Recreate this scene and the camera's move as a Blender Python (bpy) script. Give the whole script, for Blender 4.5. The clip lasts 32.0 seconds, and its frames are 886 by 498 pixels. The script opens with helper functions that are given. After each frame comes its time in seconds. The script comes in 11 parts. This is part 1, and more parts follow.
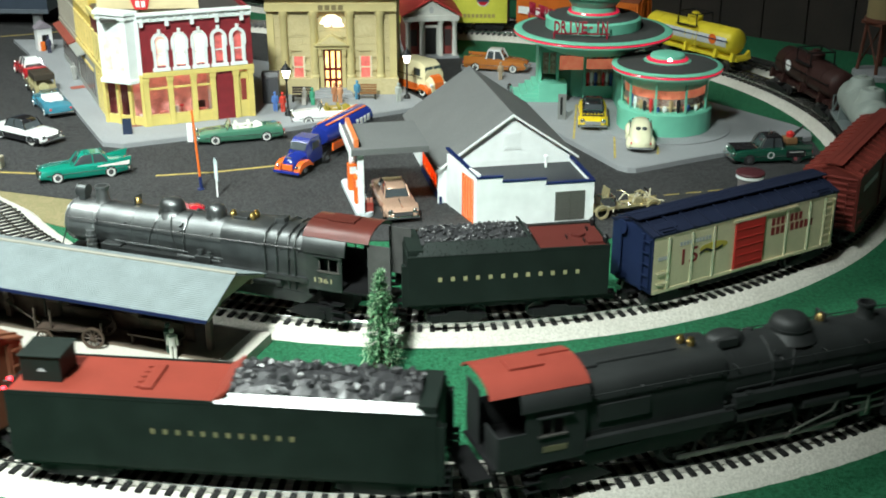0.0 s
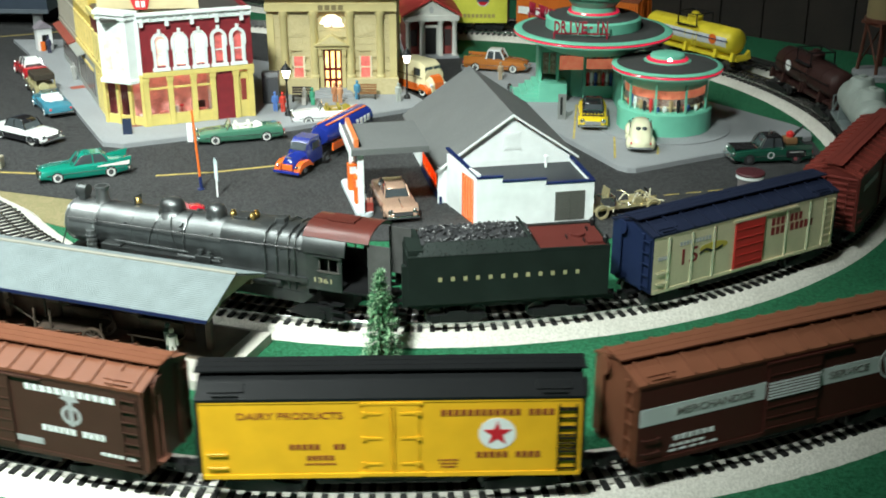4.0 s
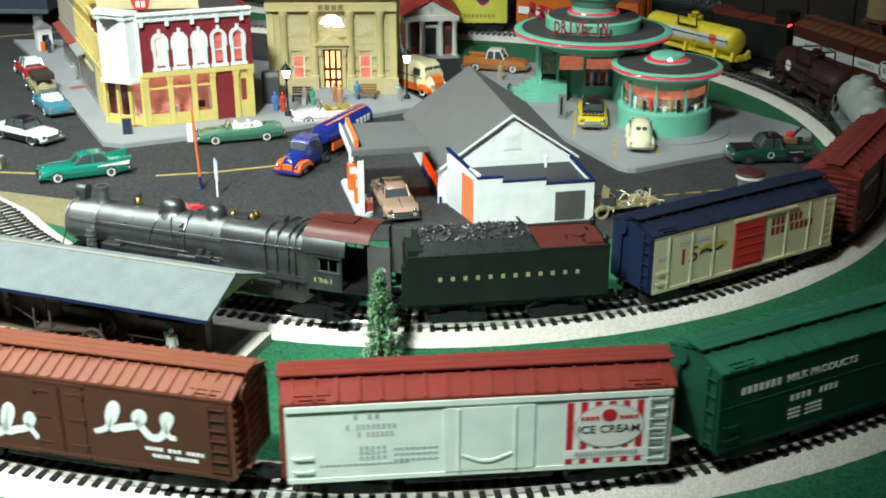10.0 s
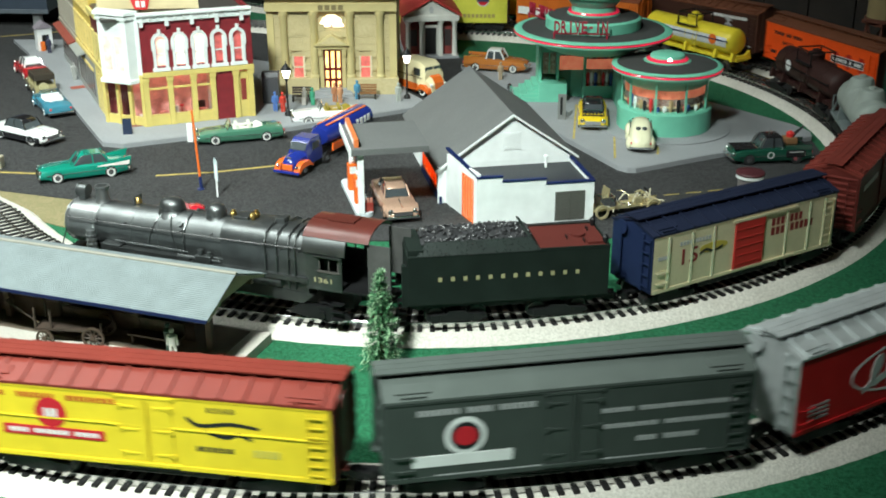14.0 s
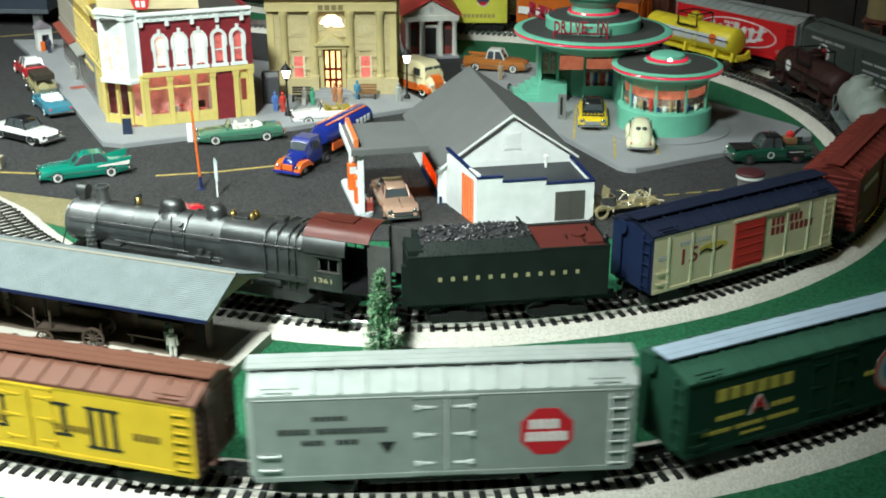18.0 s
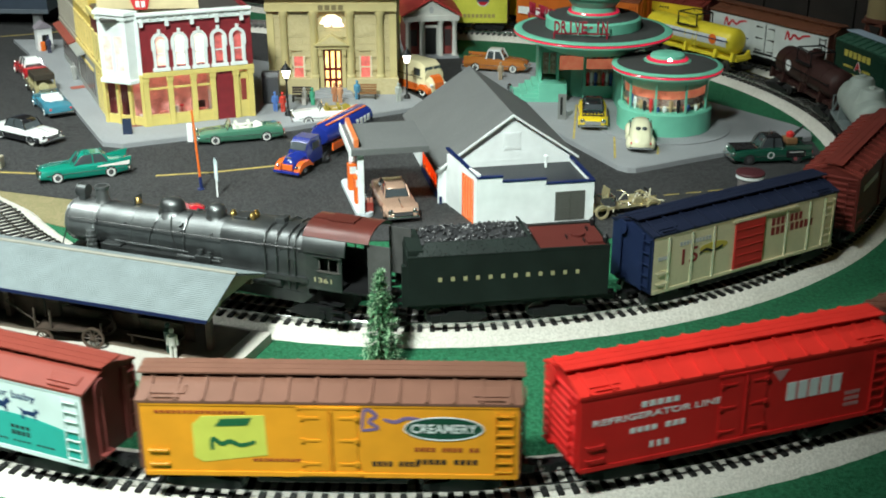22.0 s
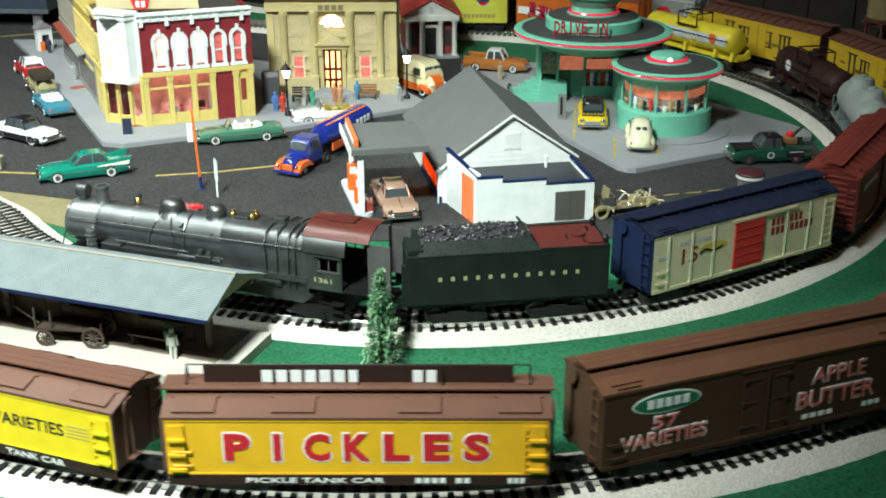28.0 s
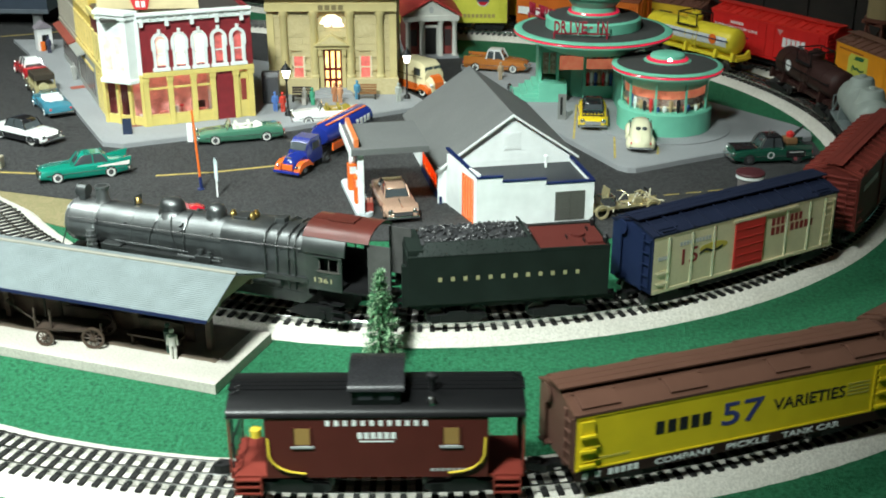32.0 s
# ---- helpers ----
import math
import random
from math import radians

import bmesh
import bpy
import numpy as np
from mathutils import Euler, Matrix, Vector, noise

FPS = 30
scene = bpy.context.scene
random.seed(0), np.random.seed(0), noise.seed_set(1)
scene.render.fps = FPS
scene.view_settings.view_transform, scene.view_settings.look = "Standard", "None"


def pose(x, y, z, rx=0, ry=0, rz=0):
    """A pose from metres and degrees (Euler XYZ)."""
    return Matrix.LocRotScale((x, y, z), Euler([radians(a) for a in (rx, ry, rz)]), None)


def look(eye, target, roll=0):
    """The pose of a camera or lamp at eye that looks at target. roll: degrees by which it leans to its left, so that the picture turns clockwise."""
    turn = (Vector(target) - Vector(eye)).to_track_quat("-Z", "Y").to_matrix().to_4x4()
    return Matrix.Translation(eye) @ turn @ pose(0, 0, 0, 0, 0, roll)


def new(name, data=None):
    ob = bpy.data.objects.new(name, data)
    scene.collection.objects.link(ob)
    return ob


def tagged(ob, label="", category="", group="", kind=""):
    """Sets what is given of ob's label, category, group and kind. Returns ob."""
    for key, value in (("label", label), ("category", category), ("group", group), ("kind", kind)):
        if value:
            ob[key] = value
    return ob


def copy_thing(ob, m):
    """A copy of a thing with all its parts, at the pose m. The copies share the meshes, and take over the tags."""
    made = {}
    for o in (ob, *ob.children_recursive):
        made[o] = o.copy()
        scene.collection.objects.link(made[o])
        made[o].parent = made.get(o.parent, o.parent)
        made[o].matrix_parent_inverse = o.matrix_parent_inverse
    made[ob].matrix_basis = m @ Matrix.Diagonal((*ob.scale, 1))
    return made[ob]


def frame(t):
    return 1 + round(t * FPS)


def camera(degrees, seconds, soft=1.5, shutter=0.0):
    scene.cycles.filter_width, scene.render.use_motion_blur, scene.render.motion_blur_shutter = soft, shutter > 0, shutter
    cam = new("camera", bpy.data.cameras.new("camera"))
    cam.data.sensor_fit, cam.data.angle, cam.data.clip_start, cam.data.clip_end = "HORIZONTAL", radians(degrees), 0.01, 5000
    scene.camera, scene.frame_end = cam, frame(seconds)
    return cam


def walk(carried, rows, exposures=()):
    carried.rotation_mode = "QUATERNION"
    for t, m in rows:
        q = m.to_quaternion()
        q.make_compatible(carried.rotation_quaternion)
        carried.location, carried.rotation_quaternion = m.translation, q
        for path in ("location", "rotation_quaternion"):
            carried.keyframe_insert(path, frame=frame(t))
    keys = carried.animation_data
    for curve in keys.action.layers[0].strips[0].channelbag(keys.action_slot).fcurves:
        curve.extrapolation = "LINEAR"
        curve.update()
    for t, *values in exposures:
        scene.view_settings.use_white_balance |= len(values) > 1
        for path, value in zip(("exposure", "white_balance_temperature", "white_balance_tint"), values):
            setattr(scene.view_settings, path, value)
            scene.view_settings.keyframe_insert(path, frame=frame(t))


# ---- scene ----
cam = camera(40.77, 32.0, soft=1.9, shutter=0.5)
EYE, PITCH = (0.0, 0.0, 0.5028), 22.36
# the clip's own slow drift in brightness
EXPOSURE = [(0.0, 0.05), (2.0, 0.14), (4.0, 0.1), (6.4, 0.07), (9.0, 0.06), (11.0, 0.0), (12.5, -0.08), (14.0, -0.03), (17.0, -0.03), (19.5, -0.09), (21.0, -0.1), (23.0, -0.07), (25.5, -0.06), (28.0, 0.05), (32.0, 0.02)]
walk(cam, [(0.0, pose(*EYE, 90 - PITCH, 0, 0) @ pose(0, 0, 0, 0, 0, -0.1)),
           (32.0, pose(*EYE, 90 - PITCH, 0, 0) @ pose(0, 0, 0, 0, 0, -0.1))], exposures=EXPOSURE)

# ---- light: one ceiling lamp over the front of the table, a dim room ----
world = bpy.data.worlds.new("room_air")
world.use_nodes = True
world.node_tree.nodes["Background"].inputs[0].default_value = (0.9, 0.95, 1.0, 1)
world.node_tree.nodes["Background"].inputs[1].default_value = 0.006
scene.world = world


def spot_lamp(name, eye, target, radius, cone, power, color):
    data = bpy.data.lights.new(name, "SPOT")
    data.shadow_soft_size, data.spot_size, data.spot_blend = radius, radians(cone), 1.0
    data.energy, data.color = power, color
    ob = new(name, data)
    ob.matrix_world = look(eye, target)
    return ob


spot_lamp("ceiling_lamp_light", (-0.5, 0.04, 1.55), (-0.42, 1.19, 0.0), 0.12, 60, 365, (0.885, 1.0, 0.945))


def panel_lamp(name, eye, target, sx, sy, power, color):
    data = bpy.data.lights.new(name, "AREA")
    data.shape, data.size, data.size_y = "RECTANGLE", sx, sy
    data.energy, data.color = power, color
    ob = new(name, data)
    ob.matrix_world = look(eye, target)
    return ob


panel_lamp("ceiling_panel_light", (-1.25, 1.3, 1.6), (-1.2, 1.31, 0.0), 0.42, 1.25, 28, (0.88, 1.0, 0.95))


# ---- materials ----
MATS = {}


def mat(name, col, rough=0.5, metal=0.0, var=0.18, scale=60.0, bump=0.15, fine=900.0, coat=0.0, glow=0.0, spec=0.5):
    """Paint, plastic or metal with blotches at one scale and grain at another (per metre)."""
    if name in MATS:
        return MATS[name]
    m = bpy.data.materials.new(name)
    m.use_nodes = True
    nt = m.node_tree
    n, l = nt.nodes, nt.links
    b = n["Principled BSDF"]
    tc = n.new("ShaderNodeTexCoord")
    big, small = n.new("ShaderNodeTexNoise"), n.new("ShaderNodeTexNoise")
    big.inputs["Scale"].default_value, big.inputs["Detail"].default_value = scale, 6
    small.inputs["Scale"].default_value, small.inputs["Detail"].default_value = fine, 3
    l.new(tc.outputs["Object"], big.inputs["Vector"])
    l.new(tc.outputs["Object"], small.inputs["Vector"])
    mix = n.new("ShaderNodeMix")
    mix.data_type = "RGBA"
    mix.inputs["A"].default_value = (*[max(0, c * (1 - var)) for c in col], 1)
    mix.inputs["B"].default_value = (*[min(1, c * (1 + var)) for c in col], 1)
    ramp = n.new("ShaderNodeMapRange")
    ramp.inputs["From Min"].default_value, ramp.inputs["From Max"].default_value = 0.3, 0.7
    l.new(big.outputs["Fac"], ramp.inputs["Value"])
    l.new(ramp.outputs["Result"], mix.inputs["Factor"])
    l.new(mix.outputs["Result"], b.inputs["Base Color"])
    rr = n.new("ShaderNodeMapRange")
    rr.inputs["To Min"].default_value, rr.inputs["To Max"].default_value = max(0.02, rough - 0.1), min(1, rough + 0.1)
    l.new(small.outputs["Fac"], rr.inputs["Value"])
    l.new(rr.outputs["Result"], b.inputs["Roughness"])
    if bump:
        bp = n.new("ShaderNodeBump")
        bp.inputs["Strength"].default_value, bp.inputs["Distance"].default_value = bump, 0.0006
        l.new(small.outputs["Fac"], bp.inputs["Height"])
        l.new(bp.outputs["Normal"], b.inputs["Normal"])
    b.inputs["Metallic"].default_value = metal
    b.inputs["Coat Weight"].default_value = coat
    b.inputs["Specular IOR Level"].default_value = spec
    if glow:
        l.new(mix.outputs["Result"], b.inputs["Emission Color"])
        b.inputs["Emission Strength"].default_value = glow
    MATS[name] = m
    return m


def glass(name, tint=(0.9, 0.95, 0.95), rough=0.02):
    if name in MATS:
        return MATS[name]
    m = bpy.data.materials.new(name)
    m.use_nodes = True
    b = m.node_tree.nodes["Principled BSDF"]
    b.inputs["Base Color"].default_value = (*tint, 1)
    b.inputs["Roughness"].default_value = rough
    b.inputs["Transmission Weight"].default_value = 1.0
    b.inputs["IOR"].default_value = 1.3
    MATS[name] = m
    return m


def speckled(name, a, b_, c, scale, fine, bump, dist, rough=0.95):
    """Felt, ballast, asphalt: three shades mixed by two noises, with relief."""
    m = bpy.data.materials.new(name)
    m.use_nodes = True
    nt = m.node_tree
    n, l = nt.nodes, nt.links
    b = n["Principled BSDF"]
    b.inputs["Roughness"].default_value = rough
    b.inputs["Specular IOR Level"].default_value = 0.25
    tc = n.new("ShaderNodeTexCoord")
    n1, n2 = n.new("ShaderNodeTexNoise"), n.new("ShaderNodeTexNoise")
    n1.inputs["Scale"].default_value, n1.inputs["Detail"].default_value = scale, 8
    n2.inputs["Scale"].default_value, n2.inputs["Detail"].default_value, n2.inputs["Roughness"].default_value = fine, 5, 0.75
    l.new(tc.outputs["Object"], n1.inputs["Vector"])
    l.new(tc.outputs["Object"], n2.inputs["Vector"])
    r1, r2 = n.new("ShaderNodeMapRange"), n.new("ShaderNodeMapRange")
    for r in (r1, r2):
        r.inputs["From Min"].default_value, r.inputs["From Max"].default_value = 0.32, 0.68
    r2.inputs["From Min"].default_value, r2.inputs["From Max"].default_value = 0.4, 0.62
    l.new(n1.outputs["Fac"], r1.inputs["Value"])
    l.new(n2.outputs["Fac"], r2.inputs["Value"])
    m1, m2 = n.new("ShaderNodeMix"), n.new("ShaderNodeMix")
    m1.data_type = m2.data_type = "RGBA"
    m1.inputs["A"].default_value, m1.inputs["B"].default_value = (*a, 1), (*b_, 1)
    m2.inputs["B"].default_value = (*c, 1)
    l.new(r1.outputs["Result"], m1.inputs["Factor"])
    l.new(m1.outputs["Result"], m2.inputs["A"])
    l.new(r2.outputs["Result"], m2.inputs["Factor"])
    l.new(m2.outputs["Result"], b.inputs["Base Color"])
    bp = n.new("ShaderNodeBump")
    bp.inputs["Strength"].default_value, bp.inputs["Distance"].default_value = bump, dist
    l.new(n2.outputs["Fac"], bp.inputs["Height"])
    l.new(bp.outputs["Normal"], b.inputs["Normal"])
    MATS[name] = m
    return m


felt = speckled("green_felt", (0.006, 0.07, 0.028), (0.014, 0.12, 0.05), (0.03, 0.2, 0.095), 90, 260, 1.0, 0.003)
ballast = speckled("white_ballast", (0.67, 0.64, 0.57), (0.76, 0.73, 0.66), (0.5, 0.475, 0.42), 30, 420, 1.0, 0.0014)
asphalt = speckled("asphalt_mat", (0.012, 0.0124, 0.0128), (0.022, 0.022, 0.023), (0.062, 0.062, 0.062), 12, 380, 0.9, 0.001, 0.85)
concrete = speckled("grey_concrete", (0.27, 0.28, 0.29), (0.33, 0.34, 0.35), (0.24, 0.25, 0.26), 14, 600, 0.25, 0.0004, 0.8)
tan_earth = speckled("tan_earth", (0.23, 0.18, 0.1), (0.3, 0.24, 0.14), (0.16, 0.16, 0.07), 20, 400, 0.6, 0.0008)
panelling = speckled("brown_panelling", (0.045, 0.028, 0.018), (0.07, 0.045, 0.028), (0.03, 0.018, 0.012), 6, 60, 0.4, 0.002, 0.6)
coal = mat("coal_mat", (0.03, 0.03, 0.032), 0.38, 0, 0.5, 300, 0.4, 500, spec=0.8)
black = mat("black_paint", (0.007, 0.007, 0.0075), 0.5, 0, 0.3, 50, spec=0.35)
boiler_black = mat("boiler_black", (0.14, 0.148, 0.148), 0.42, 0.93, 0.25, 40, 0.05, 500)
graphite = mat("graphite_grey", (0.24, 0.25, 0.25), 0.4, 0.85, 0.2, 50, 0.1, 500)
engine_grey = mat("engine_matt_grey", (0.017, 0.019, 0.019), 0.55, 0, 0.25, 40, 0.12, 600, spec=0.5)
brunswick = mat("dark_locomotive_green", (0.008, 0.013, 0.0105), 0.6, 0, 0.25, 40, 0.06, spec=0.22)
polished_green = mat("polished_locomotive_green", (0.009, 0.014, 0.012), 0.3, 0, 0.25, 40, 0.03, 500, spec=0.6)
tuscan_roof = mat("tuscan_roof", (0.085, 0.019, 0.014), 0.32, 0, 0.2, 40)
aged_brass = mat("aged_brass", (0.34, 0.24, 0.09), 0.4, 0.9, 0.3)
steel = mat("steel", (0.6, 0.6, 0.6), 0.22, 1.0, 0.1)
dark_steel = mat("dark_steel", (0.1, 0.1, 0.1), 0.4, 0.8, 0.2)
brass = mat("brass", (0.75, 0.52, 0.18), 0.3, 1.0, 0.15)
white = mat("white_paint", (0.8, 0.81, 0.8), 0.45, 0, 0.04)
tie_mat = mat("black_tie", (0.011, 0.0105, 0.01), 0.75, 0, 0.4, 150, 0.4, spec=0.25)
yellow = mat("yellow_paint", (0.75, 0.5, 0.03), 0.45, 0, 0.06)
red = mat("red_paint", (0.6, 0.03, 0.03), 0.42, 0, 0.08)
navy = mat("navy_paint", (0.012, 0.025, 0.11), 0.4, 0, 0.12)
orange = mat("orange_paint", (0.78, 0.16, 0.02), 0.4, 0, 0.06)
red_glow = mat("red_marker_glow", (1.0, 0.02, 0.03), 0.4, 0, 0, glow=12)

# ---- mesh helpers: all sizes in centimetres ----
CM = 0.01


def P(x, y, z=0.0, rz=0.0):
    return pose(x * CM, y * CM, z * CM, 0, 0, rz)


def part(name, bm, material, parent=None, label="", at=None, smooth=False):
    """Link a bmesh (in centimetres) as one mesh object under a thing or a part."""
    me = bpy.data.meshes.new(name)
    bmesh.ops.transform(bm, matrix=Matrix.Scale(CM, 4), verts=bm.verts)
    bmesh.ops.recalc_face_normals(bm, faces=bm.faces)
    bm.to_mesh(me)
    bm.free()
    if smooth:
        me.polygons.foreach_set("use_smooth", [True] * len(me.polygons))
        me.set_sharp_from_angle(angle=radians(38))
    me.materials.append(material)
    ob = new(name, me)
    if parent is not None:
        ob.parent = parent
    if at is not None:
        ob.matrix_basis = at
    if label:
        ob["label"] = label
    return ob


def again(ob, parent, m, name=None):
    """One more object on the mesh of ob."""
    o = new(name or ob.name.split(".")[0], ob.data)
    o.parent, o.matrix_basis = parent, m
    return o


def thing(name, m, label, category, group="", kind=""):
    e = new(name)
    e.empty_display_size = 0.02
    e.matrix_basis = m
    return tagged(e, label, category, group, kind)


def B():
    return bmesh.new()


def box(bm, x0, x1, y0, y1, z0, z1, bevel=0.0):
    r = bmesh.ops.create_cube(bm, size=1, matrix=Matrix.LocRotScale(((x0 + x1) / 2, (y0 + y1) / 2, (z0 + z1) / 2), None, (x1 - x0, y1 - y0, z1 - z0)))
    if bevel:
        es = {e for v in r["verts"] for e in v.link_edges}
        bmesh.ops.bevel(bm, geom=list(es), offset=bevel, segments=2, affect="EDGES", profile=0.6)
    return bm


def cyl(bm, a, b, r0, r1=None, seg=14, caps=True):
    a, b = Vector(a), Vector(b)
    d = b - a
    m = Matrix.Translation((a + b) / 2) @ d.to_track_quat("Z", "Y").to_matrix().to_4x4()
    bmesh.ops.create_cone(bm, cap_ends=caps, segments=seg, radius1=r0, radius2=r0 if r1 is None else r1, depth=d.length, matrix=m)
    return bm


def ball(bm, c, r, sx=1, sy=1, sz=1, seg=12):
    bmesh.ops.create_uvsphere(bm, u_segments=seg, v_segments=max(6, seg // 2 + 1), radius=r, matrix=Matrix.LocRotScale(c, None, (sx, sy, sz)))
    return bm


def tube(bm, pts, r, seg=6):
    for a, b in zip(pts, pts[1:]):
        cyl(bm, a, b, r, seg=seg)
    return bm


def extrude(bm, poly, axis, a, b):
    """A prism: poly is a list of 2D points in the other two axes, run along axis from a to b."""
    def put(p, t):
        return {"x": (t, p[0], p[1]), "y": (p[0], t, p[1]), "z": (p[0], p[1], t)}[axis]
    v0 = [bm.verts.new(put(p, a)) for p in poly]
    v1 = [bm.verts.new(put(p, b)) for p in poly]
    n = len(poly)
    bm.faces.new(v0)
    bm.faces.new(v1)
    for i in range(n):
        bm.faces.new((v0[i], v0[(i + 1) % n], v1[(i + 1) % n], v1[i]))
    return bm


def lathe(bm, prof, seg=32, c=(0, 0)):
    """Turn a profile of (radius, z) round the upright axis at c."""
    rings = []
    for r, z in prof:
        rings.append([bm.verts.new((c[0] + r * math.cos(2 * math.pi * i / seg), c[1] + r * math.sin(2 * math.pi * i / seg), z)) for i in range(seg)])
    for a, b in zip(rings, rings[1:]):
        for i in range(seg):
            bm.faces.new((a[i], a[(i + 1) % seg], b[(i + 1) % seg], b[i]))
    for ring in (rings[0], rings[-1]):
        bm.faces.new(ring)
    return bm


def loft(bm, sections, cap=True):
    """Skin a list of closed point loops."""
    rings = [[bm.verts.new(p) for p in s] for s in sections]
    n = len(rings[0])
    for a, b in zip(rings, rings[1:]):
        for i in range(n):
            bm.faces.new((a[i], a[(i + 1) % n], b[(i + 1) % n], b[i]))
    if cap:
        bm.faces.new(rings[0])
        bm.faces.new(rings[-1])
    return bm


def turn(bm, m):
    bmesh.ops.transform(bm, matrix=m, verts=bm.verts)
    return bm


def text_bm(s, width, height, thick=0.03, bold=0.012):
    """Raised letters of the built-in font, lying in the x-z plane, facing -y, centred, fitted to width and height."""
    cu = bpy.data.curves.new("letters", "FONT")
    cu.body, cu.extrude, cu.resolution_u, cu.offset = s, 0.02, 3, bold
    ob = new("letters", cu)
    me = bpy.data.meshes.new_from_object(ob.evaluated_get(bpy.context.evaluated_depsgraph_get()))
    bpy.data.objects.remove(ob)
    bm = B()
    bm.from_mesh(me)
    bpy.data.meshes.remove(me)
    xs, ys = [v.co.x for v in bm.verts], [v.co.y for v in bm.verts]
    cx, cy = (max(xs) + min(xs)) / 2, (max(ys) + min(ys)) / 2
    sx, sy = width / (max(xs) - min(xs)), height / (max(ys) - min(ys))
    for v in bm.verts:
        x, y, z = v.co
        v.co = ((x - cx) * sx, -thick / 2 - z / 0.02 * thick / 2, (y - cy) * sy)
    return bm


def bars_bm(n, width, height, thick=0.03, gaps=(), fill=0.72):
    """A row of plain letter blocks that stands for writing that is not spelt out."""
    bm = B()
    step = width / n
    for i in range(n):
        if i in gaps:
            continue
        x = -width / 2 + (i + 0.5) * step
        box(bm, x - step * fill / 2, x + step * fill / 2, -thick, 0, -height / 2, height / 2)
    return bm


def disc_bm(rx, rz, thick=0.03, seg=28):
    bm = B()
    poly = [(rx * math.cos(2 * math.pi * i / seg), rz * math.sin(2 * math.pi * i / seg)) for i in range(seg)]
    return extrude(bm, poly, "y", -thick, 0)


def ring_bm(rx, rz, w, thick=0.03, seg=40):
    bm = B()
    pts = []
    for i in range(seg):
        c, s = math.cos(2 * math.pi * i / seg), math.sin(2 * math.pi * i / seg)
        pts.append([bm.verts.new(p) for p in ((rx * c, -thick, rz * s), ((rx - w) * c, -thick, (rz - w) * s), ((rx - w) * c, 0, (rz - w) * s), (rx * c, 0, rz * s))])
    for a, b in zip(pts, pts[1:] + pts[:1]):
        for i in range(4):
            bm.faces.new((a[i], a[(i + 1) % 4], b[(i + 1) % 4], b[i]))
    return bm


def ribbon_bm(pts, w, thick=0.03):
    """A brush stroke: a flat band of width w along points in the x-z plane."""
    bm = B()
    sm = []
    n = len(pts)
    for i in range(n - 1):
        p0, p1, p2, p3 = pts[max(i - 1, 0)], pts[i], pts[i + 1], pts[min(i + 2, n - 1)]
        for k in range(6):
            t = k / 6
            sm.append(tuple(0.5 * (2 * p1[j] + (p2[j] - p0[j]) * t + (2 * p0[j] - 5 * p1[j] + 4 * p2[j] - p3[j]) * t * t + (3 * p1[j] - p0[j] - 3 * p2[j] + p3[j]) * t ** 3) for j in (0, 1)))
    sm.append(tuple(pts[-1]))
    prev = None
    for i, p in enumerate(sm):
        a, b = sm[max(i - 1, 0)], sm[min(i + 1, len(sm) - 1)]
        d = Vector((b[0] - a[0], b[1] - a[1]))
        d = d.normalized() if d.length > 1e-6 else Vector((1, 0))
        ww = w * (0.55 + 0.45 * math.sin(math.pi * min(1, max(0, i / (len(sm) - 1)))) ** 0.5)
        nx, nz = -d.y * ww / 2, d.x * ww / 2
        cur = [bm.verts.new(q) for q in ((p[0] + nx, -thick, p[1] + nz), (p[0] - nx, -thick, p[1] - nz), (p[0] - nx, 0, p[1] - nz), (p[0] + nx, 0, p[1] + nz))]
        if prev:
            for k in range(4):
                bm.faces.new((prev[k], prev[(k + 1) % 4], cur[(k + 1) % 4], cur[k]))
        else:
            bm.faces.new(cur)
        prev = cur
    bm.faces.new(prev)
    return bm


# ---- the two loops of track (centre lines, in centimetres) ----
def smooth_table(tab, a):
    xs = [k for k, _ in tab]
    i = max(0, min(len(tab) - 2, int(np.searchsorted(xs, a)) - 1))
    v = [tab[min(max(i + d, 0), len(tab) - 1)][1] for d in (-1, 0, 1, 2)]
    t = (a - xs[i]) / (xs[i + 1] - xs[i])
    return 0.5 * (2 * v[1] + (v[2] - v[0]) * t + (2 * v[0] - 5 * v[1] + 4 * v[2] - v[3]) * t * t + (3 * v[1] - v[0] - 3 * v[2] + v[3]) * t ** 3)


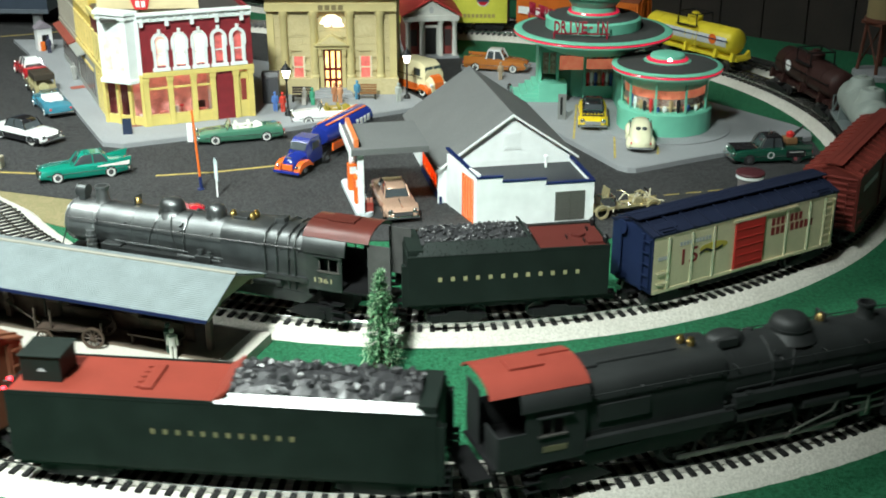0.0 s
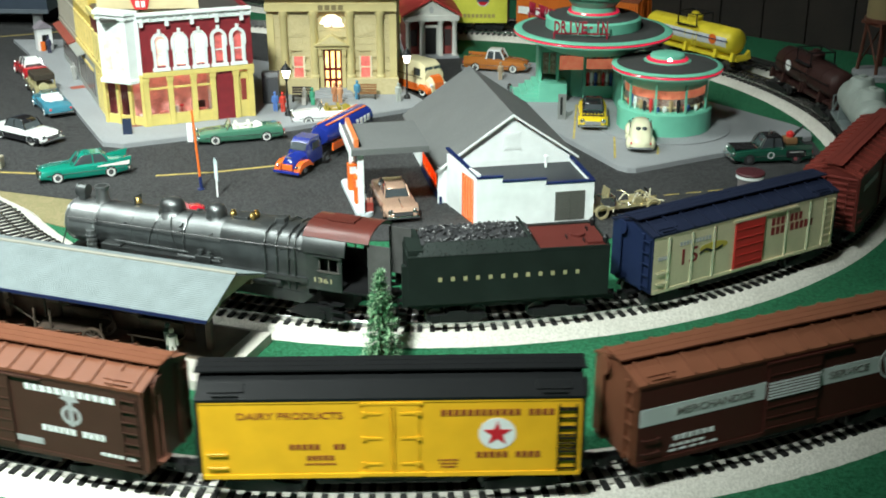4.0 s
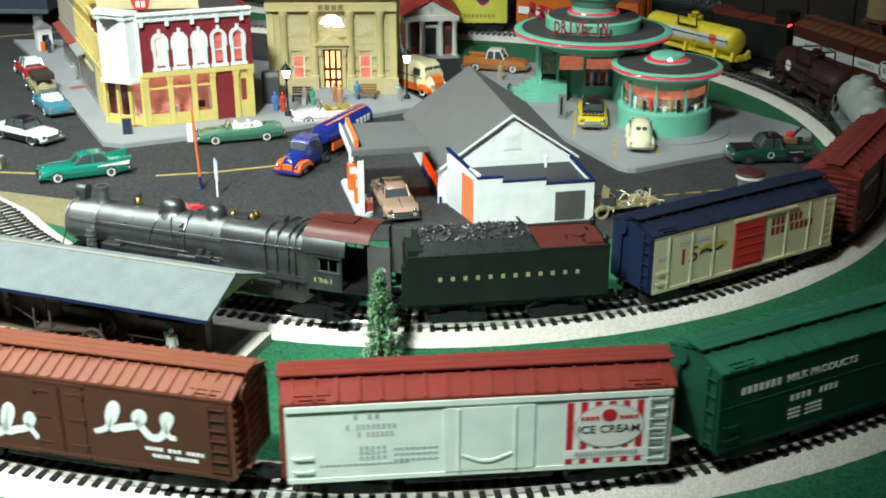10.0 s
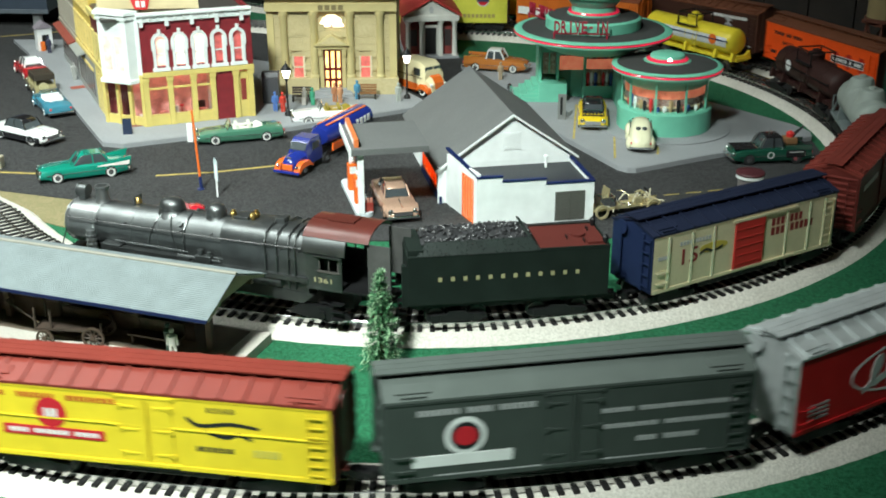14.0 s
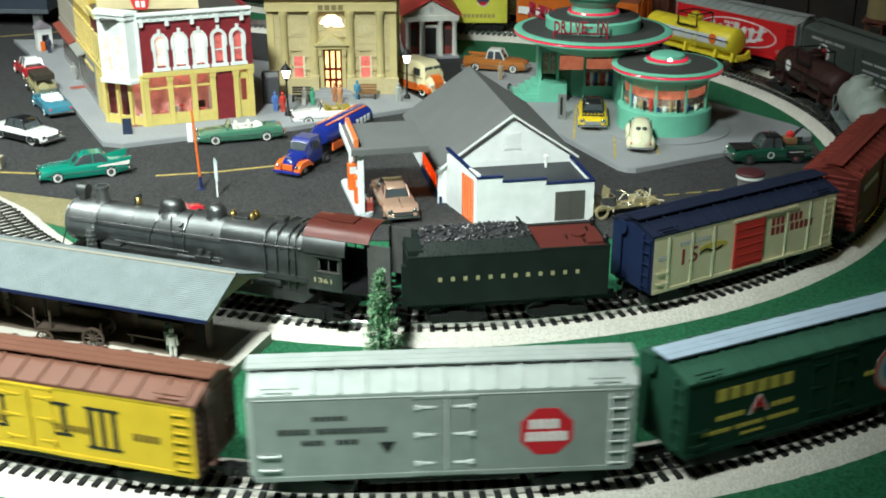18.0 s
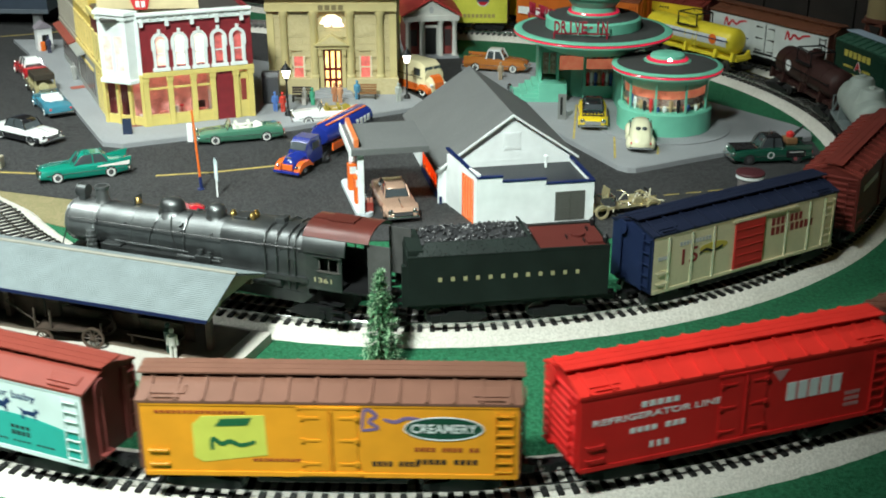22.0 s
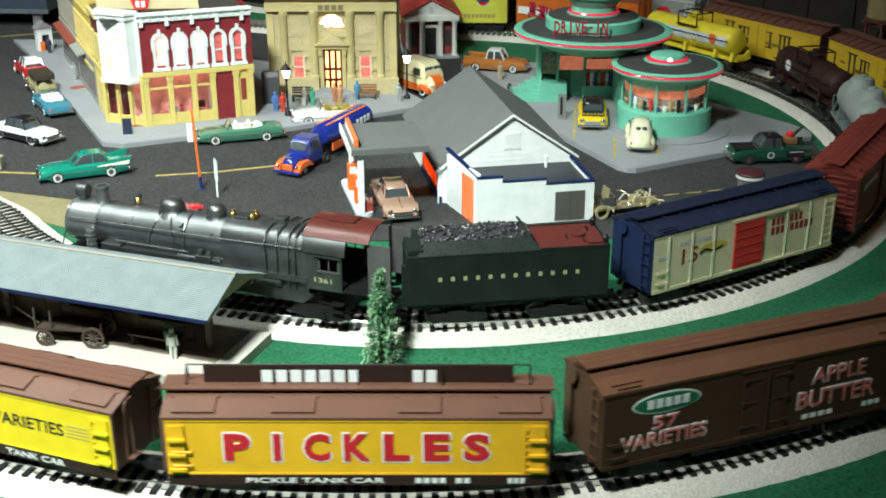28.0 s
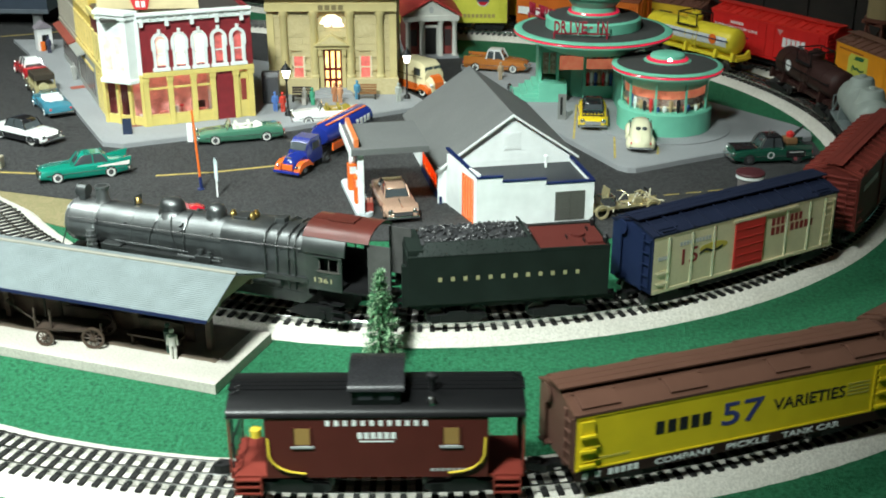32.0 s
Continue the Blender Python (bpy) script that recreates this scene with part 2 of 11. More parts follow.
class Track:
    def __init__(self, pts):
        """Closed line through pts; s = 0 at the first point."""
        p = np.array(pts + [pts[0]])
        d = np.hypot(*np.diff(p, axis=0).T)
        s = np.concatenate([[0], np.cumsum(d)])
        self.length = s[-1]
        n = int(self.length)
        self.s = np.linspace(0, self.length, n * 2 + 1)
        x, y = np.interp(self.s, s, p[:, 0]), np.interp(self.s, s, p[:, 1])
        k = np.hanning(13) / np.hanning(13).sum()
        self.x = np.convolve(np.concatenate([x[-7:-1], x, x[1:7]]), k, "valid")
        self.y = np.convolve(np.concatenate([y[-7:-1], y, y[1:7]]), k, "valid")

    def at(self, s):
        s = s % self.length
        return float(np.interp(s, self.s, self.x)), float(np.interp(s, self.s, self.y))

    def heading(self, s):
        a, b = self.at(s - 0.6), self.at(s + 0.6)
        return math.degrees(math.atan2(b[1] - a[1], b[0] - a[0]))

    def chord(self, s, base, z):
        """The pose of a car whose trucks stand base apart about s."""
        a, b = self.at(s - base / 2), self.at(s + base / 2)
        return P((a[0] + b[0]) / 2, (a[1] + b[1]) / 2, z, math.degrees(math.atan2(b[1] - a[1], b[0] - a[0])))

    def near(self, x, y):
        return float(self.s[int(np.argmin((self.x - x) ** 2 + (self.y - y) ** 2))])


INNER_R = [(0, 62.6), (45, 61.3), (90, 59.5), (127, 61.0), (150, 65.0), (180, 68.0), (210, 65.0), (233, 61.0), (270, 59.5), (315, 61.3), (360, 62.6)]
OUTER_R = [(-40, 87.0), (-20, 88.7), (-12, 88.9), (12, 88.9), (30, 87.6), (60, 84.5), (90, 76.8), (110, 74.0), (135, 74.0), (160, 78.0), (182, 82.5)]


def flow(pts, n=10):
    """A smooth line through a few points, ends included."""
    out = []
    for i in range(len(pts) - 1):
        v = [pts[min(max(i + d, 0), len(pts) - 1)] for d in (-1, 0, 1, 2)]
        for k in range(n):
            t = k / n
            out.append(tuple(0.5 * (2 * v[1][j] + (v[2][j] - v[0][j]) * t + (2 * v[0][j] - 5 * v[1][j] + 4 * v[2][j] - v[3][j]) * t * t + (3 * v[1][j] - v[0][j] - 3 * v[2][j] + v[3][j]) * t ** 3) for j in (0, 1)))
    return out


def ring(a):
    r = smooth_table(INNER_R, a % 360)
    return -1.6 + r * math.sin(radians(a)), 165 - r * math.cos(radians(a))


# the inner loop is drawn out to the left behind the town
inner = Track([ring(a) for a in range(0, 188, 2)] + flow([ring(188), (-26, 235.5), (-58, 246), (-95, 258), (-128, 252), (-146, 228), (-138, 203), (-112, 180), (-84, 158.5), (-64, 142), ring(-56)])[1:] + [ring(a) for a in range(-56, 0, 2)])
front = [(-5.73 + smooth_table(OUTER_R, a) * math.sin(radians(a)), 163.48 - smooth_table(OUTER_R, a) * math.cos(radians(a))) for a in range(0, 181, 2)]
lead = [(-5.73 + smooth_table(OUTER_R, a) * math.sin(radians(a)), 163.48 - smooth_table(OUTER_R, a) * math.cos(radians(a))) for a in range(-36, 0, 2)]
back_line = [(-5.73 - k * 4.0, 245.9 + 38 * min(1, k / 20) ** 2 * (3 - 2 * min(1, k / 20))) for k in range(1, 64)]
cx0, cy0 = back_line[-1]
bend = [(cx0 - 44 * math.sin(radians(a)), cy0 - 44 + 44 * math.cos(radians(a))) for a in range(4, 150, 4)]
ex, ey = bend[-1]
lx, ly = lead[0]
join = [(ex + (lx - ex) * k / 40, ey + (ly - ey) * (0.5 * k / 40 + 0.5 * (k / 40) ** 2 * (3 - 2 * k / 40))) for k in range(1, 40)]
outer = Track(front + back_line + bend + join + lead)
RAIL = 1.4


def ribbon_mesh(track, prof, s0, s1, step=1.5, jitter=0.0):
    """Run a cross-section (offset, z) along a track."""
    bm = B()
    n = max(2, int((s1 - s0) / step))
    prev = None
    rnd = random.Random(5)
    for i in range(n + 1):
        s = s0 + (s1 - s0) * i / n
        x, y = track.at(s)
        h = radians(track.heading(s))
        nx, ny = math.sin(h), -math.cos(h)
        cur = [bm.verts.new((x + nx * (o + rnd.uniform(-jitter, jitter) * (z > 0.05)), y + ny * (o + rnd.uniform(-jitter, jitter)), z + rnd.uniform(-jitter, jitter) * 0.4)) for o, z in prof]
        if prev:
            for k in range(len(prof) - 1):
                bm.faces.new((prev[k], prev[k + 1], cur[k + 1], cur[k]))
        prev = cur
    return bm


def build_track(track, name, label, near_pick):
    t = thing(name, P(0, 0), label, "track", kind="structure")
    part("roadbed", ribbon_mesh(track, [(-4.3, -0.05), (-4.0, 0.18), (-3.1, 0.72), (-1.0, 0.78), (1.0, 0.78), (3.1, 0.72), (4.0, 0.18), (4.3, -0.05)], 0, track.length, 0.7, 0.05), ballast, t, "whitish grey ballast roadbed with sloping shoulders", smooth=True)
    for o, w in ((-1.66, "rail"), (0, "rail"), (1.66, "rail")):
        part("rail", ribbon_mesh(track, [(o - 0.1, 0.9), (o - 0.1, 1.35), (o - 0.06, 1.4), (o + 0.06, 1.4), (o + 0.1, 1.35), (o + 0.1, 0.9)], 0, track.length, 1.5), steel, t, "bright metal rail")
    tb = box(B(), -2.4, 2.4, -0.24, 0.24, 0.7, 0.93)
    n = int(track.length / 1.12)
    first = None
    rest = B()
    for i in range(n):
        s = (i + 0.5) * track.length / n
        x, y = track.at(s)
        m = P(x, y, 0, track.heading(s) + 90)
        if near_pick(x, y):
            if first is None:
                first = part("tie", tb, tie_mat, t, "", m)
            else:
                again(first, t, m, "tie")
        else:
            q = Matrix.LocRotScale((x, y, 0), Euler((0, 0, radians(track.heading(s) + 90))), None)
            vs = [rest.verts.new(q @ Vector(c)) for c in ((-2.4, -0.24, 0.93), (2.4, -0.24, 0.93), (2.4, 0.24, 0.93), (-2.4, 0.24, 0.93), (-2.4, -0.24, 0.6), (2.4, -0.24, 0.6), (2.4, 0.24, 0.6), (-2.4, 0.24, 0.6))]
            for f in ((0, 1, 2, 3), (0, 4, 5, 1), (1, 5, 6, 2), (2, 6, 7, 3), (3, 7, 4, 0)):
                rest.faces.new([vs[k] for k in f])
    part("ties", rest, tie_mat, t)["kind"] = "stuff"
    return t


build_track(outer, "outer_track", "three-rail toy train track on pale ballast, black ties, bright rails", lambda x, y: y < 120 and -70 < x < 75)
build_track(inner, "inner_track", "inner three-rail toy train track on pale ballast roadbed", lambda x, y: y < 190 and x > -95)


# ---- table, street, room ----
def slab(name, poly, z0, z1, material, label, category, kind="structure"):
    ob = part(name, extrude(B(), poly, "z", z0, z1), material)
    return tagged(ob, label, category, kind=kind)


slab("ground", [(-330, 38), (130, 38), (130, 300), (-330, 300)], -2.0, 0.0, felt, "green felt table top of a model railway", "table top")
# ---- rolling stock (local space: x forward, z = 0 on the rail head) ----
Z180 = pose(0, 0, 0, 0, 0, 180)
SHARED = {}


def truck_meshes():
    if SHARED:
        return
    bm = B()
    for sy in (-1, 1):
        y = sy * 2.35
        extrude(bm, [(-2.9, 0.75), (-2.7, 1.15), (-1.0, 1.25), (-0.7, 1.5), (0.7, 1.5), (1.0, 1.25), (2.7, 1.15), (2.9, 0.75), (2.0, 0.5), (1.1, 0.4), (-1.1, 0.4), (-2.0, 0.5)], "y", y - 0.17, y + 0.17)
        for x in (-0.45, -0.15, 0.15, 0.45):
            cyl(bm, (x, y + sy * 0.05, 0.5), (x, y + sy * 0.05, 1.1), 0.13, seg=6)
        for x in (-1.95, 1.95):
            box(bm, x - 0.42, x + 0.42, y - 0.05 + sy * 0.12, y + 0.05 + sy * 0.2, 0.45, 1.2, 0.06)
    box(bm, -0.5, 0.5, -2.3, 2.3, 0.85, 1.45)
    cyl(bm, (0, 0, 1.2), (0, 0, 1.95), 0.6)
    SHARED["truck"] = part("truck", bm, black)
    bm = B()
    for sy in (-1, 1):
        y = sy * 1.66
        cyl(bm, (0, y - 0.22, 0), (0, y + 0.22, 0), 0.84, seg=20)
        cyl(bm, (0, y - sy * 0.22, 0), (0, y - sy * 0.34, 0), 0.98, seg=20)
        cyl(bm, (0, y + sy * 0.2, 0), (0, y + sy * 0.3, 0), 0.3, seg=10)
    cyl(bm, (0, -2.0, 0), (0, 2.0, 0), 0.15, seg=8)
    SHARED["wheelset"] = part("wheelset", bm, dark_steel)
    bm = B()
    box(bm, -0.9, 0.5, -0.3, 0.3, 0.85, 1.25, 0.05)
    extrude(bm, [(0.5, -0.35), (1.4, -0.5), (1.6, -0.2), (1.15, -0.1), (1.15, 0.15), (1.7, 0.45), (1.2, 0.6), (0.5, 0.35)], "z", 0.75, 1.4)
    SHARED["coupler"] = part("coupler", bm, black)
    for o in SHARED.values():
        scene.collection.objects.unlink(o)


def running_gear(car, base, half, yaw=0.0):
    truck_meshes()
    for sx in (-1, 1):
        t = again(SHARED["truck"], car, P(sx * base / 2, 0, 0, sx * yaw), "truck")
        for x in (-1.95, 1.95):
            again(SHARED["wheelset"], t, P(x, 0, 0.84), "wheelset")
        again(SHARED["coupler"], car, P(sx * (half - 0.1), 0, 0, 0 if sx > 0 else 180), "coupler")


class Sides:
    """Puts a decoration on both sides of a car body: u along, v up from the sill."""

    def __init__(self, body, w, zb):
        self.body, self.w, self.zb = body, w, zb

    def put(self, name, bm, material, u, v, lift=0.0, label=""):
        turn(bm, Matrix.Translation((u, -self.w / 2 - lift, v + self.zb)))
        o = part(name, bm, material, self.body, label)
        again(o, self.body, Z180, name)

    def text(self, s, u, v, w, h, material, name="lettering", lift=0.0):
        self.put(name, text_bm(s, w, h), material, u, v, lift)

    def bars(self, n, u, v, w, h, material, gaps=(), name="lettering", fill=0.72, lift=0.0):
        self.put(name, bars_bm(n, w, h, 0.03, gaps, fill), material, u, v, lift)

    def plate(self, name, u0, u1, v0, v1, material, lift=0.0, thick=0.04):
        self.put(name, box(B(), u0, u1, -thick, 0, v0, v1), material, 0, 0, lift)


def side_ladder(car_body, sd, u, v0, v1, material, n=6, w=1.25):
    bm = B()
    for k in range(n):
        v = v0 + (v1 - v0) * k / (n - 1)
        box(bm, -w / 2, w / 2, -0.17, -0.1, v - 0.05, v + 0.05)
    for x in (-w / 2, w / 2):
        box(bm, x - 0.05, x + 0.05, -0.14, 0, v0 - 0.25, v1 + 0.25)
    sd.put("ladder", bm, material, u, 0)


def grab_irons(sd, u, vs, material, w=1.3):
    for v in vs:
        sd.put("grab_iron", tube(B(), [(-w / 2, 0, 0), (-w / 2, -0.2, 0), (w / 2, -0.2, 0), (w / 2, 0, 0)], 0.06, 5), material, u, v)


def hinged_doors(sd, h, side, hinge, k=1.0):
    sd.plate("door", -1.95 * k, -0.04, 0.35, h - 0.45, side, 0.0, 0.08)
    sd.plate("door", 0.04, 1.95 * k, 0.35, h - 0.45, side, 0.0, 0.08)
    for v in (1.0, h * 0.5, h - 1.1):
        for s in (-1, 1):
            bm = box(B(), -0.6 * k, 0.6 * k, -0.06, 0, -0.08, 0.08)
            box(bm, s * 0.6 * k - 0.15, s * 0.6 * k + 0.15, -0.1, 0, -0.17, 0.17)
            sd.put("hinge", bm, hinge, s * 1.3 * k, v, 0.08)
    sd.put("latch_bar", cyl(B(), (0.15, -0.1, 0.4), (0.15, -0.1, h - 0.5), 0.06, seg=6), hinge, 0, 0, 0.08)
    sd.plate("door_track", -2.2 * k, 2.2 * k, h - 0.42, h - 0.24, side, 0.0, 0.12)
    sd.plate("door_sill", -2.3 * k, 2.3 * k, 0.05, 0.3, side, 0.0, 0.2)


def freight_car(name, label, group, L=26.6, H=6.25, side=None, roof=None, end=None, trim=None, doors="hinged", roof_ribs=13, ribbed_end=False, hatches=False, board=None, W=6.0, plank=0.0, ladder=None):
    car = thing(name, P(0, 0), label, "railway car", group)
    zb = 1.95
    ze = zb + H
    end = end or side
    trim = trim or side
    body = part("body", box(B(), -L / 2, L / 2, -W / 2, W / 2, zb, ze), side, car)
    # separate end walls carry the corrugation or the framing
    for sx in (-1, 1):
        bm = box(B(), L / 2, L / 2 + 0.12, -W / 2 + 0.02, W / 2 - 0.02, zb, ze + 0.05)
        if ribbed_end:
            for k in range(9):
                z = zb + 0.5 + k * (H - 0.8) / 8
                rib = part("end_rib", cyl(B(), (L / 2 + 0.12, -W / 2 + 0.25, z), (L / 2 + 0.12, W / 2 - 0.25, z), 0.17, seg=6), end, car)
                if sx < 0:
                    rib.matrix_basis = Z180
        else:
            for y in (-1.6, 1.6):
                box(bm, L / 2 + 0.1, L / 2 + 0.3, y - 0.2, y + 0.2, zb, ze)
        extrude(bm, [(-W / 2, ze), (W / 2, ze), (0, ze + 0.85)], "x", L / 2 - 0.1, L / 2 + 0.12)
        e = part("end_wall", bm, end, car)
        if sx < 0:
            e.matrix_basis = Z180
        bm = B()
        for k in range(5):
            z = zb + 0.6 + k * (H - 1.2) / 4
            box(bm, L / 2 + 0.3, L / 2 + 0.4, 1.75, 2.75, z - 0.05, z + 0.05)
        for y in (1.75, 2.75):
            box(bm, L / 2 + 0.1, L / 2 + 0.36, y - 0.04, y + 0.04, zb + 0.3, ze - 0.3)
        o = part("end_ladder", bm, end, car)
        bm = cyl(B(), (L / 2 + 0.45, -1.3, zb + 0.4), (L / 2 + 0.45, -1.3, ze - 0.2), 0.08, seg=6)
        cyl(bm, (L / 2 + 0.4, -1.3, ze - 0.2), (L / 2 + 0.5, -1.3, ze - 0.2), 0.75, seg=14)
        box(bm, L / 2, L / 2 + 0.7, -1.9, -0.7, zb + 0.35, zb + 0.45)
        b = part("brake_wheel", bm, end, car)
        if sx < 0:
            o.matrix_basis = b.matrix_basis = Z180
    # roof: two slopes with overhang, ribs and a running board on saddles
    rw, top = W / 2 + 0.08, ze + 1.08
    bm = extrude(B(), [(-rw, ze - 0.08), (-rw, ze + 0.12), (0, top), (rw, ze + 0.12), (rw, ze - 0.08), (0, top - 0.25)], "x", -L / 2 - 0.25, L / 2 + 0.25)
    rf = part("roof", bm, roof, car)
    if roof_ribs:
        for k in range(roof_ribs):
            x = -L / 2 + 0.6 + k * (L - 1.2) / (roof_ribs - 1)
            for s in (-1, 1):
                bm = extrude(B(), [(s * (rw + 0.02), ze + 0.0), (s * (rw + 0.02), ze + 0.27), (s * 0.5, top + 0.02), (s * 0.5, top - 0.2)], "x", x - 0.11, x + 0.11)
                part("roof_rib", bm, roof, rf)
    bm = B()
    for y in (-0.72, 0.0, 0.72):
        box(bm, -L / 2 - 0.5, L / 2 + 0.5, y - 0.34, y + 0.34, top + 0.08, top + 0.2)
    for k in range(9):
        x = -L / 2 + 0.5 + k * (L - 1) / 8
        extrude(bm, [(-0.8, top - 0.34), (-0.8, top + 0.08), (0.8, top + 0.08), (0.8, top - 0.34)], "x", x - 0.1, x + 0.1)
    part("running_board", bm, board or roof, car)
    if hatches:
        for x in (-L / 2 + 2.0, -L / 2 + 9.0, L / 2 - 9.0, L / 2 - 2.0):
            for s in (-1, 1):
                bm = box(B(), -1.5, 1.5, -0.75, 0.75, 0, 0.22, 0.05)
                box(bm, -1.7, 1.7, 0.75, 0.9, 0, 0.16)
                turn(bm, Matrix.LocRotScale((x, s * 2.0, ze + 0.42), Euler((s * -0.27, 0, 0)), None))
                part("hatch", bm, roof, car)
    else:
        for sx in (-1, 1):
            for s in (-1, 1):
                bm = box(B(), -1.25, 1.25, -0.45, 0.45, 0, 0.16, 0.04)
                box(bm, -0.9, 0.9, -0.9, -0.78, 0.0, 0.2)
                turn(bm, Matrix.LocRotScale((sx * (L / 2 - 1.9), s * 2.05, ze + 0.4), Euler((s * -0.27, 0, 0)), None))
                part("roof_platform", bm, roof, car)
    # underframe; the wide floor and belly box are added to keep light out below
    bm = box(B(), -L / 2 + 0.2, L / 2 - 0.2, -2.6, 2.6, 1.6, zb)
    box(bm, -5.4, 5.4, -2.2, 2.2, 0.75, 1.62, 0.1)
    for x in (-5.5, -2.0, 2.0, 5.5):
        box(bm, x - 0.2, x + 0.2, -W / 2 + 0.3, W / 2 - 0.3, 1.45, zb)
    cyl(bm, (1.5, -1.6, 1.25), (4.2, -1.6, 1.25), 0.5)
    cyl(bm, (-4.0, 1.5, 1.2), (-1.8, 1.5, 1.2), 0.45)
    tube(bm, [(-6.5, -2.5, 1.9), (-3.0, -2.5, 1.15), (3.0, -2.5, 1.15), (6.5, -2.5, 1.9)], 0.07)
    part("underframe", bm, black, car)
    sd = Sides(body, W, zb)
    sd.plate("side_sill", -L / 2 + 0.02, L / 2 - 0.02, -0.12, 0.22, side, 0.0, 0.07)
    sd.plate("top_rail", -L / 2 + 0.02, L / 2 - 0.02, H - 0.26, H - 0.12, trim, 0.0, 0.05)
    if doors == "hinged":
        hinged_doors(sd, H, side, trim)
    elif doors == "narrow":
        hinged_doors(sd, H, side, trim, 0.68)
    elif doors == "sliding":
        sd.plate("door", -2.4, 2.4, 0.2, H - 0.45, side, 0.07, 0.12)
        sd.plate("door_rail", -2.6, 5.2, H - 0.42, H - 0.26, side, 0.07, 0.16)
        for k in range(6):
            sd.plate("door_rib", -2.3, 2.3, 0.5 + k * 0.9, 0.62 + k * 0.9, side, 0.19, 0.06)
    side_ladder(body, sd, L / 2 - 1.0, 0.5, H - 0.8, ladder or trim, 7)
    grab_irons(sd, -L / 2 + 1.1, (0.9, 2.0), trim)
    running_gear(car, 18.0, L / 2, 5.6)
    car["half"] = L / 2
    return car, sd


def paint(name, col, rough=0.42, var=0.07, **k):
    return mat(name, col, rough, 0.0, var, 45, 0.08, 700, **{"spec": 0.22, **k})


brown_roof = paint("brown_roof", (0.15, 0.055, 0.03))
red_roof = paint("oxide_red_roof", (0.18, 0.031, 0.022))
tuscan = paint("tuscan_side", (0.06, 0.017, 0.013))
ink = paint("black_ink", (0.02, 0.02, 0.022))
white_ink = paint("white_ink", (0.72, 0.74, 0.73))
red_ink = paint("red_ink", (0.5, 0.02, 0.03))
grey_ink = paint("grey_ink", (0.35, 0.36, 0.36))
yellow_ink = paint("dull_yellow_ink", (0.5, 0.42, 0.08))
GROUP = "cars of the moving train"


def car_merchandise():
    car, sd = freight_car("boxcar", "tuscan-brown boxcar with a pale grey band along the side", GROUP, H=6.4, side=tuscan, roof=brown_roof, end=brown_roof, doors="sliding", roof_ribs=14)
    pale = paint("pale_band", (0.55, 0.6, 0.58))
    sd.plate("band", -13.2, -2.45, 3.1, 4.5, pale, 0.0, 0.03)
    sd.plate("band", 2.45, 13.2, 3.1, 4.5, pale, 0.0, 0.03)
    for k in range(6):
        sd.plate("door_stripe", -2.35, 2.35, 3.1 + k * 0.25, 3.25 + k * 0.25, white_ink, 0.26, 0.02)
    dim = paint("tan_grey_ink", (0.19, 0.18, 0.165))
    sd.text("MERCHANDISE", -6.8, 3.8, 6.6, 0.62, dim, lift=0.03)
    sd.text("SERVICE", 5.3, 3.8, 3.8, 0.62, dim, lift=0.03)
    sd.put("emblem", disc_bm(1.5, 1.5), tuscan, 9.6, 3.85, 0.04)
    sd.put("emblem_ring", ring_bm(1.5, 1.5, 0.12), white_ink, 9.6, 3.85, 0.07)
    sd.put("emblem", extrude(B(), [(-1.0, 1.0), (1.0, 1.0), (0.9, 0.5), (1.1, 0.4), (0.6, -1.1), (-0.6, -1.1), (-1.1, 0.4), (-0.9, 0.5)], "y", -0.03, 0), pale, 9.6, 3.85, 0.07)
    sd.bars(3, 9.6, 3.9, 0.9, 0.7, ink, lift=0.1, fill=0.5)
    sd.bars(6, -8.5, 1.6, 3.6, 0.4, white_ink)
    sd.bars(5, -9.0, 1.0, 3.0, 0.22, white_ink)
    sd.bars(5, -8.5, 0.6, 4.4, 0.16, white_ink)
    return car


def car_dairy():
    side = paint("dairy_yellow", (0.76, 0.4, 0.018))
    car, sd = freight_car("reefer_car", "golden yellow refrigerator car with black roof and red star emblem", GROUP, H=6.15, side=side, roof=paint("black_roof", (0.008, 0.0085, 0.009), 0.4), end=black, trim=side, ladder=black, roof_ribs=0)
    dk = paint("brown_red_ink", (0.22, 0.05, 0.02))
    sd.text("DAIRY PRODUCTS", -7.0, 4.9, 7.3, 0.55, dk)
    sd.bars(9, -5.2, 2.4, 4.0, 0.45, dk, gaps=(5, 6))
    sd.bars(5, -5.0, 1.5, 2.0, 0.4, dk)
    sd.bars(8, -5.0, 1.0, 2.2, 0.16, dk)
    sd.bars(17, 7.4, 5.0, 8.0, 0.5, dk, gaps=(12,))
    sd.put("emblem", disc_bm(1.3, 1.25), white_ink, 7.4, 3.3)
    star = [((1.05 if i % 2 == 0 else 0.42) * math.sin(math.pi * i / 5), (1.05 if i % 2 == 0 else 0.42) * math.cos(math.pi * i / 5)) for i in range(10)]
    sd.put("star", extrude(B(), star, "y", -0.03, 0), red_ink, 7.4, 3.3, 0.03)
    sd.bars(10, 8.2, 1.6, 4.6, 0.5, dk, gaps=(5,))
    for k in range(3):
        sd.bars(6, 4.0, 1.2 - k * 0.28, 1.5 - k * 0.2, 0.14, dk)
    side_ladder(None, sd, 12.3, 0.5, 5.2, black, 8)
    return car


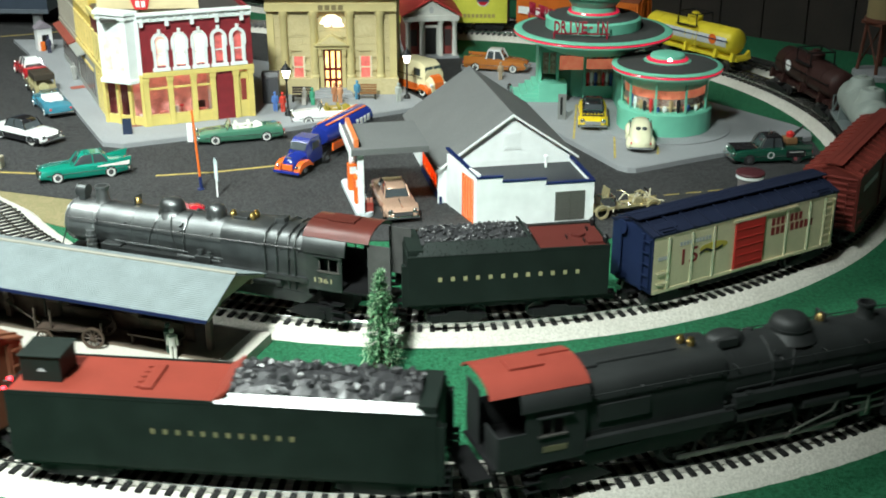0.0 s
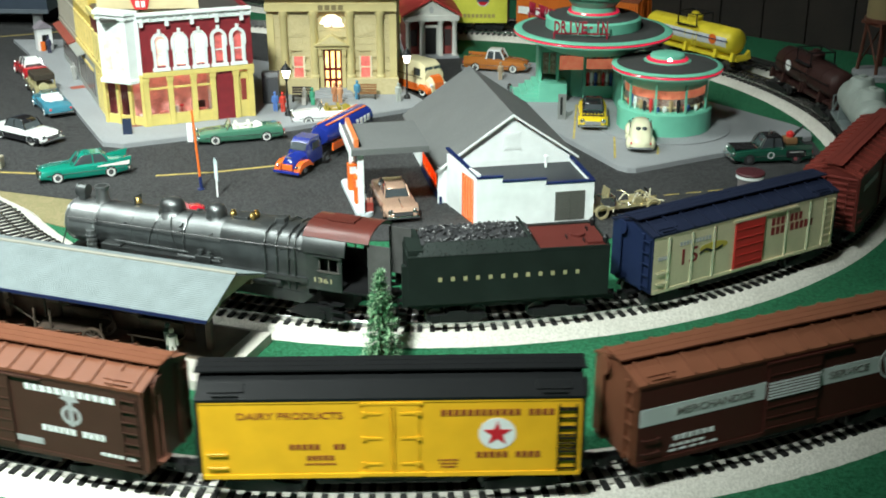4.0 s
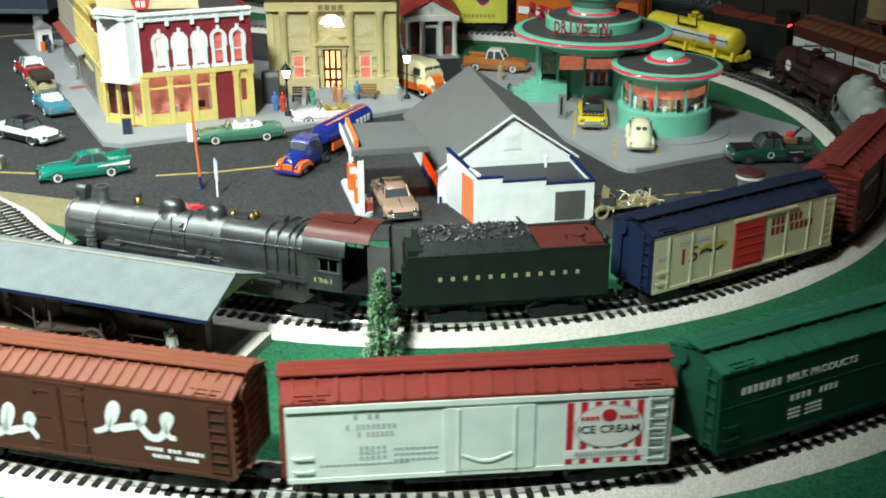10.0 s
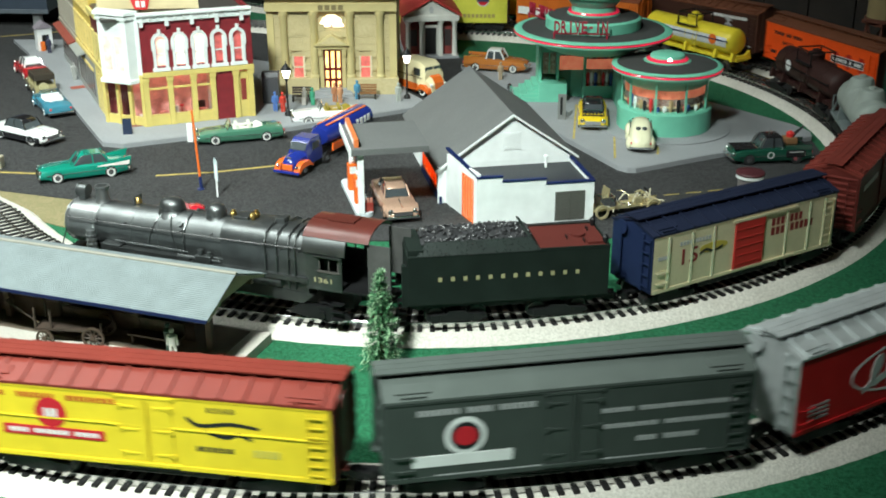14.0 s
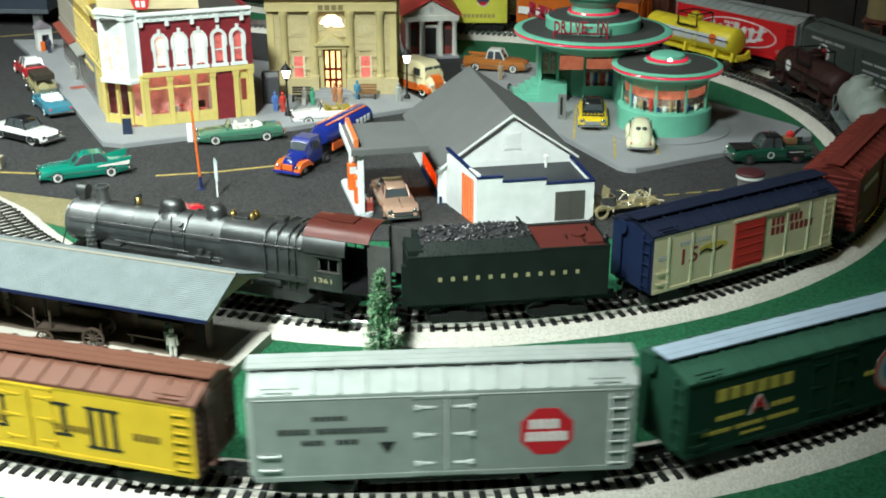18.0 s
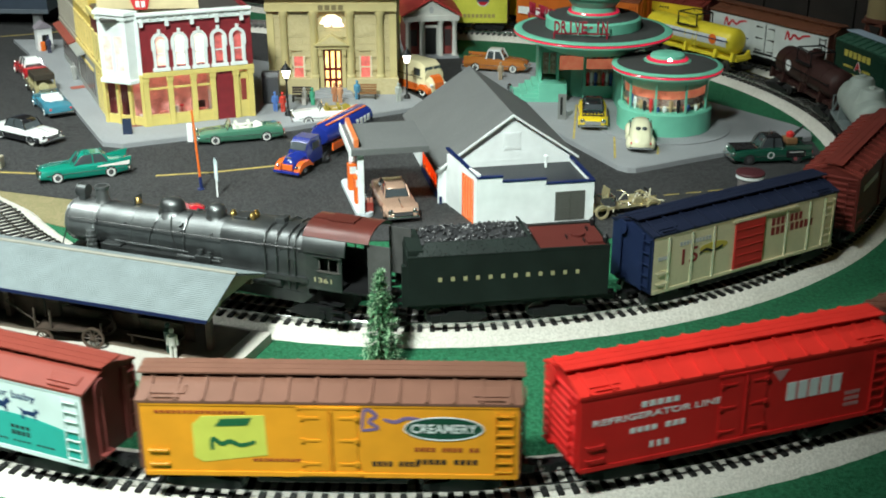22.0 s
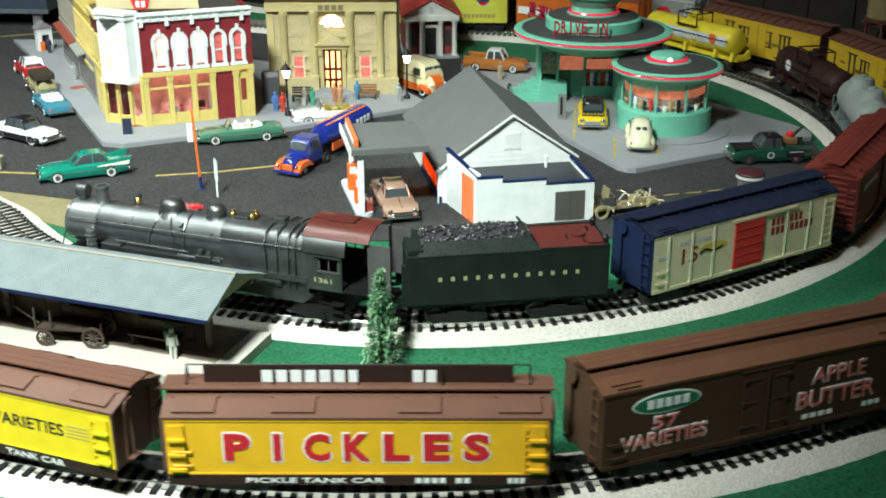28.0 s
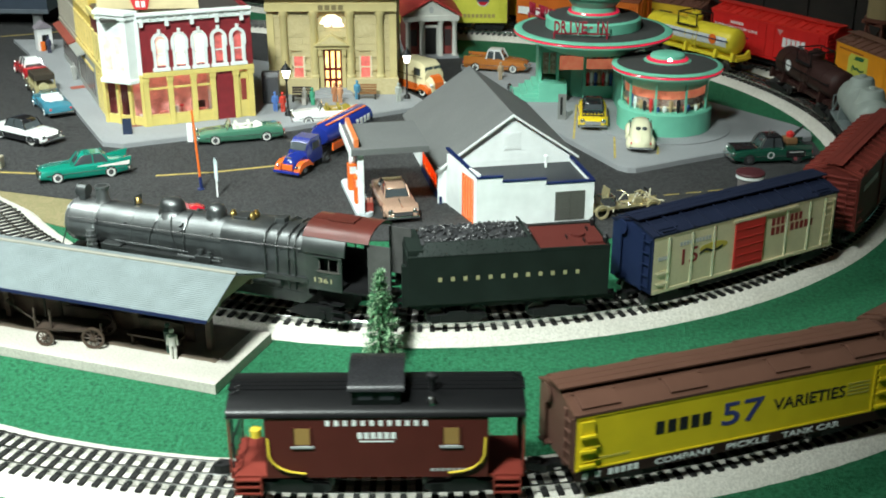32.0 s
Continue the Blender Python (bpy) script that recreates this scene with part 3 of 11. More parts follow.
def car_anchor():
    car, sd = freight_car("boxcar", "plain dark brown boxcar with white lettering and small emblem", GROUP, H=6.5, side=paint("dark_brown_side", (0.05, 0.022, 0.016)), roof=brown_roof, end=paint("brown_end", (0.15, 0.06, 0.04)), doors="sliding", roof_ribs=16)
    sd.bars(12, 7.4, 5.4, 7.6, 0.5, white_ink)
    sd.put("emblem", ring_bm(0.85, 0.8, 0.28), grey_ink, 7.4, 3.6)
    sd.put("emblem", extrude(B(), [(-0.18, -0.9), (0.18, -0.9), (0.2, 1.1), (0.8, 1.2), (0.4, 1.6), (-0.5, 1.6), (-0.8, 1.3), (-0.2, 1.1)], "y", -0.03, 0), grey_ink, 7.4, 3.6)
    sd.bars(11, 7.4, 2.2, 5.4, 0.5, white_ink, gaps=(6,))
    sd.bars(3, -8.6, 2.9, 2.4, 0.5, white_ink)
    sd.bars(5, -8.6, 2.1, 3.0, 0.5, white_ink)
    sd.bars(10, -8.6, 1.3, 5.0, 0.25, white_ink)
    sd.bars(9, -8.6, 0.75, 6.4, 0.28, white_ink, gaps=(3, 5))
    sd.bars(8, 3.4, 0.95, 2.6, 0.5, grey_ink, fill=0.9)
    sd.bars(6, 11.0, 0.9, 3.0, 0.25, white_ink)
    return car


def car_meat():
    side = paint("bright_orange", (0.8, 0.085, 0.012))
    car, sd = freight_car("reefer_car", "bright orange refrigerator car with a brown roof", GROUP, H=5.95, side=side, roof=brown_roof, end=paint("dark_brown_end", (0.06, 0.03, 0.022)), roof_ribs=0, doors="narrow")
    sd.bars(16, -7.6, 4.5, 7.0, 0.55, ink, gaps=(6, 10))
    sd.bars(7, -7.4, 3.1, 3.0, 0.55, ink, fill=0.5)
    sd.bars(5, -7.4, 2.2, 2.0, 0.45, ink)
    for k in range(4):
        sd.bars(9, -7.4, 1.75 - k * 0.3, 2.6, 0.14, paint("brown_ink", (0.3, 0.06, 0.01)), fill=0.9)
    sd.plate("number_plate", -11.6, -10.2, 1.0, 1.5, ink)
    for u in (4.6, 7.4, 10.2):
        sd.put("emblem", extrude(B(), [(-0.45, 1.15), (0.45, 1.15), (0.75, 0.2), (0.3, -1.15), (-0.3, -1.15), (-0.75, 0.2)], "y", -0.03, 0), paint("deep_red_ink", (0.42, 0.02, 0.012)), u - 0.4, 3.2)
    sd.plate("sign_panel", 3.1, 10.5, 2.6, 3.75, white_ink, 0.03, 0.03)
    sd.plate("sign_panel", 3.2, 10.4, 2.7, 3.65, ink, 0.06, 0.03)
    sd.bars(12, 6.8, 3.17, 6.4, 0.5, white_ink, gaps=(6, 8), lift=0.09)
    sd.bars(4, 11.0, 1.4, 1.4, 0.7, ink, fill=0.4)
    sd.plate("step_panel", -1.6, 1.6, -0.5, 0.35, black, 0.1, 0.08)
    return car


def car_milk():
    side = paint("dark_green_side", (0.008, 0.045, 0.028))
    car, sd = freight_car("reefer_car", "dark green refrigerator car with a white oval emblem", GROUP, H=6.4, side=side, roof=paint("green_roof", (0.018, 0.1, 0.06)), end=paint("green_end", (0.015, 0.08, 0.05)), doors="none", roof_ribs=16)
    sd.bars(7, -9.6, 4.6, 3.9, 0.6, white_ink, fill=0.6)
    sd.text("MILK PRODUCTS", -3.6, 4.6, 7.0, 0.62, white_ink)
    sd.bars(4, -5.6, 2.8, 2.2, 0.5, white_ink, fill=0.55)
    sd.bars(4, -2.8, 2.8, 2.0, 0.5, white_ink, fill=0.55)
    for k in range(3):
        sd.bars(8, -5.0, 1.8 - k * 0.35, 3.4, 0.18, white_ink, gaps=(3,))
    sd.plate("seam", -13.2, 6.0, 3.5, 3.56, paint("green_seam", (0.02, 0.09, 0.06)))
    sd.put("emblem", disc_bm(2.5, 1.9), paint("grey_white", (0.62, 0.66, 0.64)), 8.3, 3.5)
    sd.put("leaf_emblem", extrude(B(), [(-1.6, -0.5), (-0.9, 0.5), (0.3, 1.0), (1.6, 1.2), (1.2, 0.4), (0.2, -0.4), (-0.7, -0.6)], "y", -0.03, 0), paint("leaf_dark", (0.06, 0.04, 0.08)), 8.3, 4.0, 0.03)
    sd.put("leaf_emblem", extrude(B(), [(-0.8, -0.1), (-0.2, 0.5), (0.9, 0.8), (0.3, 0.1), (-0.3, -0.2)], "y", -0.03, 0), paint("leaf_red", (0.35, 0.12, 0.1)), 8.3, 3.9, 0.06)
    sd.bars(9, 8.3, 2.4, 3.6, 0.4, grey_ink, gaps=(3,), lift=0.03)
    sd.put("mark", ring_bm(0.5, 0.6, 0.08), grey_ink, 10.4, 0.9)
    return car


def car_ice_cream():
    side = paint("cream_white", (0.66, 0.72, 0.66))
    car, sd = freight_car("reefer_car", "white refrigerator car with red roof and striped ice cream panel", GROUP, L=27.2, H=6.15, side=side, roof=red_roof, end=red_roof, trim=side, doors="none", roof_ribs=18)
    sd.plate("fascia", -13.55, 13.55, 5.6, 6.0, side, 0.05, 0.12)
    sd.plate("door", -2.6, 3.8, 0.25, 5.35, side, 0.02, 0.1)
    for u in (-1.6, 2.4):
        sd.plate("door_post", u - 0.08, u + 0.08, 0.3, 5.3, side, 0.1, 0.12)
    sd.put("door_lever", ribbon_bm([(-1.4, 1.6), (0.4, 1.0), (2.2, 1.6)], 0.18, 0.1), side, 0, 0, 0.12)
    for i, (n, v, w) in enumerate(((4, 5.0, 2.0), (10, 4.2, 3.6), (8, 3.6, 2.6))):
        sd.bars(n, -8.0 + i * 0.3, v, w, 0.4, grey_ink, gaps=(1,), fill=0.5)
    for k in range(3):
        sd.bars(8, -4.6, 2.3 - k * 0.45, 3.2, 0.2, grey_ink)
        sd.bars(5, -7.6, 2.5 - k * 0.4, 2.0, 0.3, grey_ink, fill=0.5)
    sd.bars(16, -8.2, 1.2, 6.4, 0.16, grey_ink)
    sd.plate("poster", 6.0, 12.0, 0.25, 5.35, paint("poster_white", (0.75, 0.74, 0.7)), 0.03, 0.03)
    for k in range(6):
        sd.plate("stripe", 6.05 + k * 1.0, 6.55 + k * 1.0, 0.3 if k % 1 == 0 else 1, 5.3, red_ink, 0.06, 0.02)
    sd.plate("poster_strip", 6.05, 11.95, 0.75, 1.45, paint("poster_white", (0.75, 0.74, 0.7)), 0.08, 0.02)
    sd.bars(14, 9.0, 1.1, 4.6, 0.35, grey_ink, lift=0.1)
    sd.put("oval", disc_bm(2.55, 1.75), grey_ink, 9.1, 3.3, 0.08)
    sd.put("oval", disc_bm(2.45, 1.65), paint("oval_white", (0.7, 0.68, 0.64)), 9.1, 3.3, 0.1)
    sd.text("ICE CREAM", 9.1, 3.1, 4.4, 0.62, ink, lift=0.13)
    sd.put("berry", disc_bm(0.55, 0.5), red_ink, 9.1, 4.2, 0.13)
    sd.bars(4, 7.7, 4.0, 1.4, 0.3, red_ink, lift=0.13)
    sd.bars(4, 10.5, 4.0, 1.4, 0.3, red_ink, lift=0.13)
    side_ladder(None, sd, 12.75, 0.4, 5.2, paint("ladder_grey", (0.25, 0.27, 0.25)), 8, 1.1)
    return car


def script(sd, strokes, material, u, v, k=1.0, w=0.42, lift=0.0):
    """Brush strokes that stand for a painted wordmark."""
    for s in strokes:
        sd.put("brush_stroke", ribbon_bm([(a * k, b * k) for a, b in s], w), material, u, v, lift)


def scrawl(w, h, n):
    """Plain cursive loops, w wide and h high, that stand for a wordmark."""
    pts = []
    for i in range(n * 8 + 1):
        t = i / 8
        y = -h / 2 * math.cos(2 * math.pi * t) * (0.72 if int(t) % 3 else 1.35)
        pts.append((-w / 2 + w * t / n + 0.34 * w / n * math.sin(2 * math.pi * t) + 0.32 * y, y + 0.05 * w * t / n - (0.35 * h if int(t) % 3 == 2 and math.cos(2 * math.pi * t) > 0.6 else 0)))
    return [pts]


def car_chocolate():
    side = paint("chocolate_side", (0.075, 0.028, 0.018))
    car, sd = freight_car("reefer_car", "chocolate-brown refrigerator car with white script lettering", GROUP, H=6.3, side=side, roof=paint("light_brown_roof", (0.19, 0.062, 0.036)), end=paint("light_brown_end", (0.16, 0.055, 0.035)), ribbed_end=True, roof_ribs=26, trim=side)
    sd.bars(4, -9.2, 5.0, 6.0, 0.95, white_ink, fill=0.6)
    script(sd, [[(-3.0, 0.2), (-3.4, -0.3), (-2.4, -0.1), (0.6, -0.4), (1.0, -0.2)]], white_ink, -9.0, 4.2, 1, 0.2)
    script(sd, scrawl(9.2, 1.9, 5), white_ink, -6.4, 1.9, 1, 0.66)
    script(sd, scrawl(6.4, 1.8, 3), white_ink, 6.2, 3.6, 1, 0.6)
    sd.bars(13, 8.8, 1.6, 4.6, 0.28, white_ink, gaps=(4, 8))
    sd.bars(10, 8.8, 1.05, 3.6, 0.28, white_ink, gaps=(4,))
    return car


def car_cola():
    side = paint("cola_red", (0.58, 0.018, 0.022))
    silver = mat("silver_roof", (0.5, 0.53, 0.53), 0.36, 0.4, 0.1)
    car, sd = freight_car("reefer_car", "red boxcar with silver roof and white oval script emblem", GROUP, H=6.3, side=side, roof=silver, end=silver, doors="none", roof_ribs=15)
    sd.put("oval_ring", ring_bm(8.6, 2.35, 0.2), white_ink, 1.0, 3.1)
    script(sd, scrawl(12.6, 1.9, 7), white_ink, 0.6, 2.9, 1, 0.72)
    script(sd, [[(-3.5, -1.2), (-1.0, -1.5), (1.0, -1.2), (3.0, -1.4)], [(2.9, 1.2), (5.0, 0.9), (7.2, 1.4)]], white_ink, 0.3, 2.9, 1.0, 0.3)
    sd.bars(5, -0.2, 4.5, 3.6, 0.5, white_ink, fill=0.6)
    for k in range(4):
        sd.bars(6, -10.9, 2.0 - k * 0.38, 2.2, 0.2, grey_ink)
    sd.bars(4, 10.6, 1.3, 1.8, 0.6, grey_ink, fill=0.4)
    side_ladder(None, sd, 12.3, 0.4, 5.2, paint("dark_red", (0.25, 0.01, 0.012)), 7, 1.2)
    return car


def car_grey_dairy():
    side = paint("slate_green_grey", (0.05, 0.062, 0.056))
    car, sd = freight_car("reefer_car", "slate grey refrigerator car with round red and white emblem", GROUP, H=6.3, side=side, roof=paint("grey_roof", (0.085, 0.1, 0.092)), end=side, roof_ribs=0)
    sd.bars(22, -7.0, 5.3, 8.5, 0.45, grey_ink, gaps=(8, 14), fill=0.8)
    sd.put("emblem", disc_bm(1.5, 1.5), white_ink, -7.8, 3.3)
    sd.put("emblem", disc_bm(1.1, 1.1), ink, -7.8, 3.3, 0.03)
    sd.put("emblem", disc_bm(0.85, 0.75), red_ink, -7.8, 3.3, 0.06)
    sd.plate("sign_band", -11.6, -4.4, 1.0, 1.9, white_ink)
    sd.bars(24, 7.0, 4.2, 10.4, 0.35, grey_ink, gaps=(6,), fill=0.85)
    sd.bars(22, 7.2, 2.9, 10.0, 0.35, grey_ink, gaps=(9,), fill=0.85)
    sd.bars(9, 7.0, 1.7, 4.6, 0.4, grey_ink, gaps=(3,), fill=0.85)
    sd.bars(22, 0.0, 0.25, 20, 0.1, grey_ink, fill=1.0)
    return car


def car_yellow():
    side = paint("lemon_yellow", (0.72, 0.54, 0.03))
    car, sd = freight_car("reefer_car", "lemon yellow refrigerator car with oxide red roof", GROUP, L=27.0, H=5.9, side=side, roof=red_roof, end=paint("red_brown_end", (0.14, 0.035, 0.028)), trim=side, roof_ribs=15)
    sd.bars(24, -7.2, 5.0, 10.2, 0.42, paint("rust_ink", (0.45, 0.1, 0.02)), gaps=(4, 5, 13, 14))
    sd.plate("seam", -13.3, 13.3, 3.2, 3.3, side, 0.0, 0.09)
    sd.put("emblem", disc_bm(1.2, 1.2), red_ink, -7.2, 3.7, 0.02)
    sd.bars(3, -7.2, 3.7, 1.1, 0.7, white_ink, lift=0.05)
    sd.plate("sign_band", -11.0, -3.2, 1.7, 2.5, red_ink, 0.02)
    sd.bars(18, -7.1, 2.1, 7.0, 0.35, white_ink, gaps=(4, 12), lift=0.06)
    sd.bars(4, 5.6, 5.0, 2.2, 0.4, ink, fill=0.5)
    script(sd, [[(-2.8, 0.4), (-1.8, -0.2), (0.5, 0.1), (2.6, -0.1)], [(-1.6, -0.6), (0.0, -1.0), (1.0, -0.7), (2.0, -1.1)]], ink, 5.8, 3.9, 1, 0.3)
    sd.bars(6, 5.0, 1.8, 2.8, 0.4, ink)
    sd.bars(5, 8.8, 1.8, 2.0, 0.6, yellow_ink)
    return car


def car_white_meat():
    side = paint("dingy_white", (0.56, 0.6, 0.58))
    car, sd = freight_car("reefer_car", "white refrigerator car with brown roof and red script", GROUP, H=6.0, side=side, roof=brown_roof, end=paint("mid_brown_end", (0.16, 0.065, 0.045)), trim=ink, roof_ribs=0)
    for u in (-7.4, 6.8):
        script(sd, [[(-2.4, -0.6), (-2.0, 0.8), (-1.4, -0.4), (-0.6, 0.5), (0.4, 0.0), (1.4, 0.6), (2.8, 0.9)]], red_ink, u, 4.4, 1, 0.4)
        sd.bars(4, u, 2.8, 1.8, 0.6, ink, fill=0.6)
        sd.bars(7, u, 1.9, 3.2, 0.55, ink, fill=0.6)
    sd.bars(7, -11.0, 2.6, 2.0, 0.2, ink)
    sd.bars(18, -8.6, 0.6, 7.6, 0.16, ink)
    sd.plate("step_panel", -2.3, 2.0, -0.3, 0.7, ink, 0.12, 0.06)
    return car


def car_green_dairy():
    side = paint("bottle_green_side", (0.01, 0.036, 0.022))
    pale = paint("pale_blue_board", (0.36, 0.45, 0.55))
    car, sd = freight_car("reefer_car", "bottle green refrigerator car, pale running board, round emblem", GROUP, H=6.0, side=side, roof=paint("green_roof_b", (0.035, 0.1, 0.065)), end=paint("green_end_b", (0.02, 0.07, 0.045)), roof_ribs=15, board=pale)
    sd.bars(6, -7.3, 4.5, 7.2, 1.0, yellow_ink, fill=0.75)
    sd.text("A", -6.8, 3.0, 1.9, 1.5, white_ink)
    sd.text("A", -6.8, 3.0, 1.5, 1.2, red_ink, lift=0.03)
    sd.bars(7, -9.4, 2.6, 2.6, 0.4, yellow_ink)
    sd.bars(4, -4.6, 2.6, 2.2, 0.4, yellow_ink)
    sd.bars(24, -7.4, 1.5, 8.8, 0.35, yellow_ink, gaps=(7, 15))
    sd.bars(6, -7.2, 0.8, 2.2, 0.25, yellow_ink)
    sd.put("emblem", disc_bm(2.25, 2.2), paint("emblem_grey", (0.5, 0.5, 0.47)), 6.7, 3.0)
    sd.put("emblem_ring", ring_bm(2.2, 2.15, 0.2), red_ink, 6.7, 3.0, 0.03)
    sd.put("emblem", disc_bm(1.45, 1.4), paint("emblem_blue", (0.1, 0.3, 0.42)), 6.7, 3.1, 0.03)
    sd.put("emblem", disc_bm(0.75, 0.85), paint("emblem_brown", (0.12, 0.08, 0.06)), 6.6, 2.9, 0.06)
    sd.bars(2, 3.9, 3.0, 1.2, 0.4, yellow_ink)
    sd.bars(2, 10.6, 3.2, 1.2, 0.4, yellow_ink)
    return car


def car_silver():
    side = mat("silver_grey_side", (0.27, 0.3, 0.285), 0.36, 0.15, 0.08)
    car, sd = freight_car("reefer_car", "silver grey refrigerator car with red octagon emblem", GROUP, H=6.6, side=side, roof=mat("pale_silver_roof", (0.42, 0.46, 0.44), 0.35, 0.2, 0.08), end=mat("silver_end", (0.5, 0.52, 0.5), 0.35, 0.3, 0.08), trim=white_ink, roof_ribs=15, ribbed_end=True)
    o = [(2.0 * math.sin(math.pi * (i + 0.5) / 4), 2.0 * math.cos(math.pi * (i + 0.5) / 4)) for i in range(8)]
    sd.put("emblem", extrude(B(), o, "y", -0.03, 0), red_ink, 7.2, 3.2)
    sd.bars(5, 7.0, 3.8, 2.2, 0.75, white_ink, fill=0.75, lift=0.03)
    sd.bars(7, 7.2, 2.8, 3.0, 0.75, white_ink, fill=0.75, lift=0.03)
    sd.bars(6, -8.0, 4.8, 2.4, 0.35, ink)
    sd.bars(17, -7.8, 3.8, 7.6, 0.45, ink, gaps=(5,))
    sd.bars(4, -9.2, 2.9, 1.6, 0.4, ink)
    sd.bars(4, -6.8, 2.9, 1.6, 0.4, ink)
    sd.put("mark", extrude(B(), [(-0.6, 0.4), (0.6, 0.4), (0, -0.6)], "y", -0.03, 0), ink, -4.0, 2.4)
    return car


def car_big_serif():
    side = paint("mustard_yellow", (0.6, 0.4, 0.03))
    car, sd = freight_car("reefer_car", "mustard yellow refrigerator car with big black lettering", GROUP, L=26.4, H=5.7, side=side, roof=paint("dull_brown_roof", (0.14, 0.06, 0.04)), end=paint("dull_brown_end", (0.1, 0.05, 0.038)), trim=side, roof_ribs=14, ribbed_end=True)
    for u, w, v0, v1 in ((-6.5, 2.6, 1.0, 4.8), (-3.1, 3.0, 1.7, 4.4), (-0.3, 0.9, 1.7, 4.4), (2.3, 2.2, 1.7, 4.4), (6.0, 2.8, 1.0, 4.4)):
        n = max(1, round(w / 1.1))
        for k in range(n):
            c = u - w / 2 + (k + 0.5) * w / n
            sd.plate("letter_block", c - 0.2, c + 0.2, v0, v1, ink)
        sd.plate("letter_block", u - w / 2, u + w / 2, v1 - 0.2, v1, ink, 0.02)
        sd.plate("letter_block", u - w / 2, u + w / 2, v0, v0 + 0.2, ink, 0.02)
    sd.bars(30, -0.4, 2.4, 11.0, 0.5, paint("brown_serif_ink", (0.16, 0.1, 0.02)), fill=0.7, lift=0.03)
    sd.bars(3, -9.0, 2.9, 1.4, 0.25, ink)
    sd.bars(6, 9.4, 2.5, 2.2, 0.6, paint("brown_serif_ink", (0.16, 0.1, 0.02)), fill=0.8)
    return car


def car_red():
    side = paint("scarlet_side", (0.6, 0.022, 0.02))
    car, sd = freight_car("reefer_car", "scarlet refrigerator car with white lettering and red roof", GROUP, L=26.2, H=6.0, side=side, roof=paint("scarlet_roof", (0.66, 0.03, 0.022)), end=side, trim=side, roof_ribs=15, ribbed_end=True)
    sd.bars(5, -6.9, 4.6, 3.2, 0.45, white_ink)
    sd.text("REFRIGERATOR LINE", -7.0, 3.75, 10.4, 0.5, white_ink)
    sd.bars(8, -7.0, 2.6, 4.6, 0.42, white_ink, gaps=(4,))
    sd.bars(3, -6.8, 1.2, 1.8, 0.5, white_ink, fill=0.5)
    sd.put("mark", extrude(B(), [(-0.7, 0.45), (0.7, 0.45), (0, -0.5)], "y", -0.03, 0), paint("pink_ink", (0.5, 0.25, 0.25)), 3.1, 4.8)
    sd.bars(5, 6.2, 3.3, 5.0, 1.5, white_ink, fill=0.8)
    for k in range(3):
        sd.bars(4, 9.8, 2.2 - k * 0.5, 1.4, 0.3, paint("pink_ink", (0.5, 0.25, 0.25)))
    return car


def car_creamery():
    side = paint("creamery_orange", (0.78, 0.31, 0.02))
    car, sd = freight_car("reefer_car", "orange refrigerator car with green oval sign and butter crate picture", GROUP, L=26.4, H=5.8, side=side, roof=paint("brown_roof_b", (0.17, 0.08, 0.055)), end=paint("brown_end_b", (0.16, 0.065, 0.045)), trim=side, roof_ribs=14, ribbed_end=True)
    lime = paint("lime_yellow", (0.6, 0.6, 0.1))
    sd.put("crate_picture", extrude(B(), [(-2.6, -1.5), (-2.6, 1.1), (-1.9, 1.8), (2.5, 1.9), (2.6, -1.3), (-2.0, -1.9)], "y", -0.03, 0), lime, -7.0, 2.9)
    sd.put("crate_picture", extrude(B(), [(-1.0, 0.0), (-0.6, 0.6), (1.6, 0.7), (1.3, 0.1)], "y", -0.03, 0), paint("leaf_green", (0.02, 0.12, 0.05)), -7.0, 3.9, 0.03)
    script(sd, [[(-1.5, -0.4), (-1.4, 0.5), (-0.8, 0.1), (-0.2, 0.3), (0.6, 0.0), (1.6, 0.3)]], paint("leaf_green", (0.02, 0.12, 0.05)), -6.8, 2.4, 1, 0.35, 0.03)
    sd.bars(16, -9.0, 5.0, 6.4, 0.25, paint("brown_ink_c", (0.3, 0.06, 0.02)))
    sd.bars(12, -3.2, 1.2, 4.6, 0.25, paint("brown_ink_c", (0.3, 0.06, 0.02)))
    script(sd, [[(-1.9, -0.8), (-1.7, 0.9), (-0.9, 0.5), (-1.4, 0.0), (-0.8, -0.5), (-1.8, -0.7)], [(-0.4, 0.2), (0.4, 0.0), (1.2, 0.3), (2.2, 0.2)]], paint("mauve_ink", (0.2, 0.13, 0.25)), 4.2, 4.4, 1, 0.28)
    sd.put("oval_sign", disc_bm(2.8, 0.95), paint("sign_green", (0.01, 0.06, 0.035)), 8.0, 3.9)
    sd.put("oval_ring", ring_bm(2.8, 0.95, 0.09), white_ink, 8.0, 3.9, 0.03)
    sd.text("CREAMERY", 8.0, 3.9, 4.6, 0.7, white_ink, lift=0.03)
    sd.bars(12, 8.2, 2.2, 4.6, 0.35, paint("brown_ink_c", (0.3, 0.06, 0.02)), gaps=(4, 9))
    sd.bars(9, 4.6, 1.0, 3.4, 0.4, ink, gaps=(4,))
    sd.bars(10, 8.2, 1.2, 4.4, 0.4, ink, gaps=(5,))
    return car


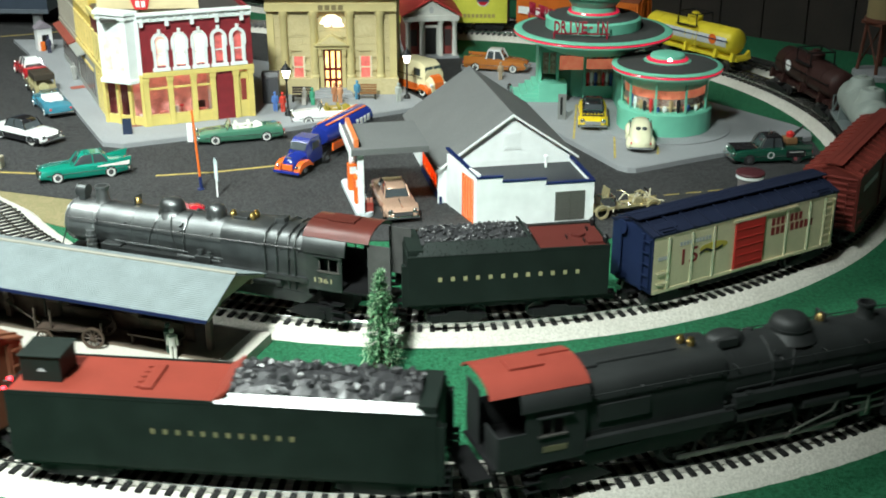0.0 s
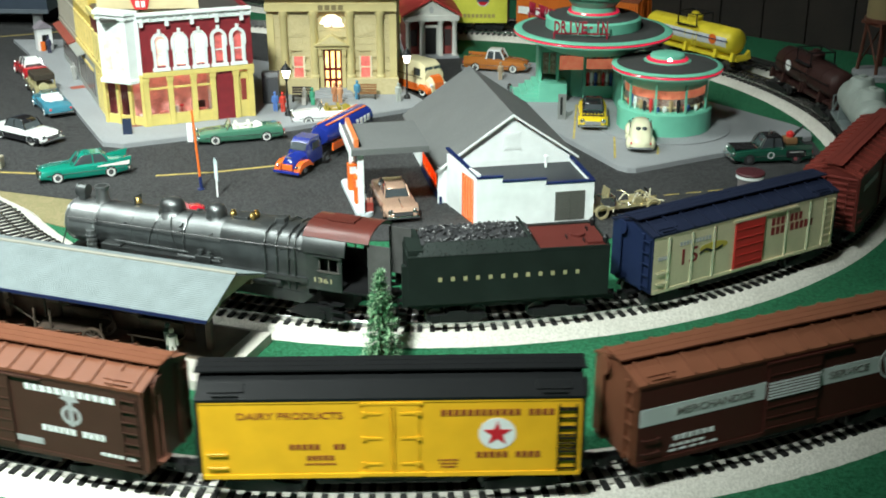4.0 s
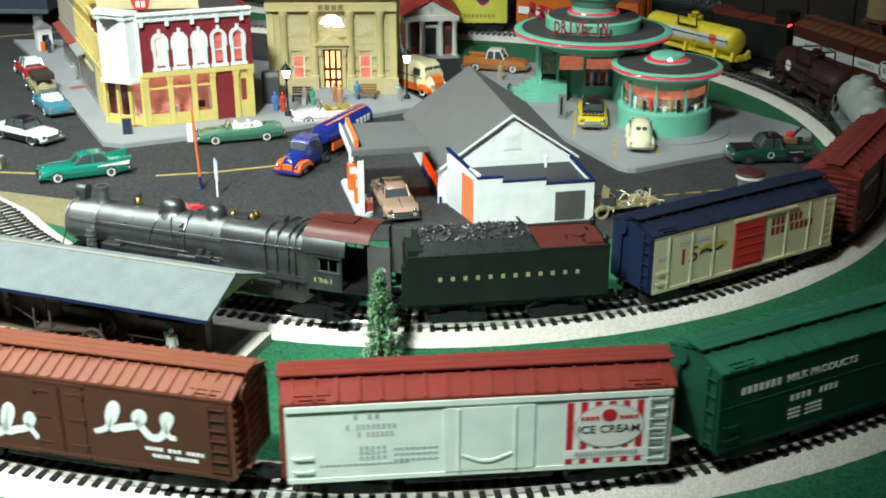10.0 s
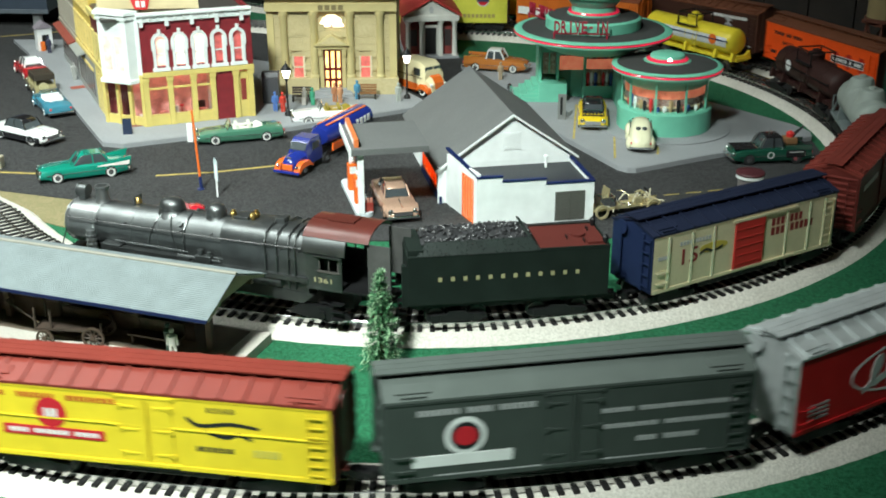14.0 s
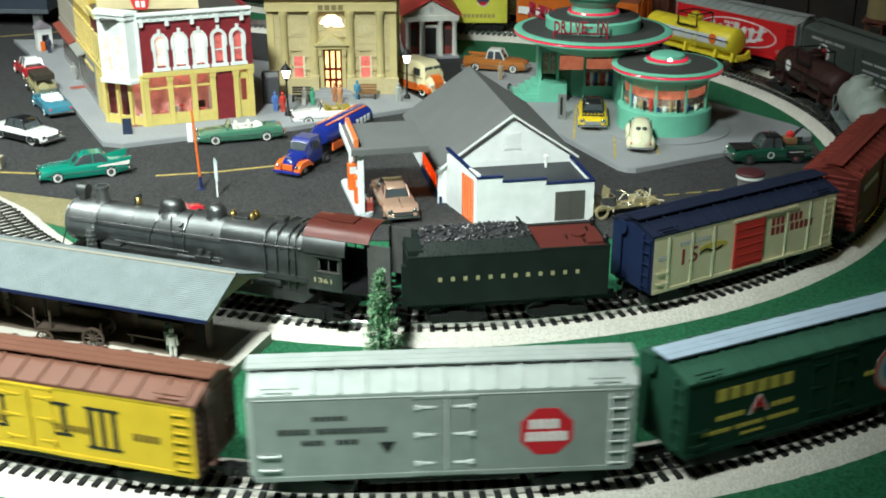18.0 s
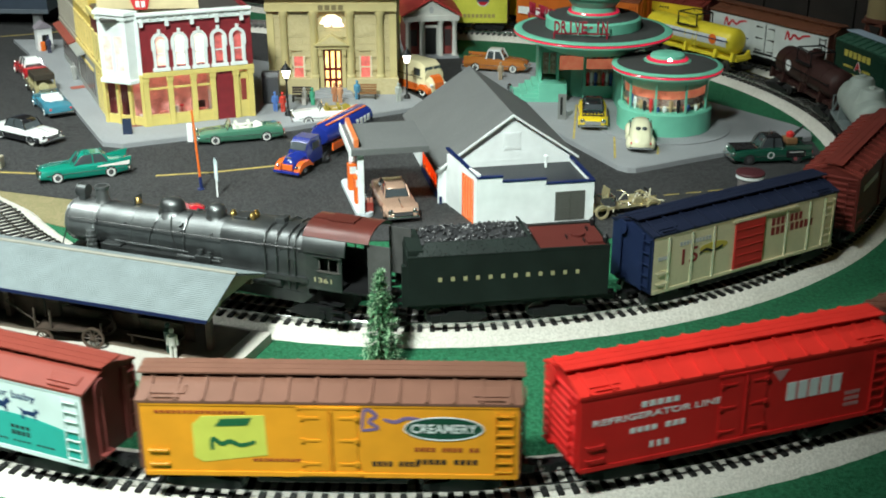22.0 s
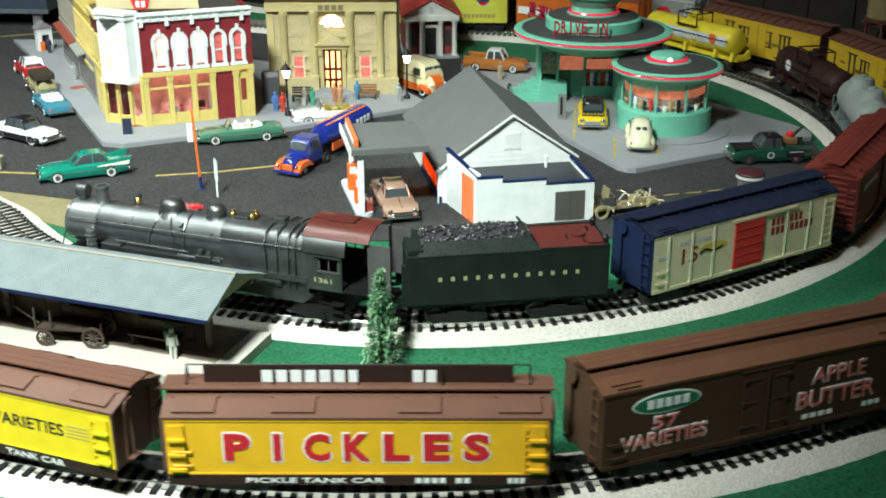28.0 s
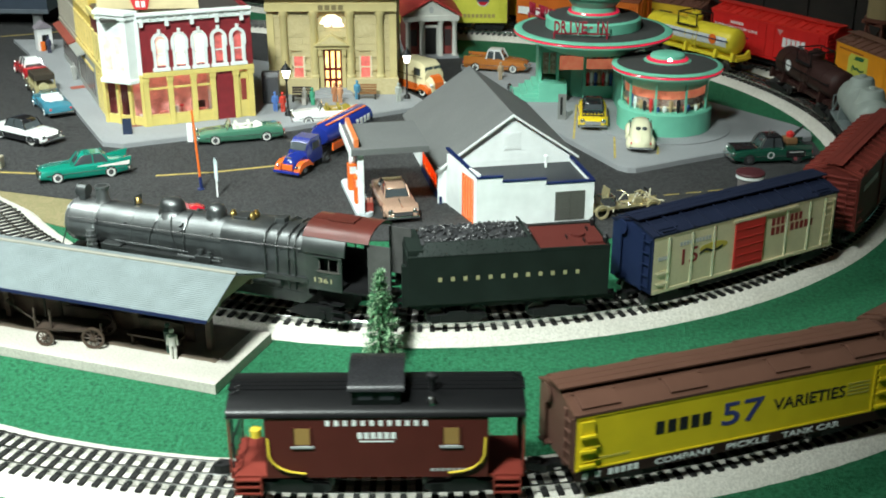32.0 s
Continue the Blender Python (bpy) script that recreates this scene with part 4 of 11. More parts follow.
def car_baby():
    side = paint("mint_white", (0.6, 0.7, 0.68))
    teal = paint("teal_paint", (0.03, 0.36, 0.3))
    blue = paint("dark_blue_ink", (0.012, 0.03, 0.1))
    car, sd = freight_car("reefer_car", "white and teal refrigerator car with blue animal pictures, red roof", GROUP, L=26.5, H=5.9, side=side, roof=paint("red_brown_roof", (0.2, 0.04, 0.028)), end=paint("maroon_end", (0.17, 0.04, 0.035)), trim=side, doors="none", roof_ribs=0)
    wave = [(-13.2 + k * 26.4 / 26, 2.35 - 1.0 * math.sin(min(1, k / 13) * math.pi) if k < 13 else 2.35 + 0.75 * math.sin((k - 13) / 13 * math.pi)) for k in range(27)]
    sd.put("teal_wave", extrude(B(), [(-13.2, 0.25)] + wave + [(13.2, 0.25)], "y", -0.025, 0), teal, 0, 0)
    sd.put("blue_banner", extrude(B(), [(-13.2, 5.5), (-13.2, 4.2), (-8, 4.6), (-3.5, 5.0), (-0.4, 5.5)], "y", -0.025, 0), blue, 0, 0)
    sd.bars(15, -7.4, 5.25, 6.6, 0.24, white_ink, gaps=(6, 14), lift=0.03)
    sd.bars(11, -7.4, 4.85, 4.4, 0.2, white_ink, gaps=(6,), lift=0.03)
    script(sd, scrawl(5.2, 0.8, 6), blue, -7.0, 3.9, 1, 0.3)
    sd.bars(16, -5.6, 3.1, 6.0, 0.28, blue, gaps=(8,))
    sd.text("Better", 2.9, 4.6, 2.3, 0.65, blue)
    sd.text("for baby", 7.2, 4.6, 4.0, 0.8, blue)
    for u, v, k in ((-10.6, 2.4, 0.9), (-7.0, 2.0, 0.75), (-3.7, 2.4, 0.5), (2.7, 3.3, 0.5), (5.6, 3.6, 0.8), (8.4, 3.3, 0.6), (-9.6, 2.2, 0.6)):
        sd.put("animal_picture", extrude(B(), [(-1.2 * k, -0.7 * k), (-1.0 * k, 0.1 * k), (-1.5 * k, 0.7 * k), (-0.7 * k, 0.4 * k), (0.7 * k, 0.4 * k), (1.2 * k, 1.0 * k), (1.6 * k, 0.5 * k), (1.0 * k, 0.1 * k), (1.1 * k, -0.9 * k), (0.7 * k, -0.2 * k), (-0.6 * k, -0.1 * k), (-0.8 * k, -0.9 * k)], "y", -0.03, 0), blue, u, v)
    sd.plate("door", -1.2, 1.4, 0.3, 5.2, side, 0.03, 0.04)
    sd.plate("door_teal", -1.2, 1.4, 0.3, 2.2, teal, 0.07, 0.02)
    sd.put("animal_picture", extrude(B(), [(-2.2, -0.6), (-1.0, 0.5), (1.6, 1.2), (2.0, 0.4), (1.7, -1.2), (1.0, -1.0), (0.9, -0.1), (-0.8, -0.1)], "y", -0.03, 0), blue, -0.2, 3.8, 0.1)
    sd.bars(4, 7.4, 2.0, 1.8, 0.3, ink)
    sd.bars(4, 7.4, 1.5, 1.8, 0.4, ink)
    sd.bars(14, 7.4, 0.8, 6.0, 0.16, ink, gaps=(4, 9))
    sd.bars(10, -7.0, 0.8, 4.6, 0.28, ink, gaps=(3,))
    return car


def car_apple():
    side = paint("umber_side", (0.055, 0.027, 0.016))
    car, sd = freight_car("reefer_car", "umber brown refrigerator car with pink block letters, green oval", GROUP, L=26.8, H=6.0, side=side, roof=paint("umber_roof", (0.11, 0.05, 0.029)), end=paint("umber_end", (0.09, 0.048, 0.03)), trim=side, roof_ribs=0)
    pink = paint("pink_letters", (0.55, 0.16, 0.14))
    sd.put("oval_sign", disc_bm(2.8, 0.85), white_ink, -8.4, 4.6)
    sd.put("oval_sign", disc_bm(2.65, 0.72), paint("sign_green_b", (0.015, 0.14, 0.07)), -8.4, 4.6, 0.03)
    sd.bars(5, -8.3, 4.6, 3.6, 0.7, white_ink, lift=0.06)
    sd.text("57", -8.4, 3.0, 2.2, 1.15, white_ink)
    sd.text("57", -8.4, 3.0, 2.0, 0.95, pink, lift=0.03)
    sd.text("VARIETIES", -8.4, 1.7, 7.2, 1.3, white_ink)
    sd.text("VARIETIES", -8.4, 1.7, 7.0, 1.05, pink, lift=0.03)
    sd.text("APPLE", 6.6, 4.1, 5.0, 1.4, white_ink)
    sd.text("APPLE", 6.6, 4.1, 4.85, 1.2, pink, lift=0.03)
    sd.text("BUTTER", 6.6, 2.2, 7.2, 1.55, white_ink)
    sd.text("BUTTER", 6.6, 2.2, 7.05, 1.3, pink, lift=0.03)
    sd.bars(4, 5.0, 0.75, 3.0, 0.4, white_ink)
    sd.bars(3, 10.0, 0.75, 1.8, 0.4, white_ink)
    return car


def pickle_car(name, label, side):
    car, sd = freight_car("tank_boxcar", label, GROUP, L=26.8, H=4.6, side=side, roof=paint("pickle_roof", (0.115, 0.055, 0.038)), end=paint("pickle_end", (0.12, 0.06, 0.045)), trim=side, doors="none", roof_ribs=0, hatches=True)
    sd.plate("lower_sill", -13.4, 13.4, -0.75, 0.1, paint("dark_maroon_sill", (0.03, 0.014, 0.012)), 0.0, 0.1)
    for u in (-12.6, 12.6):
        sd.plate("corner_step", u - 0.55, u + 0.55, 0.3, 4.1, side, 0.06, 0.12)
        for v in (0.5, 1.7, 2.9):
            sd.plate("step", u - 0.6, u + 0.6, v, v + 0.2, side, 0.18, 0.25)
    return car, sd


def car_pickles():
    car, sd = pickle_car("", "orange-yellow pickle tank car with red letters and roof signboard", paint("pickle_yellow", (0.72, 0.4, 0.02)))
    for k, ch in enumerate("PICKLES"):
        sd.put("lettering", text_bm(ch, 0.8 if ch == "I" else 2.1, 2.45, 0.03, 0.05), white_ink, -8.4 + k * 2.8, 2.3)
        sd.put("lettering", text_bm(ch, 0.55 if ch == "I" else 1.85, 2.2, 0.03, 0.045), red_ink, -8.4 + k * 2.8, 2.3, 0.03)
    sd.text("PICKLE TANK CAR", -3.0, -0.35, 9.8, 0.42, white_ink, lift=0.1)
    sd.bars(7, 6.0, -0.35, 4.0, 0.42, white_ink, gaps=(4,), lift=0.1)
    sd.bars(3, 11.2, -0.35, 1.3, 0.42, white_ink, lift=0.1)
    bm = box(B(), -11.0, 11.0, -0.12, 0.12, 7.6, 9.15)
    sign = part("signboard", bm, paint("sign_brown", (0.028, 0.014, 0.011)), car, "dark brown signboard with white letter blocks")
    bm = B()
    for x in (-12.2, -6, 0, 6, 12.2):
        tube(bm, [(x, -0.6, 7.5), (x, 0, 9.2), (x, 0.6, 7.5)], 0.06, 5)
    tube(bm, [(-12.2, 0, 9.2), (12.2, 0, 9.2)], 0.06, 5)
    part("sign_frame", bm, black, car)
    for m in (None, Z180):
        for n, u, w in ((7, -3.4, 7.2), (2, 4.7, 1.9)):
            o = part("lettering", turn(bars_bm(n, w, 0.95, 0.04, (), 0.75), Matrix.Translation((u, -0.12, 8.35))), white_ink, sign)
            if m:
                o.matrix_basis = m
    return car


def car_varieties():
    car, sd = pickle_car("", "bright yellow pickle tank car with dark blue numerals", paint("pickle_lemon", (0.74, 0.56, 0.02)))
    sd.bars(5, -4.8, 2.4, 4.8, 1.05, ink)
    sd.text("57", 0.2, 2.4, 3.6, 1.9, paint("blue_numerals", (0.05, 0.06, 0.2)))
    sd.text("VARIETIES", 6.0, 2.4, 6.4, 1.0, ink)
    for k in range(4):
        sd.bars(8, 10.4, 2.9 - k * 0.3, 2.0, 0.16, yellow_ink, fill=0.9)
    sd.bars(8, -10.4, 0.9, 2.6, 0.2, yellow_ink)
    sd.bars(9, -10.6, -0.35, 4.6, 0.5, white_ink, gaps=(1, 3), lift=0.1)
    sd.text("COMPANY", -4.6, -0.35, 4.8, 0.5, white_ink, lift=0.1)
    sd.text("PICKLE", 0.8, -0.35, 3.6, 0.5, white_ink, lift=0.1)
    sd.text("TANK CAR", 6.4, -0.35, 5.2, 0.5, white_ink, lift=0.1)
    return car
# ---- locomotives, tenders, caboose ----
def wheel_bm(r, y0, y1):
    bm = B()
    w = y1 - y0
    lathe_pts = [(r * 0.82, y0), (r * 1.1, y0), (r * 1.1, y0 + w * 0.25), (r, y0 + w * 0.3), (r, y1), (r * 0.82, y1)]
    rings = []
    seg = 28
    for rr, y in lathe_pts:
        rings.append([bm.verts.new((rr * math.cos(2 * math.pi * i / seg), y, rr * math.sin(2 * math.pi * i / seg))) for i in range(seg)])
    for a, b in zip(rings, rings[1:] + rings[:1]):
        for i in range(seg):
            bm.faces.new((a[i], a[(i + 1) % seg], b[(i + 1) % seg], b[i]))
    cyl(bm, (0, y0, 0), (0, y1 + 0.1, 0), r * 0.24)
    extrude(bm, [(-0.35, -r * 0.7), (0.35, -r * 0.7), (0.5, -r * 0.4), (-0.5, -r * 0.4)], "y", y0, y1)
    return bm


def spoked_wheel(name, e, x, s, r, spokes, y0, y1, material):
    """One wheel on side s of the engine: rim, hub and counterweight, each spoke a part of it."""
    w = part(name, wheel_bm(r, y0, y1), material, e, smooth=True, at=P(x, 0, r, 0 if s > 0 else 180))
    ym = (y0 + y1) / 2
    key = ("spoke", r, material.name)
    for k in range(spokes):
        m = pose(0, 0, 0, 0, -360 * k / spokes, 0)
        if key in WHEEL_PARTS:
            again(WHEEL_PARTS[key], w, m, "spoke")
        else:
            WHEEL_PARTS[key] = part("spoke", cyl(B(), (r * 0.2, ym, 0), (r * 0.88, ym, 0), r * 0.07, seg=5), material, w, at=m)


WHEEL_PARTS = {}


def both(s, a, b):
    """The span from a to b on side s of the centre line, low end first."""
    return sorted((s * a, s * b))


def steam_locomotive(name, m, label, c):
    """c holds the main stations along the engine in centimetres (x forward, z above the rail)."""
    e = thing(name, m, label, "locomotive")
    zc, rb, fx = c["axis"], c["radius"], c["front"]
    shell, smoke, red_m = c["shell"], c["smoke"], c["roof_paint"]
    cab0, cab1, fb1, seam = c["cab_rear"], c["cab_front"], c["firebox_front"], c["smoke_seam"]
    drivers, dr = c["drivers"], c["driver_r"]
    belpaire = c["belpaire"]
    top = zc + rb

    def ring_at(x, r):
        return [(x, r * math.cos(a), zc + r * math.sin(a)) for a in (2 * math.pi * i / 36 for i in range(36))]
    # boiler in courses, smokebox with its own finish
    secs = [(seam, rb), (seam - 4.0, rb), (seam - 4.05, rb * 1.02), ((seam + fb1) / 2, rb * 1.05), (fb1 - 0.3, rb * 1.08)]
    boiler = part("boiler", loft(B(), [ring_at(x, r) for x, r in secs]), shell, e, "black boiler barrel with bands", smooth=True)
    part("smokebox", loft(B(), [ring_at(x, r) for x, r in ((fx - 0.1, rb * 0.9), (fx - 0.35, rb * 0.98), (fx - 0.6, rb * 0.99), (seam, rb * 0.99))]), smoke, e, "graphite grey smokebox", smooth=True)
    for k, x in enumerate((seam - 0.1, seam - 4.1, (seam + fb1) / 2, fb1 + 1.2)):
        part("boiler_band", cyl(B(), (x - 0.09, 0, zc), (x + 0.09, 0, zc), rb * (1.015, 1.035, 1.065, 1.08)[k], seg=40), shell, boiler, smooth=True)
    for x in (seam + 0.25, fx - 0.5):
        bm = B()
        for k in range(30):
            a = math.pi * (k + 0.5) / 30
            ball(bm, (x, rb * 0.995 * math.cos(a), zc + rb * 0.995 * math.sin(a)), 0.05, seg=5)
        part("rivet_row", bm, smoke, boiler)
    bm = lathe(B(), [(0.01, 0.42), (0.7, 0.36), (rb * 0.66, 0.2), (rb * 0.76, 0.0), (rb * 0.9, 0.0), (rb * 0.9, -0.3)], 32)
    turn(bm, Matrix.Translation((fx, 0, zc)) @ Euler((0, radians(90), 0)).to_matrix().to_4x4())
    front = part("smokebox_front", bm, smoke, e, smooth=True)
    part("number_plate", cyl(B(), (fx + 0.4, 0, zc), (fx + 0.5, 0, zc), 0.5, seg=18), brass, front, "small round brass plate")
    for k in range(12):
        a = 2 * math.pi * k / 12
        part("smokebox_bolt", ball(B(), (fx + 0.05, rb * 0.83 * math.cos(a), zc + rb * 0.83 * math.sin(a)), 0.11, seg=6), smoke, front)
    # firebox: square shouldered, or round topped
    if belpaire:
        f = [(-2.5, 2.6), (-2.68, zc), (-2.62, top - 0.75), (-2.25, top - 0.1), (-1.6, top + 0.22), (0, top + 0.34), (1.6, top + 0.22), (2.25, top - 0.1), (2.62, top - 0.75), (2.68, zc), (2.5, 2.6)]
    else:
        f = [(-2.6, 2.6), (-2.75, zc)] + [(-2.7 * math.cos(a), zc + (rb + 0.32) * math.sin(a)) for a in (math.pi * i / 14 for i in range(1, 14))] + [(2.75, zc), (2.6, 2.6)]
    part("firebox", loft(B(), [[(x, y * k, z) for y, z in f] for x, k in ((cab1, 1.02), (fb1 - 0.25, 1.0), (fb1, 0.96))]), shell, e, smooth=True)
    for x in c["hoops"]:
        for s in (-1, 1):
            pts = [(x, s * 2.84, 3.4), (x, s * 2.86, zc), (x, s * 2.78, top - 0.7), (x, s * 2.36, top + 0.02), (x, s * 1.65, top + 0.36), (x, s * 0.3, top + 0.48)]
            pipe = part("pipe", tube(B(), pts, 0.085, 8), shell, e, smooth=True)
            for z in (4.6, 6.4):
                part("pipe_clamp", box(B(), x - 0.16, x + 0.16, *both(s, 2.72, 2.97), z - 0.09, z + 0.09), shell, pipe)
    # stack, domes, bell, valves, turret, headlight
    sx = c["stack"]
    part("smokestack", lathe(B(), [(1.0, top - 0.5), (0.74, top - 0.05), (0.63, top + 0.3), (0.6, c["stack_top"] - 0.35), (0.74, c["stack_top"] - 0.2), (0.74, c["stack_top"]), (0.52, c["stack_top"]), (0.52, c["stack_top"] - 0.8)], 26, (sx, 0)), smoke, e, smooth=True)
    for x, r, zt, nm, sxx in c["domes"]:
        bm = lathe(B(), [(r * 1.42, top - 0.5), (r * 1.2, top - 0.12), (r * 1.02, top + 0.12), (r * 0.98, top + 0.45 * (zt - top)), (r * 0.92, top + 0.66 * (zt - top)), (r * 0.78, top + 0.84 * (zt - top)), (r * 0.55, top + 0.95 * (zt - top)), (r * 0.28, zt), (0.01, zt + 0.02)], 30)
        turn(bm, Matrix.LocRotScale((x, 0, 0), None, (sxx, 1, 1)))
        d = part(nm, bm, shell, e, smooth=True)
        part("dome_ring", turn(ring_bm(r * 1.04, r * 1.04, 0.07, 0.09), Matrix.LocRotScale((x, 0, top + 0.3 * (zt - top)), Euler((radians(90), 0, 0)), (sxx, 1, 1))), shell, d)
    bx = c["bell"]
    bm = lathe(B(), [(0.42, top + 0.12), (0.38, top + 0.32), (0.24, top + 0.6), (0.05, top + 0.72)], 16, (bx, -0.4 * c["near"]))
    part("bell", bm, aged_brass, e, "aged brass bell", smooth=True)
    part("bell_yoke", tube(B(), [(bx, -0.95 * c["near"], top - 0.3), (bx, -0.95 * c["near"], top + 0.8), (bx, 0.15 * c["near"], top + 0.8), (bx, 0.15 * c["near"], top - 0.2)], 0.09, 6), shell, e)
    for x, y in c["valves"]:
        part("safety_valve", lathe(B(), [(0.2, top + 0.2), (0.2, top + 0.5), (0.32, top + 0.55), (0.32, top + 0.75), (0.22, top + 0.82), (0.22, top + 1.0), (0.08, top + 1.06)], 14, (x, y)), brass, e, "brass safety valve", smooth=True)
    for x0, x1, y0, y1, h in c["casings"]:
        part("top_casing", box(B(), x0, x1, y0, y1, top + 0.1, top + 0.3 + h, 0.08), shell, e)
    hx, hz = c["headlight"]
    bm = cyl(B(), (hx - 0.55, 0, hz), (hx + 0.4, 0, hz), 0.62, seg=24)
    cyl(bm, (hx + 0.4, 0, hz), (hx + 0.5, 0, hz), 0.7, seg=24)
    box(bm, hx - 0.4, hx + 0.3, -0.45, 0.45, top - 0.3, hz - 0.3)
    part("headlight", bm, shell, e, "round headlight with pale lens", smooth=True)
    part("headlight_lens", cyl(B(), (hx + 0.5, 0, hz), (hx + 0.54, 0, hz), 0.56, seg=20), glass("lens_glass", (0.9, 0.93, 0.95), 0.1), e, "pale round lens")
    part("generator", cyl(B(), (hx - 1.4, -1.2, top - 0.15), (hx - 1.4, -0.2, top + 0.05), 0.4, seg=16), shell, e, smooth=True)
    for s in (-1, 1):
        # handrail on stanchions
        hr0, hr1 = c["rail_z"]
        bm = tube(B(), [(cab1, s * 2.95, hr0), (fb1, s * 2.85, (hr0 + hr1) / 2), (fx - 0.8, s * (rb + 0.22), hr1)], 0.055, 6)
        for k in range(9):
            u = k / 8
            x = cab1 + 0.5 + u * (fx - 1.3 - cab1)
            cyl(bm, (x, s * 1.9, hr0 + (hr1 - hr0) * u - 0.05), (x, s * (2.93 - 0.42 * u), hr0 + (hr1 - hr0) * u), 0.06, seg=5)
        part("handrail", bm, c["rail_metal"], e)
        # running boards in steps, each with a turned-down edge
        for x0, x1, z in c["boards"]:
            bm = box(B(), x0, x1, *both(s, 1.8, 3.08), z, z + 0.14)
            box(bm, x0, x1, *both(s, 3.0, 3.1), z - c["apron"], z + 0.14)
            part("running_board", bm, shell, e)
            part("board_pipe", tube(B(), [(x0 + 0.3, s * 2.6, z + 0.55), (x1 - 0.4, s * 2.5, z + 0.6)], 0.09, 8), shell, e, smooth=True)
        z = c["boards"][0][2]
        for x0, x1 in c["tanks"]:
            part("air_tank", cyl(B(), (x0, s * 2.45, z - 0.75), (x1, s * 2.45, z - 0.75), 0.55, seg=18), shell, e, smooth=True)
        x0, x1 = c["pump"]
        zf = c["boards"][-1][2]
        bm = box(B(), x0, x1, *both(s, 2.0, 3.05), zf - 0.75, zf + 0.35, 0.08)
        part("front_box", bm, shell, e)
        bm = cyl(B(), (x1 + 1.6, s * 2.2, zf - 1.5), (x1 + 1.6, s * 2.2, zf + 1.2), 0.5, seg=16)
        for k in range(5):
            cyl(bm, (x1 + 1.6, s * 2.2, zf - 1.2 + k * 0.45), (x1 + 1.6, s * 2.2, zf - 1.05 + k * 0.45), 0.58, seg=16)
        part("air_pump", bm, smoke, e, "ribbed upright air pump", smooth=True)
        # pipes from the sand dome, feed pipe with check valve, power reverse, plugs
        xd = c["domes"][0][0]
        for dx in (-0.9, 0.9):
            ang = [radians(a) for a in (62, 40, 15, -10, -30)]
            bm = tube(B(), [(xd + dx * (0.6 + 0.35 * i), s * (rb * 1.06 + 0.05) * math.cos(a), zc + (rb * 1.06 + 0.05) * math.sin(a)) for i, a in enumerate(ang)], 0.075, 6)
            part("sand_pipe", bm, shell, e)
        xm = (c["domes"][0][0] + c["domes"][1][0]) / 2
        ang = [radians(a) for a in (78, 55, 30, 5, -20)]
        part("feed_pipe", tube(B(), [(xm, s * (rb * 1.07 + 0.08) * math.cos(a), zc + (rb * 1.07 + 0.08) * math.sin(a)) for a in ang], 0.12, 8), shell, e, smooth=True)
        a = radians(42)
        part("check_valve", cyl(B(), (xm + 0.5, s * rb * math.cos(a), zc + rb * math.sin(a)), (xm + 0.5, s * (rb + 0.45) * math.cos(a), zc + (rb + 0.45) * math.sin(a)), 0.26, seg=10), shell, e)
        xp = c["reverse"]
        bm = box(B(), xp - 1.1, xp + 0.6, *both(s, 2.4, 3.1), z + 0.14, z + 0.85, 0.1)
        cyl(bm, (xp - 0.8, s * 2.8, z + 0.85), (xp - 0.8, s * 2.8, z + 1.2), 0.2, seg=10)
        cyl(bm, (xp + 0.1, s * 2.8, z + 0.8), (xp + 0.1, s * 2.8, z + 1.35), 0.28, seg=12)
        cyl(bm, (xp + 0.6, s * 2.85, z + 0.45), (xp + 2.6, s * 2.85, z + 0.45), 0.14, seg=8)
        cyl(bm, (xp - 2.0, s * 2.85, z + 0.45), (xp - 1.1, s * 2.85, z + 0.45), 0.1, seg=8)
        part("power_reverse", bm, shell, e)
        for k in range(5):
            x = cab1 + 0.9 + k * (fb1 - cab1 - 1.6) / 4
            part("washout_plug", cyl(B(), (x, s * 2.55, top - 1.25), (x, s * 2.8, top - 1.2), 0.13, seg=8), dark_steel if c["bright_plugs"] else shell, e)
        if c["panel"]:
            x0, x1, z0, z1 = c["panel"]
            part("side_panel", box(B(), x0, x1, *both(s, 2.7, 2.84), z0, z1, 0.03), shell, e)
        # cylinders, rods, wheels
        cx = c["cylinder"]
        bm = cyl(B(), (cx - 1.6, s * 2.5, 1.9), (cx + 1.6, s * 2.5, 1.9), 0.95, seg=22)
        cyl(bm, (cx - 1.5, s * 2.35, 3.3), (cx + 1.5, s * 2.35, 3.3), 0.55, seg=18)
        box(bm, cx - 1.3, cx + 1.3, *both(s, 1.2, 2.6), 1.6, 3.6)
        for k in range(8):
            a = 2 * math.pi * k / 8
            ball(bm, (cx + 1.6, s * 2.5 + 0.75 * math.cos(a), 1.9 + 0.75 * math.sin(a)), 0.09, seg=5)
        part("cylinder", bm, shell, e, smooth=True)
        rods = mat("worn_rod_steel", (0.3, 0.29, 0.27), 0.35, 0.9, 0.2)
        part("side_rod", box(B(), min(drivers) - 0.4, max(drivers) + 0.4, s * 2.5 - 0.1, s * 2.5 + 0.1, dr - 0.9, dr - 0.58, 0.05), rods, e)
        xm2 = sorted(drivers)[len(drivers) // 2]
        bm = tube(B(), [(xm2, s * 2.72, dr - 0.75), (cx - 3.4, s * 2.72, 1.9)], 0.15, 6)
        tube(bm, [(cx - 3.4, s * 2.6, 1.9), (cx - 1.6, s * 2.6, 1.9)], 0.12, 6)
        box(bm, cx - 3.9, cx - 3.0, s * 2.62 - 0.16, s * 2.62 + 0.16, 1.35, 2.45)
        part("main_rod", bm, rods, e)
